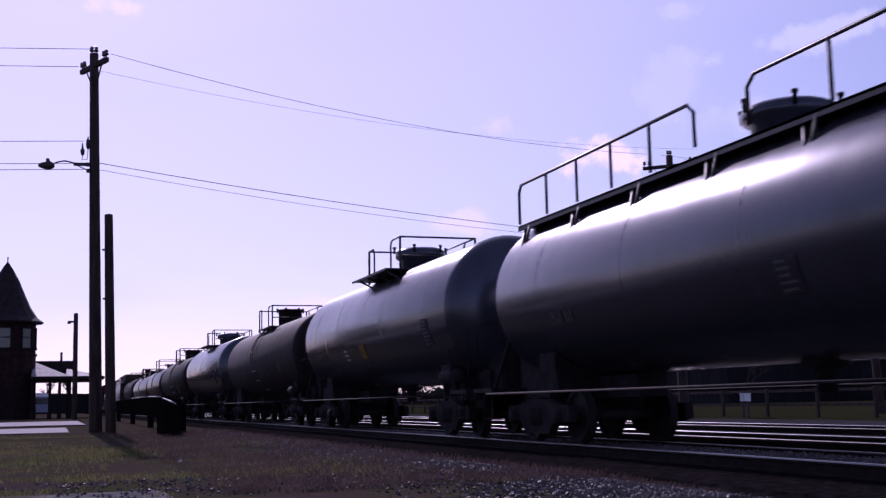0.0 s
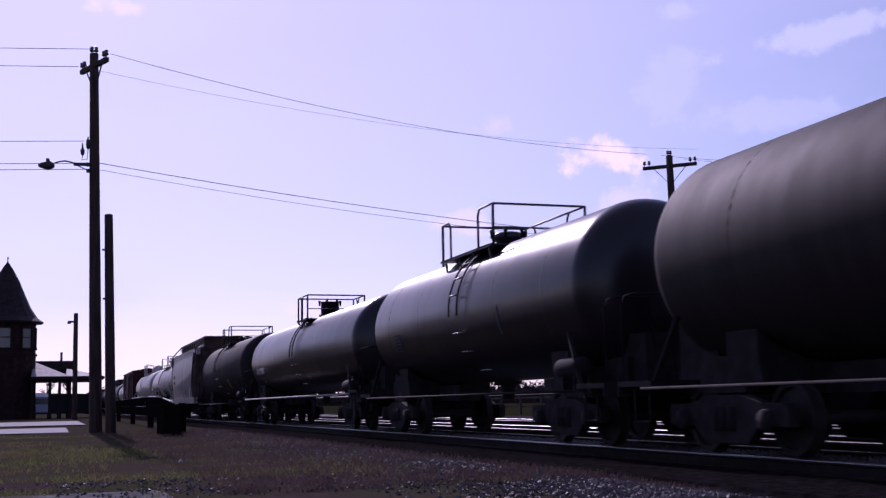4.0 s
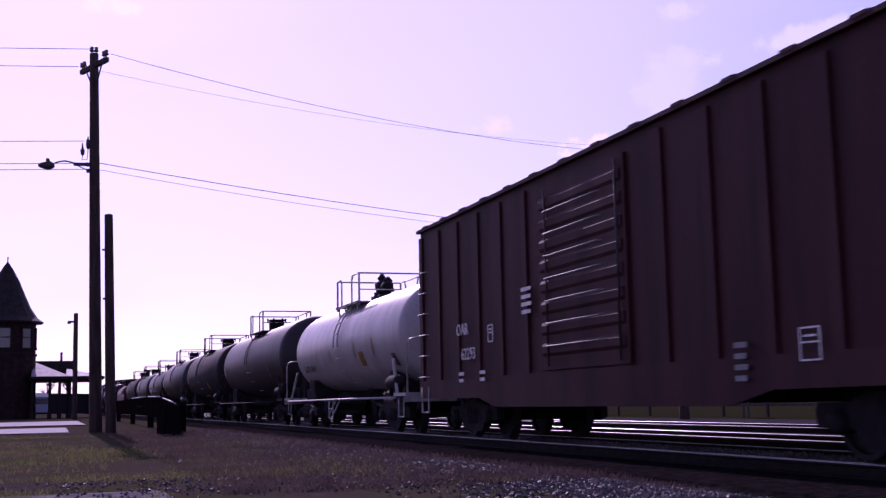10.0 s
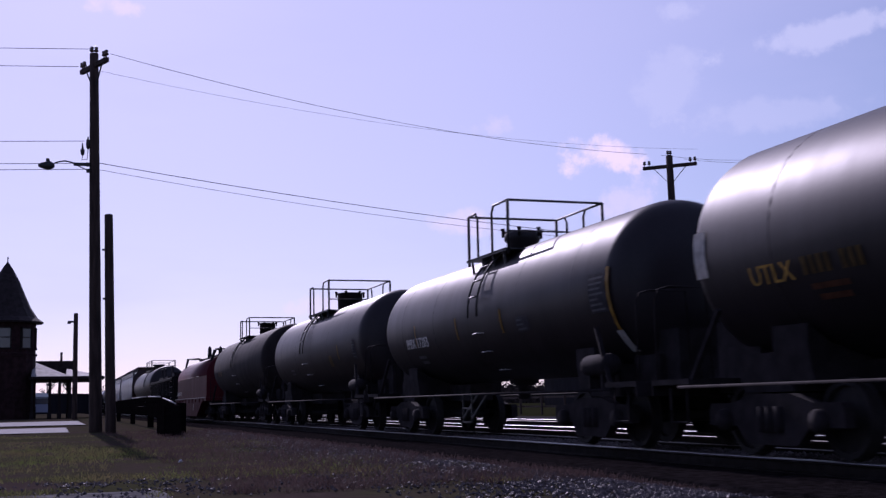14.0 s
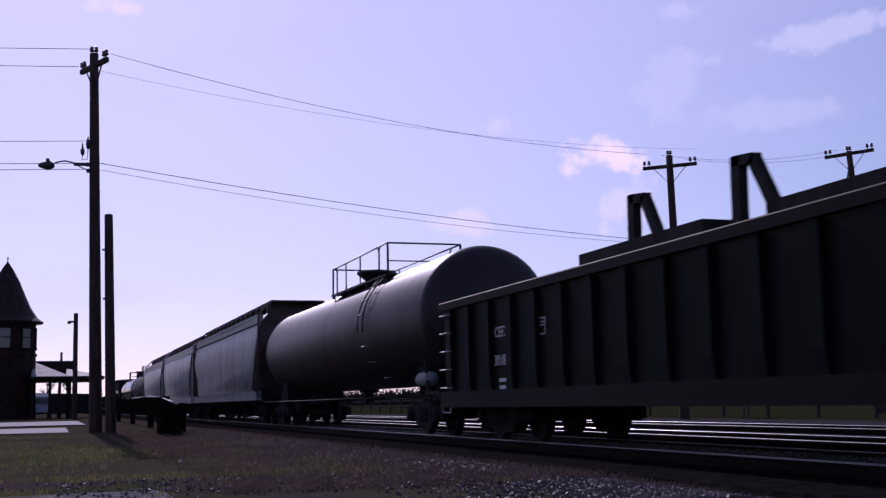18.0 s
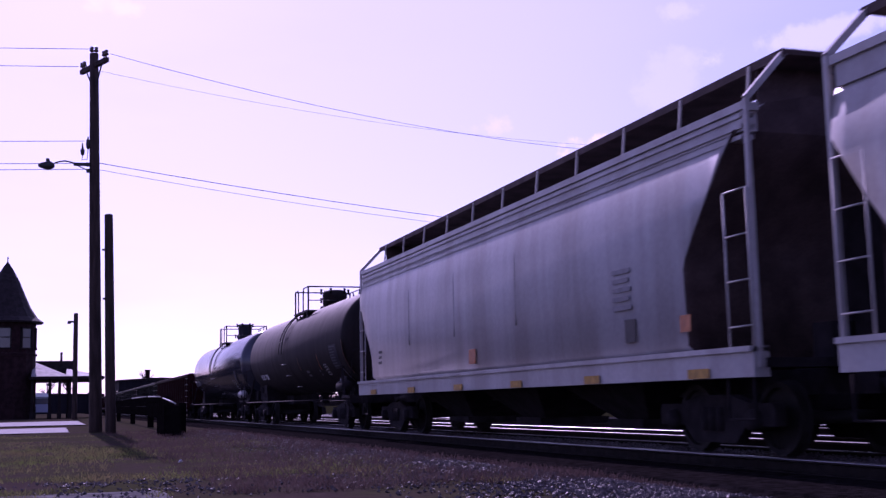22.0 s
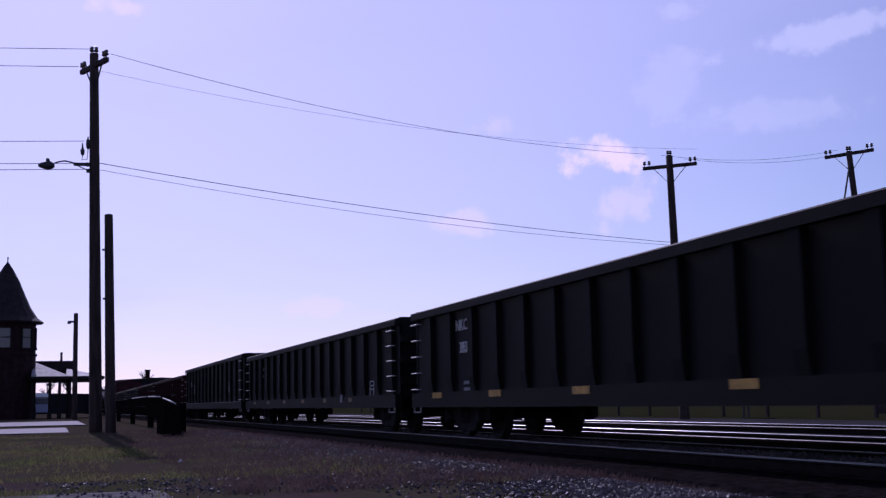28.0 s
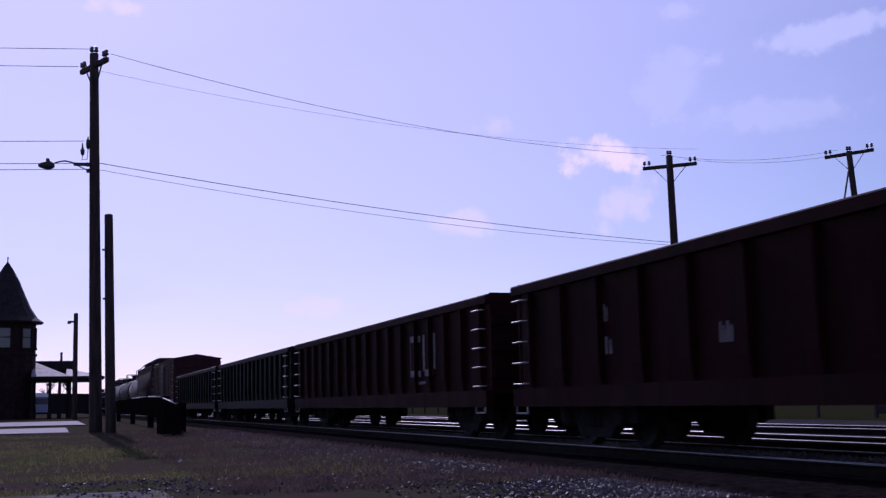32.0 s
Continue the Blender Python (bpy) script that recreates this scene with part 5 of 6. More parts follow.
        for y0, y1 in ((w / 2, 0.08 * w), (-0.02 * w, -w / 2)):
            for bx in ((y1, y0, h / 2 - t, h / 2) if y0 > 0 else (y1, y0, -h / 2, -h / 2 + t), (y1, y0, -h / 2, -h / 2 + t) if y0 > 0 else (y1, y1 + t, -h / 2, h / 2), (y0 - t, y0, -h / 2, h / 2)):
                bm = bmesh.new()
                bm_box(bm, x - 0.008, x - 0.001, y * L + bx[0], y * L + bx[1], z + bx[2], z + bx[3])
                for yp in post_y:
                    # the paint runs over the side posts too
                    ya, yb = max(y * L + bx[0], yp - 0.118), min(y * L + bx[1], yp + 0.118)
                    if yb > ya:
                        bm_box(bm, x - 0.103, x - 0.0985, ya, yb, z + bx[2], z + bx[3])
                part("emblem_band", bm, M["worn_letter"], car)


def grab_mesh(bm):
    """One rung, bent back to the car side at both ends."""
    bm_tube(bm, [(0.03, -0.23, 0), (-0.05, -0.22, 0), (-0.05, 0.22, 0), (0.03, 0.23, 0)], 0.011, 6)


def box_car(c):
    L, h, w = c["L"], c.get("h", 4.2), 1.5
    paint = M[c["paint"]]
    car = thing("box_car", c["label"], "box car", "cars of the freight train")
    underframe(car, L, L / 2 - 2.0)
    bm = bmesh.new()
    bm_prism(bm, [(-w + 0.06, 0.95), (w - 0.06, 0.95), (w - 0.06, h - 0.02), (0, h + 0.2), (-w + 0.06, h - 0.02)], -L / 2 + 0.04, L / 2 - 0.04)
    part("body", bm, paint, car)
    bm = bmesh.new()
    bm_prism(bm, [(-w - 0.02, h - 0.04), (w + 0.02, h - 0.04), (w + 0.02, h + 0.02), (0, h + 0.26), (-w - 0.02, h + 0.02)], -L / 2 - 0.02, L / 2 + 0.02)
    for k in range(14):
        y = -L / 2 + L * (k + 0.5) / 14
        bm_prism(bm, [(-w - 0.03, h + 0.0), (0, h + 0.25), (w + 0.03, h + 0.0), (w + 0.03, h + 0.04), (0, h + 0.3), (-w - 0.03, h + 0.04)], y - 0.12, y + 0.12)
    part("roof", bm, paint, car, "ribbed pressed steel roof")
    rib = cached(("side_post", c["paint"], h), paint, lambda bm: bm_prism(bm, [(-0.0, 1.1), (-0.042, 1.1), (-0.042, h - 0.15), (0, h - 0.15)], -0.09, 0.09))
    for sx in (-1, 1):
        for k in range(15):
            y = -L / 2 + 0.12 + (L - 0.24) * k / 14
            if abs(y - 0.2) < 1.4:
                continue
            part("side_post", rib, None, car, at=pose(sx * (w - 0.06), y, 0, 0, 0, 0 if sx < 0 else 180))
        bm = bmesh.new()
        x = sx * (w + 0.0)
        bm_box(bm, *sorted((x - sx * 0.06, x - sx * 0.012)), -1.3, 1.6, 1.15, h - 0.25)
        door = part("sliding_door", bm, paint, car, "corrugated sliding door")
        rib_me = cached(("door_rib", c["paint"]), paint, lambda b: bm_prism(b, [(0.012, -0.1), (-0.012, -0.05), (-0.012, 0.05), (0.012, 0.1)], -1.35, 1.35))
        for k in range(8):
            part("door_rib", rib_me, None, door, at=pose(x, 0.15, 1.45 + k * (h - 1.9) / 7.2, 0, 0, 0 if sx < 0 else 180))
        bm = bmesh.new()
        for yy in (-1.1, 1.25):
            bm_tube(bm, [(x + sx * 0.02, yy, 1.2), (x + sx * 0.02, yy, h - 0.3)], 0.016, 6)
        part("lock_rod", bm, M["iron"], door)
        bm = bmesh.new()
        v = [bm.verts.new((x + e, yy, zz)) for e in (-0.05 * sx, -0.012 * sx) for yy, zz in ((-L / 2, 1.12), (L / 2, 1.12), (L / 2, 0.78), (L / 2 - 3.4, 0.76), (L / 2 - 4.2, 0.6), (-L / 2 + 4.2, 0.6), (-L / 2 + 3.4, 0.76), (-L / 2, 0.78))]
        for i in range(8):
            bm.faces.new((v[i], v[(i + 1) % 8], v[8 + (i + 1) % 8], v[8 + i]))
        bm.faces.new(v[:8][::-1])
        bm.faces.new(v[8:])
        part("side_sill", bm, paint, car)
        for sy in (-1, 1):
            for k in range(6):
                part("grab_iron", cached("grab_iron", M["pale_iron"], grab_mesh), None, car, at=pose(x, sy * (L / 2 - 0.36), 1.2 + 0.42 * k, 0, 0, 0 if sx < 0 else 180))
            bm = bmesh.new()
            bm_tube(bm, [(x, sy * (L / 2 - 0.6), 1.0), (x, sy * (L / 2 - 0.6), 0.5), (x, sy * (L / 2 - 0.15), 0.5), (x, sy * (L / 2 - 0.15), 1.0)], 0.02, 6)
            part("stirrup", bm, M["pale_iron"], car)
        for k in range(7):
            part("door_bar", cached("door_bar", M["grey_patch"], lambda bm: bm_tube(bm, [(0.02, -0.95, 0), (-0.05, -0.9, 0), (-0.05, 0.9, 0), (0.02, 0.95, 0)], 0.008, 6)), None, door, at=pose(x + sx * 0.03, 0.3, 1.5 + k * 0.34, 0, 0, 0 if sx < 0 else 180))
    for sy in (-1, 1):
        cor = cached(("end_corrugation", c["paint"]), paint, lambda b: bm_prism(b, [(-w + 0.15, 0.0), (w - 0.15, 0.0), (w - 0.15, 0.14), (-w + 0.15, 0.14)], -0.045, 0.045))
        for k in range(9):
            part("end_corrugation", cor, None, car, at=pose(0, sy * (L / 2 + 0.005), 1.3 + k * (h - 1.6) / 9))
    flat_marks(car, c, L, -w - 0.01 - 0.02)
    return car


def gondola(c):
    L, h, w = c["L"], c.get("h", 2.55), 1.5
    paint = M[c["paint"]]
    car = thing("gondola_car", c["label"], "gondola car", "cars of the freight train")
    underframe(car, L, L / 2 - 2.1)
    z0 = 0.86
    for sx in (-1, 1):
        bm = bmesh.new()
        xa, xb = sorted((sx * (w - 0.16), sx * (w - 0.12)))
        bm_box(bm, xa, xb, -L / 2, L / 2, z0, h - 0.1)
        part("side_wall", bm, paint, car)
        bm = bmesh.new()
        bm_prism(bm, [(sx * (w - 0.11), h - 0.16), (sx * (w + 0.015), h - 0.16), (sx * (w + 0.015), h - 0.025), (sx * (w - 0.005), h - 0.006), (sx * (w - 0.02), h), (sx * (w - 0.11), h)], -L / 2 - 0.03, L / 2 + 0.03)
        part("top_chord", bm, paint, car, "rolled steel top rim")
        bm = bmesh.new()
        xa, xb = sorted((sx * (w - 0.14), sx * (w + 0.02)))
        bm_box(bm, xa, xb, -L / 2, L / 2, z0 - 0.26, z0 + 0.03)
        part("side_sill", bm, paint, car)
        n = c.get("posts", 17)
        rib = cached(("gondola_post", c["paint"], h, z0), paint, lambda bm: bm_prism(bm, [(0, z0), (-0.06, z0), (-0.1, z0 + 0.3), (-0.1, h - 0.16), (0, h - 0.16)], -0.12, 0.12))
        pitch = (L - 1.0) / (n - 1)
        first = -L / 2 + 0.2 + ((c["text"][0][2] * L + c.get("post_off", pitch / 2) + L / 2 - 0.2) % pitch if "text" in c else 0.3)
        post_y = [y for y in (first + pitch * k for k in range(n)) if y < L / 2 - 0.15]
        for y in post_y:
            part("side_post", rib, None, car, at=pose(sx * (w - 0.12), y, 0, 0, 0, 0 if sx < 0 else 180))
        for sy in (-1, 1):
            for k in range(5):
                part("grab_iron", cached("grab_iron", M["pale_iron"], grab_mesh), None, car, at=pose(sx * w, sy * (L / 2 - 0.33), z0 + 0.1 + (h - z0 - 0.3) * k / 4.2, 0, 0, 0 if sx < 0 else 180))
            bm = bmesh.new()
            bm_tube(bm, [(sx * w, sy * (L / 2 - 0.55), z0), (sx * w, sy * (L / 2 - 0.55), 0.5), (sx * w, sy * (L / 2 - 0.1), 0.5), (sx * w, sy * (L / 2 - 0.1), z0)], 0.02, 6)
            part("stirrup", bm, M["pale_iron"], car)
    for sy in (-1, 1):
        bm = bmesh.new()
        y = sy * (L / 2 - 0.03)
        bm_box(bm, -w + 0.1, w - 0.1, y - 0.03, y + 0.03, z0, h + 0.03)
        wall = part("end_wall", bm, paint, car)
        rib_e = cached(("end_rib", c["paint"]), paint, lambda b: bm_prism(b, [(-w + 0.12, 0.0), (w - 0.12, 0.0), (w - 0.12, 0.16), (-w + 0.12, 0.16)], -0.05, 0.05))
        for k in range(3):
            part("end_rib", rib_e, None, wall, at=pose(0, y + sy * 0.06, z0 + 0.25 + k * (h - z0 - 0.5) / 2.6))
    if c.get("tabs"):
        tab = cached("sill_tab", M["pale_iron"], lambda b: bm_box(b, -0.02, 0.0, -0.09, 0.09, -0.012, 0.012))
        for k in range(2 * n - 1):
            part("sill_tab", tab, None, car, at=pose(-w - 0.02, first + pitch * k / 2, z0 + 0.02))
    bm = bmesh.new()
    bm_box(bm, -w + 0.165, w - 0.165, -L / 2, L / 2, z0 - 0.02, z0 + 0.02)
    part("floor_plate", bm, M["under"], car)
    if c.get("racks"):
        for k, (y, hh) in enumerate(c["racks"]):
            for sx in (-1, 1):
                bm = bmesh.new()
                x = sx * 1.26
                bm_beam(bm, (x, y + 0.1, h - 0.6), (x, y + 0.06, h + hh), 0.12, 0.17)
                bm_beam(bm, (x, y + 0.12, h + hh - 0.05), (x, y - 0.3, h + hh - 0.09), 0.12, 0.12)
                bm_beam(bm, (x, y - 0.24, h + hh - 0.08), (x, y - 0.8, h - 0.2), 0.12, 0.13)
                part("load_stanchion", bm, M["under"], car)
        for y0, y1, zz in ((-8.4, -6.9, 0.32), (-4.3, -2.0, 0.18), (-0.7, 2.7, 0.2)):
            bm = bmesh.new()
            bm_box(bm, -1.32, 1.32, y0, y1, h + zz - 0.22, h + zz)
            for ya in (y0 + 0.1, y1 - 0.35):
                for xa in (-1.1, 0.95):
                    bm_box(bm, xa, xa + 0.15, ya, ya + 0.25, h - 0.6, h + zz - 0.2)
            bm_box(bm, -1.05, 1.05, y0 + 0.2, y1 - 0.2, h - 0.6, h - 0.1)
            part("load_frame", bm, M["under"], car, "dark welded steel frame")
    flat_marks(car, c, L, -w + 0.118, post_y)
    return car


def coil_car(c):
    L, w = c["L"], 1.5
    paint = M[c["paint"]]
    car = thing("coil_car", c["label"], "coil car", "cars of the freight train")
    underframe(car, L, L / 2 - 1.9)
    bm = bmesh.new()
    pts = [(-L / 2, 1.15), (L / 2, 1.15), (L / 2, 1.0), (L / 2 - 1.6, 1.0), (L / 2 - 3.85, 0.22), (-L / 2 + 3.85, 0.22), (-L / 2 + 1.6, 1.0), (-L / 2, 1.0)]
    a = [bm.verts.new((-w, y, z)) for y, z in pts]
    b = [bm.verts.new((w, y, z)) for y, z in pts]
    k = len(pts)
    for i in range(k):
        bm.faces.new((a[i], a[(i + 1) % k], b[(i + 1) % k], b[i]))
    bm.faces.new(a[::-1])
    bm.faces.new(b)
    part("body", bm, paint, car, "fish-belly side sill")
    bm = bmesh.new()
    for sx in (-1, 1):
        x0, x1 = sorted((sx * (w - 0.02), sx * (w + 0.07)))
        bm_box(bm, x0, x1, -L / 2 + 0.1, L / 2 - 0.1, 1.135, 1.17)
    part("side_sill", bm, M["pale_iron"], car, "pale painted sill flange")
    for sx in (-1, 1):
        gus = cached(("sill_gusset", sx), paint, lambda b: bm_box(b, *sorted((sx * (w - 0.02), sx * (w + 0.04))), -0.05, 0.05, 0.93, 1.135))
        for kk in range(9):
            part("sill_gusset", gus, None, car, at=pose(0, -L / 2 + 1 + (L - 2) * kk / 8, 0))
    bm = bmesh.new()
    prof = [(-1.42, 1.16), (-1.42, 2.28)] + [(-1.42 * math.cos(radians(a)), 2.28 + 1.1 * math.sin(radians(a))) for a in range(12, 180, 12)] + [(1.42, 2.28), (1.42, 1.16)]
    bm_prism(bm, prof, -L / 2 + 0.4, L / 2 - 0.4, smooth=False)
    for f in bm.faces:
        if len(f.verts) == 4 and f.calc_center_median().z > 2.3:
            f.smooth = True
    hood = part("hood", bm, paint, car, "round-topped removable hood")
    bm = bmesh.new()
    for sx in (-1, 1):
        bm_tube(bm, [(sx * 1.43, -L / 2 + 0.4, 2.27), (sx * 1.43, L / 2 - 0.4, 2.27)], 0.016, 6)
    part("hood_seam", bm, paint, hood)
    bm = bmesh.new()
    bm_box(bm, -0.4, 0.4, -L / 2 + 2.4, L / 2 - 2.4, 3.38, 3.44)
    part("running_board", bm, M["hopper_end"], car)
    for sy in (-1, 1):
        bm = bmesh.new()
        y = sy * (L / 2 - 1.45)
        for sx in (-1, 1):
            bm_beam(bm, (sx * 1.1, y, 2.9), (sx * 0.9, y + sy * 0.62, 3.56), 0.07, 0.06)
            bm_beam(bm, (sx * 1.1, y, 2.9), (sx * 0.9, y - sy * 0.12, 3.56), 0.07, 0.06)
            bm_beam(bm, (sx * 0.9, y + sy * 0.66, 3.57), (sx * 0.4, y - sy * 1.0, 3.55), 0.09, 0.07)
        bm_beam(bm, (-0.9, y + sy * 0.62, 3.57), (0.9, y + sy * 0.62, 3.57), 0.07)
        part("lifting_bracket", bm, M["under"], car)
    for sx in (-1, 1):
        bm = bmesh.new()
        bm_tube(bm, [(sx * 0.3, 0.4, 3.3), (sx * 0.3, 0.42, 3.62), (sx * 0.3, 0.5, 3.85), (sx * 0.3, 0.62, 3.97), (sx * 0.3, 0.8, 4.01), (sx * 0.3, 0.97, 3.95), (sx * 0.3, 1.08, 3.8), (sx * 0.3, 1.13, 3.6), (sx * 0.3, 1.15, 3.3)], 0.07, 8)
        part("lifting_loop", bm, M["under"], car)
    flat_marks(car, c, L, -w - 0.015)
    return car


def hopper(c):
    """Covered hopper: smooth curved sides, end slope sheets, a roof with hatches and a running board."""
    L, paint = c["L"], M[c["paint"]]
    h, w, rb = c.get("h", 4.0), 1.52, c.get("board", 4.5)
    car = thing("hopper_car", c["label"], "hopper car", "cars of the freight train")
    underframe(car, L, L / 2 - 1.7)
    # half section, bottom to top
    half = c.get("section", ((1.3, 1.15), (1.5, 1.3), (1.53, 2.2), (1.53, 3.0), (1.47, 3.55), (1.38, 3.75)))
    top = half[-1]
    prof = [(x, z) for x, z in half] + [(1.1, h), (0.5, h + 0.12), (-0.5, h + 0.12), (-1.1, h)] + [(-x, z) for x, z in half[::-1]]
    bm = bmesh.new()
    n = len(prof)
    rings = []
    ends = c["ends"][0] if "ends" in c else ((0.3, 3.62), (0.62, 3.3), (0.93, 2.95), (1.22, 2.62), (1.45, 2.32), (1.5, 1.15))
    rear_ends = c["ends"][1] if "ends" in c else ((0.15, 3.15), (0.35, 2.85), (0.6, 2.5), (0.85, 2.1), (1.1, 1.7), (1.2, 1.15))
    for d, zmin in [(-L / 2 + a, b) for a, b in ends] + [(L / 2 - a, b) for a, b in rear_ends[::-1]]:
        rings.append([bm.verts.new((x, d, max(z, zmin))) for x, z in prof])
    for a, b in zip(rings, rings[1:]):
        for i in range(n):
            f = bm.faces.new((a[i], a[(i + 1) % n], b[(i + 1) % n], b[i]))
            f.smooth = True
    bm.faces.new(rings[0])
    bm.faces.new(rings[-1][::-1])
    bmesh.ops.remove_doubles(bm, verts=bm.verts[:], dist=0.001)
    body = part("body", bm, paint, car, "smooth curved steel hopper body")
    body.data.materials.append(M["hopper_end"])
    # faces turned to the car ends get the darker brown, shade painted in
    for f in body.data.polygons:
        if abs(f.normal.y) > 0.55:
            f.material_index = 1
    # posts and ladders at dark ends are toned down with them
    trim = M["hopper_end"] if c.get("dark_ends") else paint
    for sx in (-1, 1):
        bm = bmesh.new()
        x0, x1 = sorted((sx * 1.36, sx * 1.56))
        bm_box(bm, x0, x1, -L / 2 + 0.1, L / 2 - 0.1, 0.9, 1.22)
        bm_box(bm, *sorted((sx * 1.36, sx * 1.6)), -L / 2 + 0.1, L / 2 - 0.1, 1.17, 1.23)
        part("side_sill", bm, paint, car)
        bm = bmesh.new()
        x0, x1 = sorted((sx * (top[0] - 0.1), sx * (top[0] + 0.12)))
        bm_box(bm, x0, x1, -L / 2 + 0.15, L / 2 - 0.15, h - 0.13, h - 0.04)
        bm_box(bm, *sorted((sx * (top[0] - 0.1), sx * (top[0] + 0.085))), -L / 2 + 0.2, L / 2 - 0.2, h - 0.36, h - 0.13)
        chord = part("roof_chord", bm, paint, car)
        for zz in (h - 0.45, h - 0.33, h - 0.21) if c.get("chord_ridges") else ():
            bm = bmesh.new()
            bm_box(bm, *sorted((sx * (top[0] - 0.05), sx * (top[0] + 0.11))), -L / 2 + 0.2, L / 2 - 0.2, zz, zz + 0.05)
            part("chord_ridge", bm, paint, chord)
        # end posts, ladders
        for sy in (-1, 1):
            bm = bmesh.new()
            y = sy * (L / 2 - 0.1)
            bm_beam(bm, (sx * 1.48, y, 1.0), (sx * 1.48, y, h - 0.02), 0.05, 0.06)
            bm_beam(bm, (sx * 1.48, y, h - 0.02), (sx * 0.95, y, rb - 0.03), 0.07)
            part("corner_post", bm, trim, car)
            ladder(car, trim, trim.name, sx * 1.52, sy * (L / 2 - 0.36), 0.95, 2.95, 0.46, 0.42, 0.011)
            bm = bmesh.new()
            bm_tube(bm, [(sx * 1.5, sy * (L / 2 - 0.7), 1.0), (sx * 1.5, sy * (L / 2 - 0.7), 0.45), (sx * 1.5, sy * (L / 2 - 0.2), 0.45), (sx * 1.5, sy * (L / 2 - 0.2), 1.0)], 0.02, 6)
            part("step", bm, M["under"], car)
        # running board edge
        bm = bmesh.new()
        x0, x1 = sorted((sx * 0.06, sx * 1.0))
        bm_box(bm, x0, x1, -L / 2 + 0.05, L / 2 - 0.05, rb - 0.03, rb)
        bm_box(bm, *sorted((sx * 0.97, sx * 1.0)), -L / 2 + 0.05, L / 2 - 0.05, rb - 0.1, rb - 0.03)
        part("running_board", bm, M["hopper_end"], car, "grated roof running board")
        bmk = cached(("board_bracket", sx, h, rb, c["paint"]), paint, lambda bm: bm_beam(bm, (sx * 1.06, 0, h - 0.04), (sx * 1.0, 0, rb - 0.03), 0.035, 0.03))
        nb = c.get("brackets", 11)
        for k in range(nb):
            y = -L / 2 + 0.7 + (L - 1.4) * k / (nb - 1)
            part("board_bracket", bmk, None, car, at=pose(0, y, 0))
        for y in c.get("ribs", ()):
            bm = bmesh.new()
            zs = [1.9 + (h - 2.35) * k / 6 for k in range(7)]
            bm_tube(bm, [(sx * (1.5 - 0.16 * max(0, z - 3.0)), y * L, z) for z in zs], 0.042, 6)
            part("side_rib", bm, paint, car)
    for sy in (-1, 1):
        bm = bmesh.new()
        bm_box(bm, -0.98, 0.98, *sorted((sy * (L / 2 - 0.06), sy * (L / 2 - 0.62))), rb - 0.06, rb - 0.004)
        pan = bmesh.new()
        bm_box(pan, -0.97, 0.97, *sorted((sy * (L / 2 - 0.6), sy * (L / 2 - 0.64))), h - 0.06, rb - 0.06)
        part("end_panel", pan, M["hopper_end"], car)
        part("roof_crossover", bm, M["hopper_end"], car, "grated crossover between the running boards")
    bm = bmesh.new()
    for k in range(c.get("hatches", 8)):
        y = -L / 2 + 1.6 + (L - 3.2) * k / (c.get("hatches", 8) - 1)
        bm_lathe(bm, [(0.32, h + 0.05), (0.36, h + 0.25), (0.0, h + 0.32)], "z", (0, y, 0), n=14)
    part("hatch_row", bm, paint, car)
    for k in range(c.get("bays", 3)):
        bm = bmesh.new()
        nb = c.get("bays", 3)
        y = (k - (nb - 1) / 2) * (L - 6.0) / nb
        hw = (L - 6.0) / nb * 0.47
        a = [bm.verts.new(p) for p in ((-1.3, y - hw, 1.16), (1.3, y - hw, 1.16), (1.3, y + hw, 1.16), (-1.3, y + hw, 1.16), (-0.5, y - 0.45, 0.38), (0.5, y - 0.45, 0.38), (0.5, y + 0.45, 0.38), (-0.5, y + 0.45, 0.38))]
        for f in ((0, 1, 5, 4), (1, 2, 6, 5), (2, 3, 7, 6), (3, 0, 4, 7), (4, 5, 6, 7), (3, 2, 1, 0)):
            bm.faces.new([a[i] for i in f])
        bm_box(bm, -0.65, 0.65, y - 0.55, y + 0.55, 0.28, 0.4)
        part("discharge_bay", bm, M["under"], car)
    for sy in (-1, 1):
        bm = bmesh.new()
        bm_box(bm, -1.4, 1.4, sy * (L / 2 - 0.5), sy * (L / 2 - 0.05), 1.0, 1.1)
        bm_box(bm, -0.25, 0.25, sy * (L / 2 - 0.3), sy * (L / 2 - 0.15), 1.1, 2.8)
        bm_box(bm, -0.5, -0.2, sy * (L / 2 - 0.5), sy * (L / 2 - 0.15), 1.1, 1.5)
        part("end_frame", bm, M["under"], car)
    flat_marks(car, c, L, -1.545)
    return car


BUILD = {"tank": tank_car, "box": box_car, "gon": gondola, "coil": coil_car, "hop": hopper}


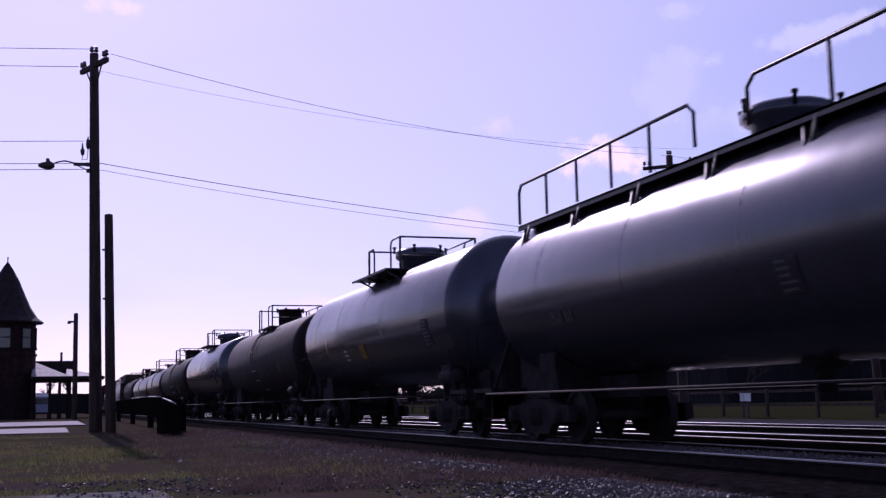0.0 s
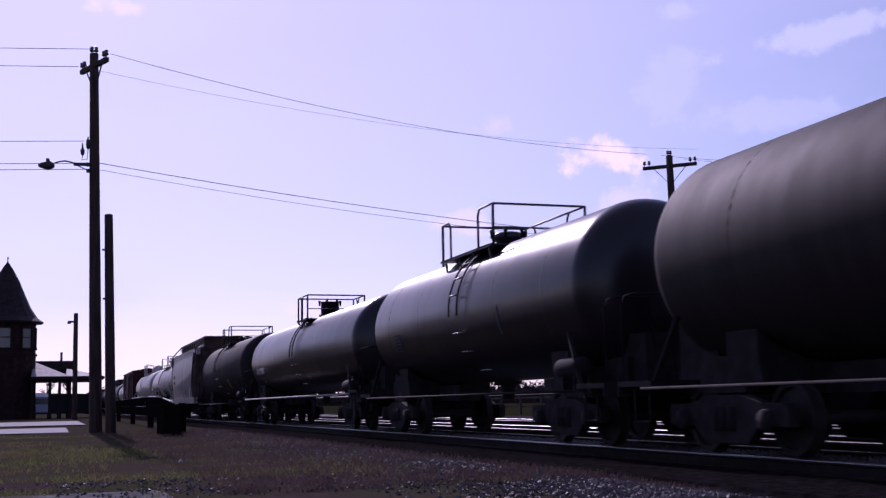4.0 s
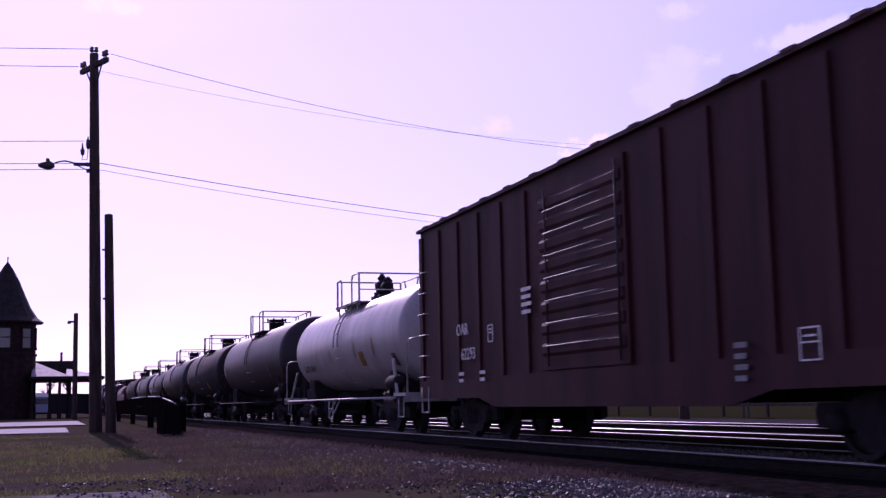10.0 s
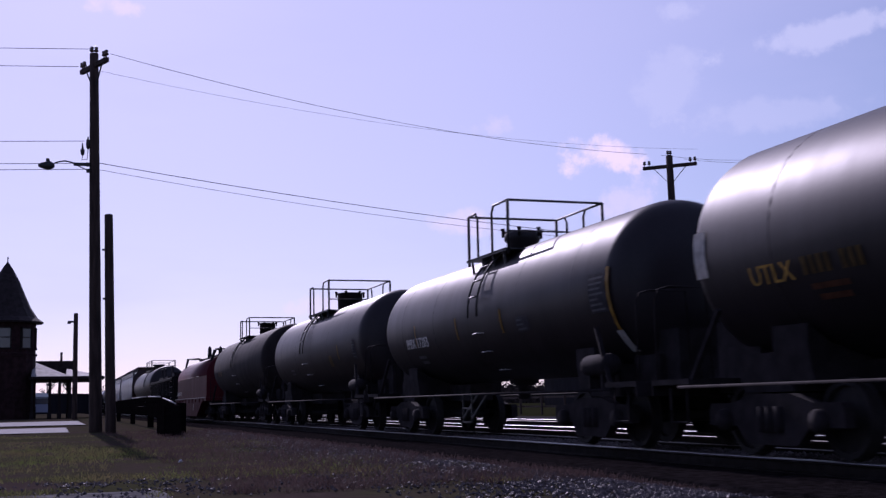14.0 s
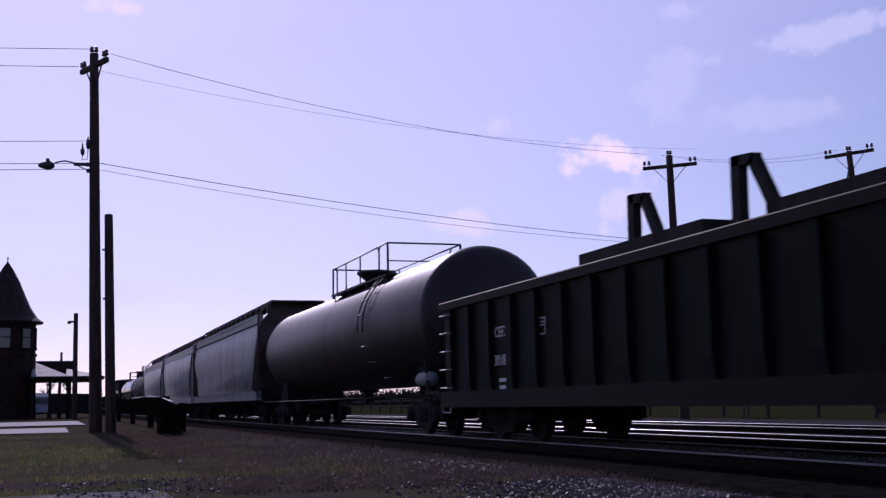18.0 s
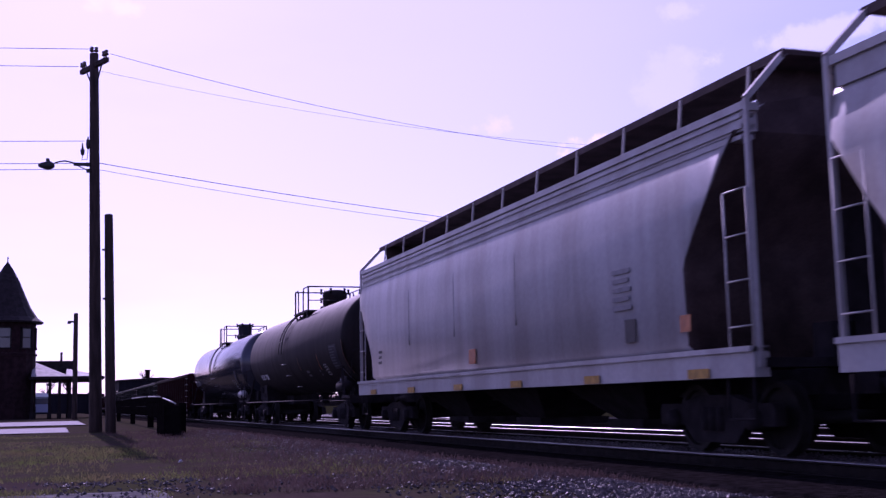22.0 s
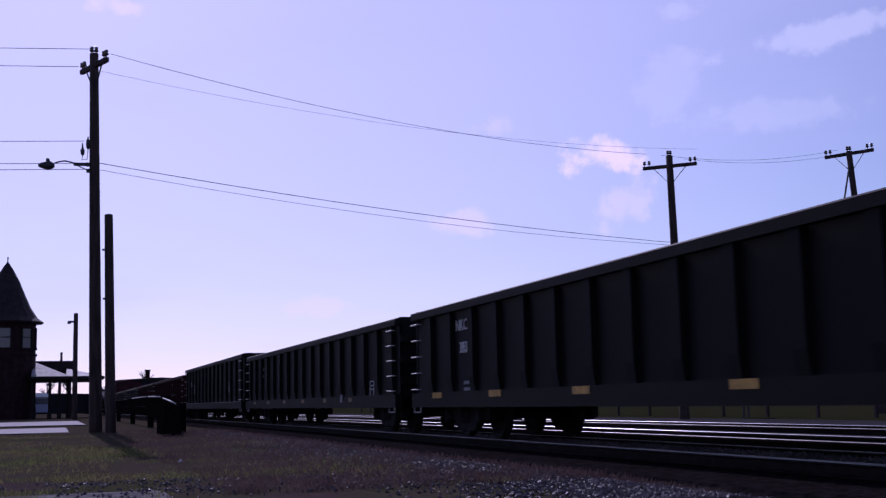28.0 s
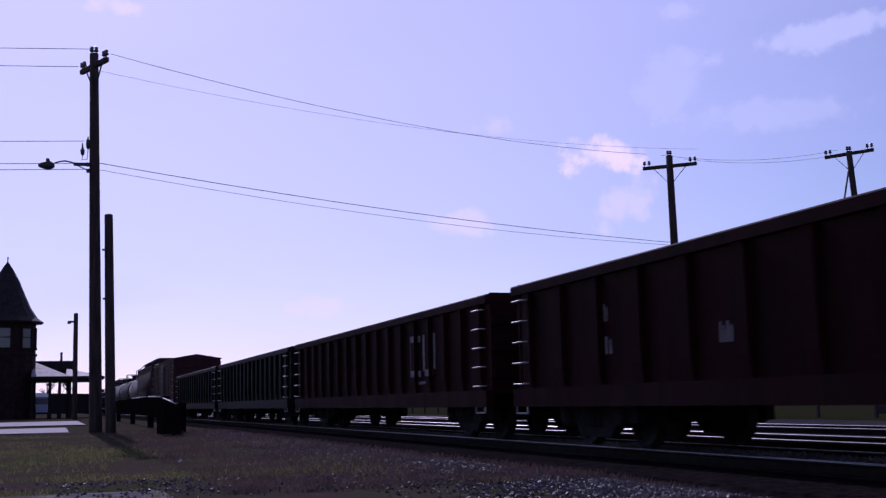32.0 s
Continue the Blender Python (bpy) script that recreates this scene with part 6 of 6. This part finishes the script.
# ---- the cars, from the head of what is seen to the rear ----
# kind, place of the rear end along the track at 0 s, gap ahead, details
BT = "black-painted steel tank car with a caged top walkway"
CARS = [
    ("tank", 18.6, dict(paint="steel_blue", r=1.38, style="long", label="glossy black tank car with a full-length roof walkway", domes=((0.8, 0.6, 0.42, "lid"),), ladder_y=-5.0, bars=((0.311, 1.97, 0.75, 2, "letter"),), plates=((-0.049, 1.96, 0.4, 0.4, "grey_patch", "stencil_panel"),))),
    ("tank", 34.2, dict(paint="steel_blue", r=1.45, pw=1.3, label="glossy black tank car reflecting the sky, wide walkway on top", cage=(0.9, -1.9), domes=((-0.5, 0.62, 0.5, "lid"),), bars=((0.312, 2.0, 1.0, 2, "letter"), (0.128, 2.05, 0.35, 3, "letter")), plates=((0.004, 1.97, 0.45, 0.35, "yellow", "stencil_panel"), (-0.371, 2.12, 0.45, 0.55, "grey_patch", "stencil_panel"), (0.27, 2.15, 0.06, 0.5, "yellow", "reflective_bar")))),
    ("tank", 51.3, dict(paint="brown", r=1.355, label="sooty brown-black tank car with a round manway", cage=(1.3, -1.5), domes=((-0.15, 0.45, 0.55, "can"),), plates=((0.2, 1.85, 0.06, 0.45, "rust_mark", "reflective_bar"), (-0.3, 2.0, 0.3, 0.3, "grey_patch", "stencil_panel")))),
    ("tank", 67.2, dict(paint="steel_blue", r=1.43, pw=1.3, label="glossy dark blue-black tank car with a wide walkway on top", cage=(1.1, -1.7), domes=((-0.3, 0.6, 0.5, "lid"),), bars=((0.303, 2.03, 0.9, 2, "letter"),), plates=((-0.365, 2.08, 0.4, 0.55, "grey_patch", "stencil_panel"),))),
    ("tank", 84.1, dict(paint="brown", r=1.375, label="dusty brown-black tank car with a yellow placard", cage=(1.2, -1.5), domes=((-0.15, 0.5, 0.55, "can"),), ladder_y=-0.1, plates=((-0.211, 1.73, 0.45, 0.36, "yellow", "hazard_panel"), (-0.23, 2.02, 0.06, 0.5, "yellow", "reflective_bar")), bars=((-0.29, 1.95, 0.5, 3, "rust_mark"),), frames=((-0.34, 1.45, 0.4, 0.3),))),
    ("tank", 97.8, dict(paint="gloss", r=1.33, label="short glossy black tank car", cage=(1.5, -1.4), domes=((0.2, 0.3, 0.3, "lid"),), ladder_y=-0.4, plates=((0.305, 2.0, 0.5, 0.4, "grey_patch", "stencil_panel"), (-0.2, 2.1, 0.08, 0.5, "grey_patch", "reflective_bar")))),
    ("tank", 116.4, dict(paint="gloss", r=1.255, label="long glossy black tank car with white reporting marks", sz=0.95, sill="pale_iron", cage=(0.4, -1.05), domes=((-0.15, 0.3, 0.45, "can"), (0.6, 0.25, 0.5, "valve")), ladder_y=-0.35, pipes=(), text=(("GATX 53887", 0.24, 0.352, 1.9, "letter"),), bars=((0.36, 1.7, 0.9, 2, "grey_patch"),))),
    ("tank", 131.6, dict(paint="brown", r=1.325, label="dull grey-black tank car with a hazard placard", cage=(1.5, -1.2), domes=((0.9, 0.3, 0.2, "lid"), (0.2, 0.2, 0.15, "lid")), ladder_y=0.9, diamonds=((-0.392, 1.25, 0.3),), plates=((-0.15, 1.7, 0.75, 0.4, "faded_yellow", "hazard_panel"), (-0.44, 1.6, 0.3, 0.25, "grey_patch", "stencil_panel")))),
    ("hop", 145.8, dict(gap=1.55, dark_ends=1, ends=(((0.8, 3.62), (1.1, 3.3), (1.4, 2.9), (1.6, 2.5), (1.75, 2.1), (1.78, 1.15)), ((0.28, 3.4), (0.32, 2.9), (0.5, 2.4), (0.8, 2.0), (1.0, 1.75), (1.1, 1.15))), section=((1.3, 1.15), (1.46, 1.3), (1.53, 1.9), (1.53, 2.6), (1.49, 3.1), (1.4, 3.5), (1.32, 3.72)), paint="hopper_cream", label="cream-grey covered hopper with rounded sides", ribs=(), bays=2, h=3.86, board=4.45, hatches=6, text=(("CEFX", 0.3, 0.332, 2.4, "dark_letter"), ("96579", 0.28, 0.327, 2.05, "dark_letter")), plates=((-0.294, 2.25, 0.08, 0.45, "yellow", "reflective_bar"), (-0.177, 1.5, 0.32, 0.24, "dark_letter", "stencil_panel"), (-0.11, 1.55, 0.07, 0.35, "yellow", "reflective_bar"), (0.06, 1.5, 0.07, 0.35, "yellow", "reflective_bar"), (0.44, 1.95, 0.08, 0.45, "yellow", "reflective_bar"), (-0.325, 1.35, 0.16, 0.8, "letter", "tool_box"), (0.42, 1.35, 0.14, 0.7, "letter", "tool_box")))),
    ("tank", 163.9, dict(paint="white", r=1.31, iron="pale_iron", sill="pale_iron", label="grimy white tank car with dark sprayed scribbles", cage=(3.6, -1.4), domes=((0.15, 0.58, 0.52, "can"), (1.95, 0.5, 0.4, "can")), dome_paint="dome_grey", ladder_y=0.7, stirrup=1, text=(("UTLX 638002", 0.22, 0.353, 2.0, "dark_letter"),), plates=((-0.387, 2.07, 0.5, 0.5, "dark_letter", "stencil_panel"), (-0.062, 1.86, 0.4, 0.3, "yellow", "hazard_panel"), (-0.252, 1.72, 0.38, 0.28, "dark_letter", "stencil_panel"), (-0.104, 2.14, 0.06, 0.42, "dark_letter", "reflective_bar"), (-0.273, 2.22, 0.06, 0.5, "dark_letter", "reflective_bar"), (0.25, 2.15, 0.06, 0.45, "dark_letter", "reflective_bar")), diamonds=((-0.45, 1.3, 0.3),), bubbles=((3.95, 1.85, 0.75, 0.75, 0.1, 0.045), (3.0, 1.8, 0.95, 0.9, -0.1, 0.05), (1.9, 1.75, 0.8, 0.8, 0.1, 0.045)), spray=((0.135, 1.75, 0.7, 0.4, "dark_letter"), (0.3, 1.78, 0.8, 0.3, "dark_letter"), (-0.15, 1.6, 2.0, 0.5, "green_spray"), (-0.16, 1.75, 1.0, 0.4, "dark_letter")))),
    ("tank", 182.4, dict(paint="white", r=1.335, iron="pale_iron", sill="pale_iron", label="grimy cream-white tank car with round white dome covers", style="split", rail=0.66, domes=((0.25, 0.36, 0.62, "drum"), (2.1, 0.34, 0.58, "drum")), ladder_y=1.05, stirrup=1, pipes=(), text=(("UTLX 42142", 0.24, 0.343, 2.0, "dark_letter"),), plates=((-0.287, 1.56, 0.52, 0.32, "brown_panel", "hazard_panel"), (0.167, 2.21, 0.06, 0.4, "grey_patch", "reflective_bar"), (-0.039, 2.18, 0.06, 0.45, "grey_patch", "reflective_bar"), (-0.254, 2.21, 0.06, 0.5, "grey_patch", "reflective_bar")), diamonds=((-0.123, 1.24, 0.3),), spray=((0.3, 1.75, 0.9, 0.2, "lilac_spray"),))),
    ("box", 200.2, dict(paint="boxcar", label="dark oxide-red ribbed steel box car", text=(("OAR", 0.3, 0.323, 1.9, "letter"), ("62293", 0.3, 0.304, 1.45, "letter")), frames=((0.233, 1.85, 0.22, 0.28), (-0.328, 1.2, 0.32, 0.32)), bars=((0.33, 1.2, 0.25, 2, "letter"), (0.26, 1.2, 0.25, 2, "letter"), (0.129, 2.45, 0.4, 4, "letter"), (-0.25, 1.25, 0.25, 4, "grey_patch")))),
    ("tank", 214.3, dict(paint="silver", r=1.24, iron="pale_iron", sill="pale_iron", label="short pale grey tank car with a yellow placard", cage=(1.3, -1.15), domes=((0.3, 0.3, 0.75, "valve"), (-0.3, 0.3, 0.6, "valve")), ladder_y=0.0, stirrup=1, text=(("GATX 46941", 0.22, 0.31, 1.7, "dark_letter"),), plates=((0.226, 2.11, 0.07, 0.4, "yellow", "reflective_bar"), (0.092, 2.02, 0.07, 0.4, "yellow", "reflective_bar"), (-0.13, 2.08, 0.08, 0.4, "yellow", "reflective_bar"), (-0.276, 2.07, 0.09, 0.45, "yellow", "reflective_bar"), (-0.176, 1.83, 0.45, 0.36, "yellow", "hazard_panel"), (-0.4, 1.7, 0.35, 0.3, "grey_patch", "stencil_panel")))),
    ("tank", 230.3, dict(paint="black", label="black tank car with a white square sign on its end", cage=(1.6, -1.3), domes=((0.9, 0.31, 0.42, "can"),), ladder_y=-0.1, plates=((0.445, 2.2, 0.25, 0.35, "letter", "stencil_panel"), (-0.3, 1.9, 0.4, 0.5, "grey_patch", "stencil_panel")))),
    ("tank", 245.5, dict(paint="brown", label="black tank car with yellow lettering and caged walkway", cage=(1.5, -1.55), domes=((-0.84, 0.31, 0.42, "can"),), ladder_y=0.9, text=(("UTLX 67156", 0.22, 0.303, 1.85, "faded_yellow"),), plates=((0.428, 2.16, 0.35, 0.32, "letter", "stencil_panel"), (0.224, 2.24, 0.06, 0.4, "faded_yellow", "reflective_bar"), (-0.161, 1.73, 0.3, 0.3, "yellow", "hazard_panel"), (0.47, 2.35, 0.06, 0.4, "faded_yellow", "reflective_bar")))),
    ("tank", 260.9, dict(paint="semi", valve="grey_patch", text=(("UTLX", 0.24, 0.36, 1.92, "yellow"),), label="black tank car with faded yellow marks", cage=(1.1, -1.5), domes=((-0.77, 0.31, 0.42, "can"),), ladder_y=0.2, plates=((0.46, 2.36, 0.25, 0.55, "letter", "stencil_panel"), (-0.38, 2.1, 0.5, 0.5, "grey_patch", "stencil_panel")), bars=((0.29, 2.05, 1.0, 2, "faded_yellow"), (0.3, 1.8, 0.6, 2, "rust_mark")), frames=((-0.3, 1.6, 0.4, 0.35),))),
    ("tank", 274.8, dict(paint="semi", r=1.24, label="short black tank car with yellow bars and white marks", cage=(0.75, -1.3), rail=0.72, domes=((0.3, 0.35, 0.4, "lid"),), ladder_y=-0.4, stirrup=1, text=(("IPBX 17203", 0.24, 0.268, 1.88, "letter"),), bars=((0.28, 1.66, 0.5, 2, "grey_patch"),), plates=((0.066, 2.09, 0.07, 0.42, "yellow", "reflective_bar"), (-0.125, 2.08, 0.08, 0.42, "yellow", "reflective_bar"), (0.28, 2.1, 0.05, 0.45, "yellow", "reflective_bar"), (-0.2, 1.97, 0.5, 0.25, "grey_patch", "stencil_panel"), (-0.435, 2.2, 0.55, 0.55, "grey_patch", "stencil_panel"), (-0.462, 2.05, 0.09, 1.0, "yellow", "reflective_bar"), (-0.46, 1.5, 0.2, 0.3, "letter", "stencil_panel")))),
    ("tank", 289.1, dict(paint="black", r=1.27, label="short black tank car with a tall guard rail", cage=(1.4, -1.2), rail=0.72, domes=((0.0, 0.38, 0.45, "can"),), ladder_y=0.8, plates=((-0.2, 1.9, 0.35, 0.3, "faded_yellow", "hazard_panel"), (-0.28, 2.1, 0.06, 0.4, "yellow", "reflective_bar"), (-0.42, 2.1, 0.4, 0.5, "grey_patch", "stencil_panel")), bars=((0.25, 1.8, 0.6, 2, "grey_patch"),))),
    ("tank", 304.8, dict(paint="brown", r=1.33, label="brown-black tank car with faded yellow reporting marks", cage=(0.8, -1.6), domes=((-0.5, 0.33, 0.44, "can"),), ladder_y=0.2, bars=((0.32, 2.2, 1.2, 2, "faded_yellow"),), plates=((0.31, 2.3, 0.06, 0.45, "faded_yellow", "reflective_bar"),))),
    ("coil", 321.0, dict(paint="coil", label="maroon coil car with a round-topped steel hood", text=(("GTW 166260", 0.29, 0.36, 1.35, "letter"),), bars=((0.26, 1.52, 0.35, 2, "letter"), (0.05, 1.45, 0.3, 1, "rust_mark")), frames=((-0.147, 0.68, 0.3, 0.3),))),
    ("gon", 341.0, dict(gap=2.75, paint="gondola", h=2.6, label="black gondola car carrying dark steel frames", racks=((-6.5, 0.8), (-1.5, 0.8), (1.0, 0.8)), text=(("CEFX", 0.26, 0.33, 1.78, "letter"), ("30182", 0.26, 0.331, 1.3, "letter")), frames=((0.23, 1.85, 0.22, 0.25),), bars=((0.33, 1.05, 0.3, 2, "letter"),))),
    ("tank", 360.9, dict(gap=0.95, near_rail=(0.8, -4.2), valve="grey_patch", paint="semi", r=1.45, label="long brown-black tank car with a funnel-shaped dome", cage=(0.8, -5.0), domes=((-0.5, 0.52, 0.44, "funnel"),), ladder_y=-4.55, plates=((-0.017, 1.8, 0.3, 0.25, "rust_mark", "hazard_panel"), (-0.19, 2.45, 0.07, 0.45, "faded_yellow", "reflective_bar"), (-0.034, 2.5, 0.06, 0.35, "grey_patch", "reflective_bar"), (0.12, 2.4, 0.06, 0.3, "grey_patch", "reflective_bar")), bars=((0.4, 1.95, 0.9, 1, "faded_yellow"),))),
    ("hop", 382.0, dict(ends=(((0.1, 3.0), (0.4, 2.6), (0.75, 2.25), (1.1, 1.9), (1.35, 1.5), (1.45, 1.15)),) * 2, paint="hopper", label="long light grey covered hopper with ribbed sides", h=4.1, board=4.58, brackets=15, dark_ends=1, ribs=(-0.2, -0.03, 0.15, 0.33), bays=4, hatches=10, plates=((-0.372, 1.5, 0.34, 0.32, "dark_letter", "stencil_panel"), (-0.259, 1.5, 0.07, 0.38, "orange_bar", "reflective_bar"), (-0.126, 1.55, 0.07, 0.38, "orange_bar", "reflective_bar"), (0.05, 1.6, 0.07, 0.35, "orange_bar", "reflective_bar"), (0.43, 1.8, 0.07, 0.5, "orange_bar", "reflective_bar")), text=(("1227", 0.28, 0.406, 1.87, "blue_panel"),), bars=((0.411, 2.48, 0.4, 2, "grey_patch"), (-0.15, 2.0, 0.4, 3, "grey_patch")))),
    ("hop", 400.2, dict(paint="hopper_beige", label="cream-grey covered hopper with orange bars", board=4.53, ribs=(-0.12, 0.06, 0.22), bays=3, plates=((0.012, 1.92, 0.3, 0.26, "orange_bar", "stencil_panel"), (-0.364, 1.62, 0.28, 0.32, "blue_panel", "stencil_panel"), (-0.33, 1.66, 0.22, 0.18, "red_panel", "stencil_panel"), (-0.229, 1.5, 0.07, 0.42, "orange_bar", "reflective_bar"), (-0.05, 1.48, 0.07, 0.36, "orange_bar", "reflective_bar"), (0.052, 1.47, 0.07, 0.36, "orange_bar", "reflective_bar"), (0.236, 1.43, 0.06, 0.3, "orange_bar", "reflective_bar"), (-0.01, 1.45, 0.5, 0.1, "red_panel", "stencil_panel"), (-0.12, 1.52, 0.4, 0.12, "grey_patch", "stencil_panel"), (-0.175, 1.54, 0.45, 0.12, "grey_patch", "stencil_panel")), bars=((0.36, 1.9, 0.2, 4, "dark_letter"), (-0.3, 1.05, 0.8, 2, "grey_patch"), (0.3, 1.0, 0.6, 1, "grey_patch")))),
    ("hop", 418.3, dict(paint="hopper_beige", label="light grey covered hopper with faded lettering", h=3.95, board=4.52, chord_ridges=1, ribs=(-0.1, 0.08, 0.25), bays=3, plates=((-0.332, 1.56, 0.28, 0.3, "dark_letter", "stencil_panel"), (-0.413, 1.56, 0.24, 0.2, "orange_bar", "stencil_panel"), (0.02, 1.49, 0.34, 0.26, "orange_bar", "stencil_panel")) + tuple((y, 0.96, 0.46, 0.11, "yellow", "reflective_bar") for y in (0.41, 0.235, 0.062, -0.104, -0.266, -0.43)), bars=((-0.32, 2.35, 0.5, 5, "grey_patch"), (0.38, 1.85, 0.25, 3, "dark_letter")))),
    ("tank", 435.9, dict(gap=2.0, paint="brown", r=1.385, label="black tank car with white placards and a valve housing", cage=(0.75, -1.3), domes=((-1.0, 0.4, 0.5, "lid"), (-0.1, 0.2, 0.3, "lid")), ladder_y=0.7, text=(("UCFX 7585", 0.22, 0.299, 1.66, "letter"),), frames=((-0.31, 1.69, 0.36, 0.28),), plates=((-0.402, 2.0, 0.85, 0.66, "grey_patch", "stencil_panel"), (-0.093, 1.97, 0.07, 0.4, "rust_mark", "reflective_bar"), (-0.269, 1.92, 0.07, 0.45, "orange_bar", "reflective_bar"), (-0.472, 1.95, 0.08, 0.9, "rust_mark", "reflective_band"), (-0.426, 1.5, 0.12, 0.35, "grey_patch", "data_plate")), bars=((-0.147, 1.7, 0.4, 2, "grey_patch"), (-0.248, 1.68, 0.12, 2, "grey_patch")), diamonds=((-0.36, 1.25, 0.28),), end_text=(("UCFX 7585", 0.17, 0.42, 2.88),))),
    ("tank", 454.75, dict(paint="sky_tank", r=1.38, label="glossy blue-grey tank car with a tall dome", cage=(1.06, -1.06), domes=((-0.6, 0.32, 0.7, "can"), (0.4, 0.25, 0.25, "lid")), ladder_y=0.75, valve="pale_iron", text=(("CELX 5014", 0.31, 0.377, 1.8, "grey_patch"),), bars=((0.4, 1.6, 0.5, 2, "grey_patch"),), frames=((-0.302, 1.62, 0.34, 0.34),), plates=((-0.37, 1.9, 0.6, 0.6, "grey_patch", "stencil_panel"),))),
    ("gon", 477.4, dict(gap=2.1, paint="gondola_red", label="rusty red ribbed gondola car with flaking paint", flakes=((-5.42, 1.45, -5.42, 2.25, 0.04), (-5.46, 1.28, -6.8, 1.28, 0.06), (-5.5, 2.22, -6.2, 2.2, 0.04), (-6.87, 1.3, -6.85, 2.28, 0.06), (-7.32, 1.45, -7.3, 1.9, 0.06), (-7.86, 1.25, -7.84, 1.6, 0.1), (-9.0, 1.4, -9.0, 1.7, 0.06)), bars=((-0.1, 1.6, 0.3, 3, "grey_patch"),), plates=((0.02, 1.7, 0.1, 0.7, "dusty_panel", "worn_patch"), (-0.12, 1.45, 0.12, 0.8, "dusty_panel", "worn_patch")))),
    ("gon", 499.0, dict(paint="gondola", label="dark ribbed gondola car with white grab irons", frames=((-0.36, 1.3, 0.3, 0.3),))),
    ("gon", 520.6, dict(paint="gondola", label="dark ribbed gondola car with white numbers", text=(("NKCF", 0.3, 0.359, 2.02, "letter"), ("3836", 0.3, 0.355, 1.6, "letter")), bars=((0.35, 1.05, 0.4, 2, "grey_patch"),), frames=((-0.36, 1.15, 0.3, 0.32),), plates=tuple((y, 0.83, 0.55, 0.11, "yellow", "reflective_bar") for y in (0.417, 0.265, 0.1, -0.1, -0.27, -0.42)))),
    ("gon", 542.4, dict(paint="gondola", label="dark ribbed gondola car with yellow reflectors", bars=((0.36, 2.0, 0.45, 3, "letter"), (-0.115, 1.3, 0.34, 3, "grey_patch")), frames=((-0.382, 1.02, 0.34, 0.4),), plates=tuple((y, 0.8, 0.36, 0.1, "faded_yellow", "reflective_bar") for y in (0.4, 0.262, 0.12, -0.023, -0.166, -0.306)) + ((-0.26, 0.84, 0.24, 0.2, "grey_patch", "stencil_panel"),))),
    ("gon", 564.5, dict(tabs=1, paint="gondola", h=2.77, posts=15, post_off=-0.49, label="dark gondola car with pale sprayed scribbles", text=(("ATW", 0.28, 0.438, 2.32, "letter"), ("40", 0.28, 0.431, 1.83, "letter"), ("500", 0.3, 0.388, 1.82, "letter")), frames=((-0.3, 1.5, 0.3, 0.4),), bars=((0.38, 1.4, 0.25, 3, "grey_patch"),), spray=((0.315, 1.62, 0.8, 0.5, "lilac_spray"),))),
    ("gon", 586.1, dict(paint="gondola_red", label="rusty red gondola car with a large white company mark", emblem=((-0.213, 1.78, 1.95, 0.75),), bars=((-0.216, 1.28, 0.7, 1, "worn_letter"), (0.35, 1.9, 0.3, 2, "worn_letter"), (0.35, 1.45, 0.5, 2, "worn_letter"), (0.2, 1.45, 0.3, 2, "worn_letter")), spray=((-0.38, 1.9, 0.5, 0.3, "lilac_spray"),))),
    ("gon", 604.0, dict(paint="gondola_red", label="rusty red short gondola car with worn white bands", emblem=((-0.26, 1.65, 1.7, 0.85),), bars=((-0.26, 1.1, 0.6, 1, "worn_letter"),))),
    ("gon", 621.5, dict(paint="gondola", label="dark ribbed gondola car with bare sides")),
    ("gon", 640.6, dict(paint="gondola", label="dark ribbed gondola car with bare sides")),
    ("box", 658.5, dict(h=3.75, paint="boxcar", label="dark oxide-red box car near the train's end")),
    ("hop", 675.0, dict(paint="gondola_red", dark_ends=1, label="dark red-brown covered hopper far down the line", bays=2)),
    ("tank", 691.0, dict(paint="black", label=BT)),
    ("tank", 708.0, dict(paint="brown", label="dusty brown-black tank car with a round manway")),
    ("tank", 724.0, dict(paint="black", label=BT)),
    ("tank", 741.0, dict(paint="black", label=BT)),
    ("gon", 763.0, dict(paint="gondola", label="dark ribbed gondola car with bare sides")),
    ("gon", 785.0, dict(paint="gondola", label="dark ribbed gondola car with bare sides")),
    ("tank", 801.0, dict(paint="black", label=BT)),
    ("tank", 818.0, dict(paint="black", label=BT)),
]
GAP = {"tank": 1.9, "box": 2.2, "gon": 1.25, "coil": 1.5, "hop": 1.2}
TRAIN = []
front = 3.0
for kind, rear, c in CARS:
    s0 = front + (0 if not TRAIN else c.get("gap", GAP[kind]))
    extra = 0.3 if kind == "tank" else 0.0
    c.setdefault("L", round(rear + extra - s0, 2))
    TRAIN.append((BUILD[kind](c), (s0 + rear + extra) / 2))
    front = rear


def motions():
    for car, y in TRAIN:
        walk(car, [(0, pose(TRACK_X, y, 0)), (32, pose(TRACK_X, y - SPEED * 32, 0))])
    # wheels roll without slip: all of a kind share one roll
    step = 1 / FPS
    lead = {}
    for w, k in WHEELS:
        if k not in lead:
            lead[k] = w
            loc = w.location.copy()
            walk(w, [(i * step, Matrix.Translation(loc) @ Matrix.Rotation(SPEED * i * step / 0.42, 4, "X")) for i in range(32 * FPS + 1)])
        else:
            w.rotation_mode = "QUATERNION"
            keys = w.animation_data_create()
            keys.action = lead[k].animation_data.action
            keys.action_slot = lead[k].animation_data.action_slot


motions()
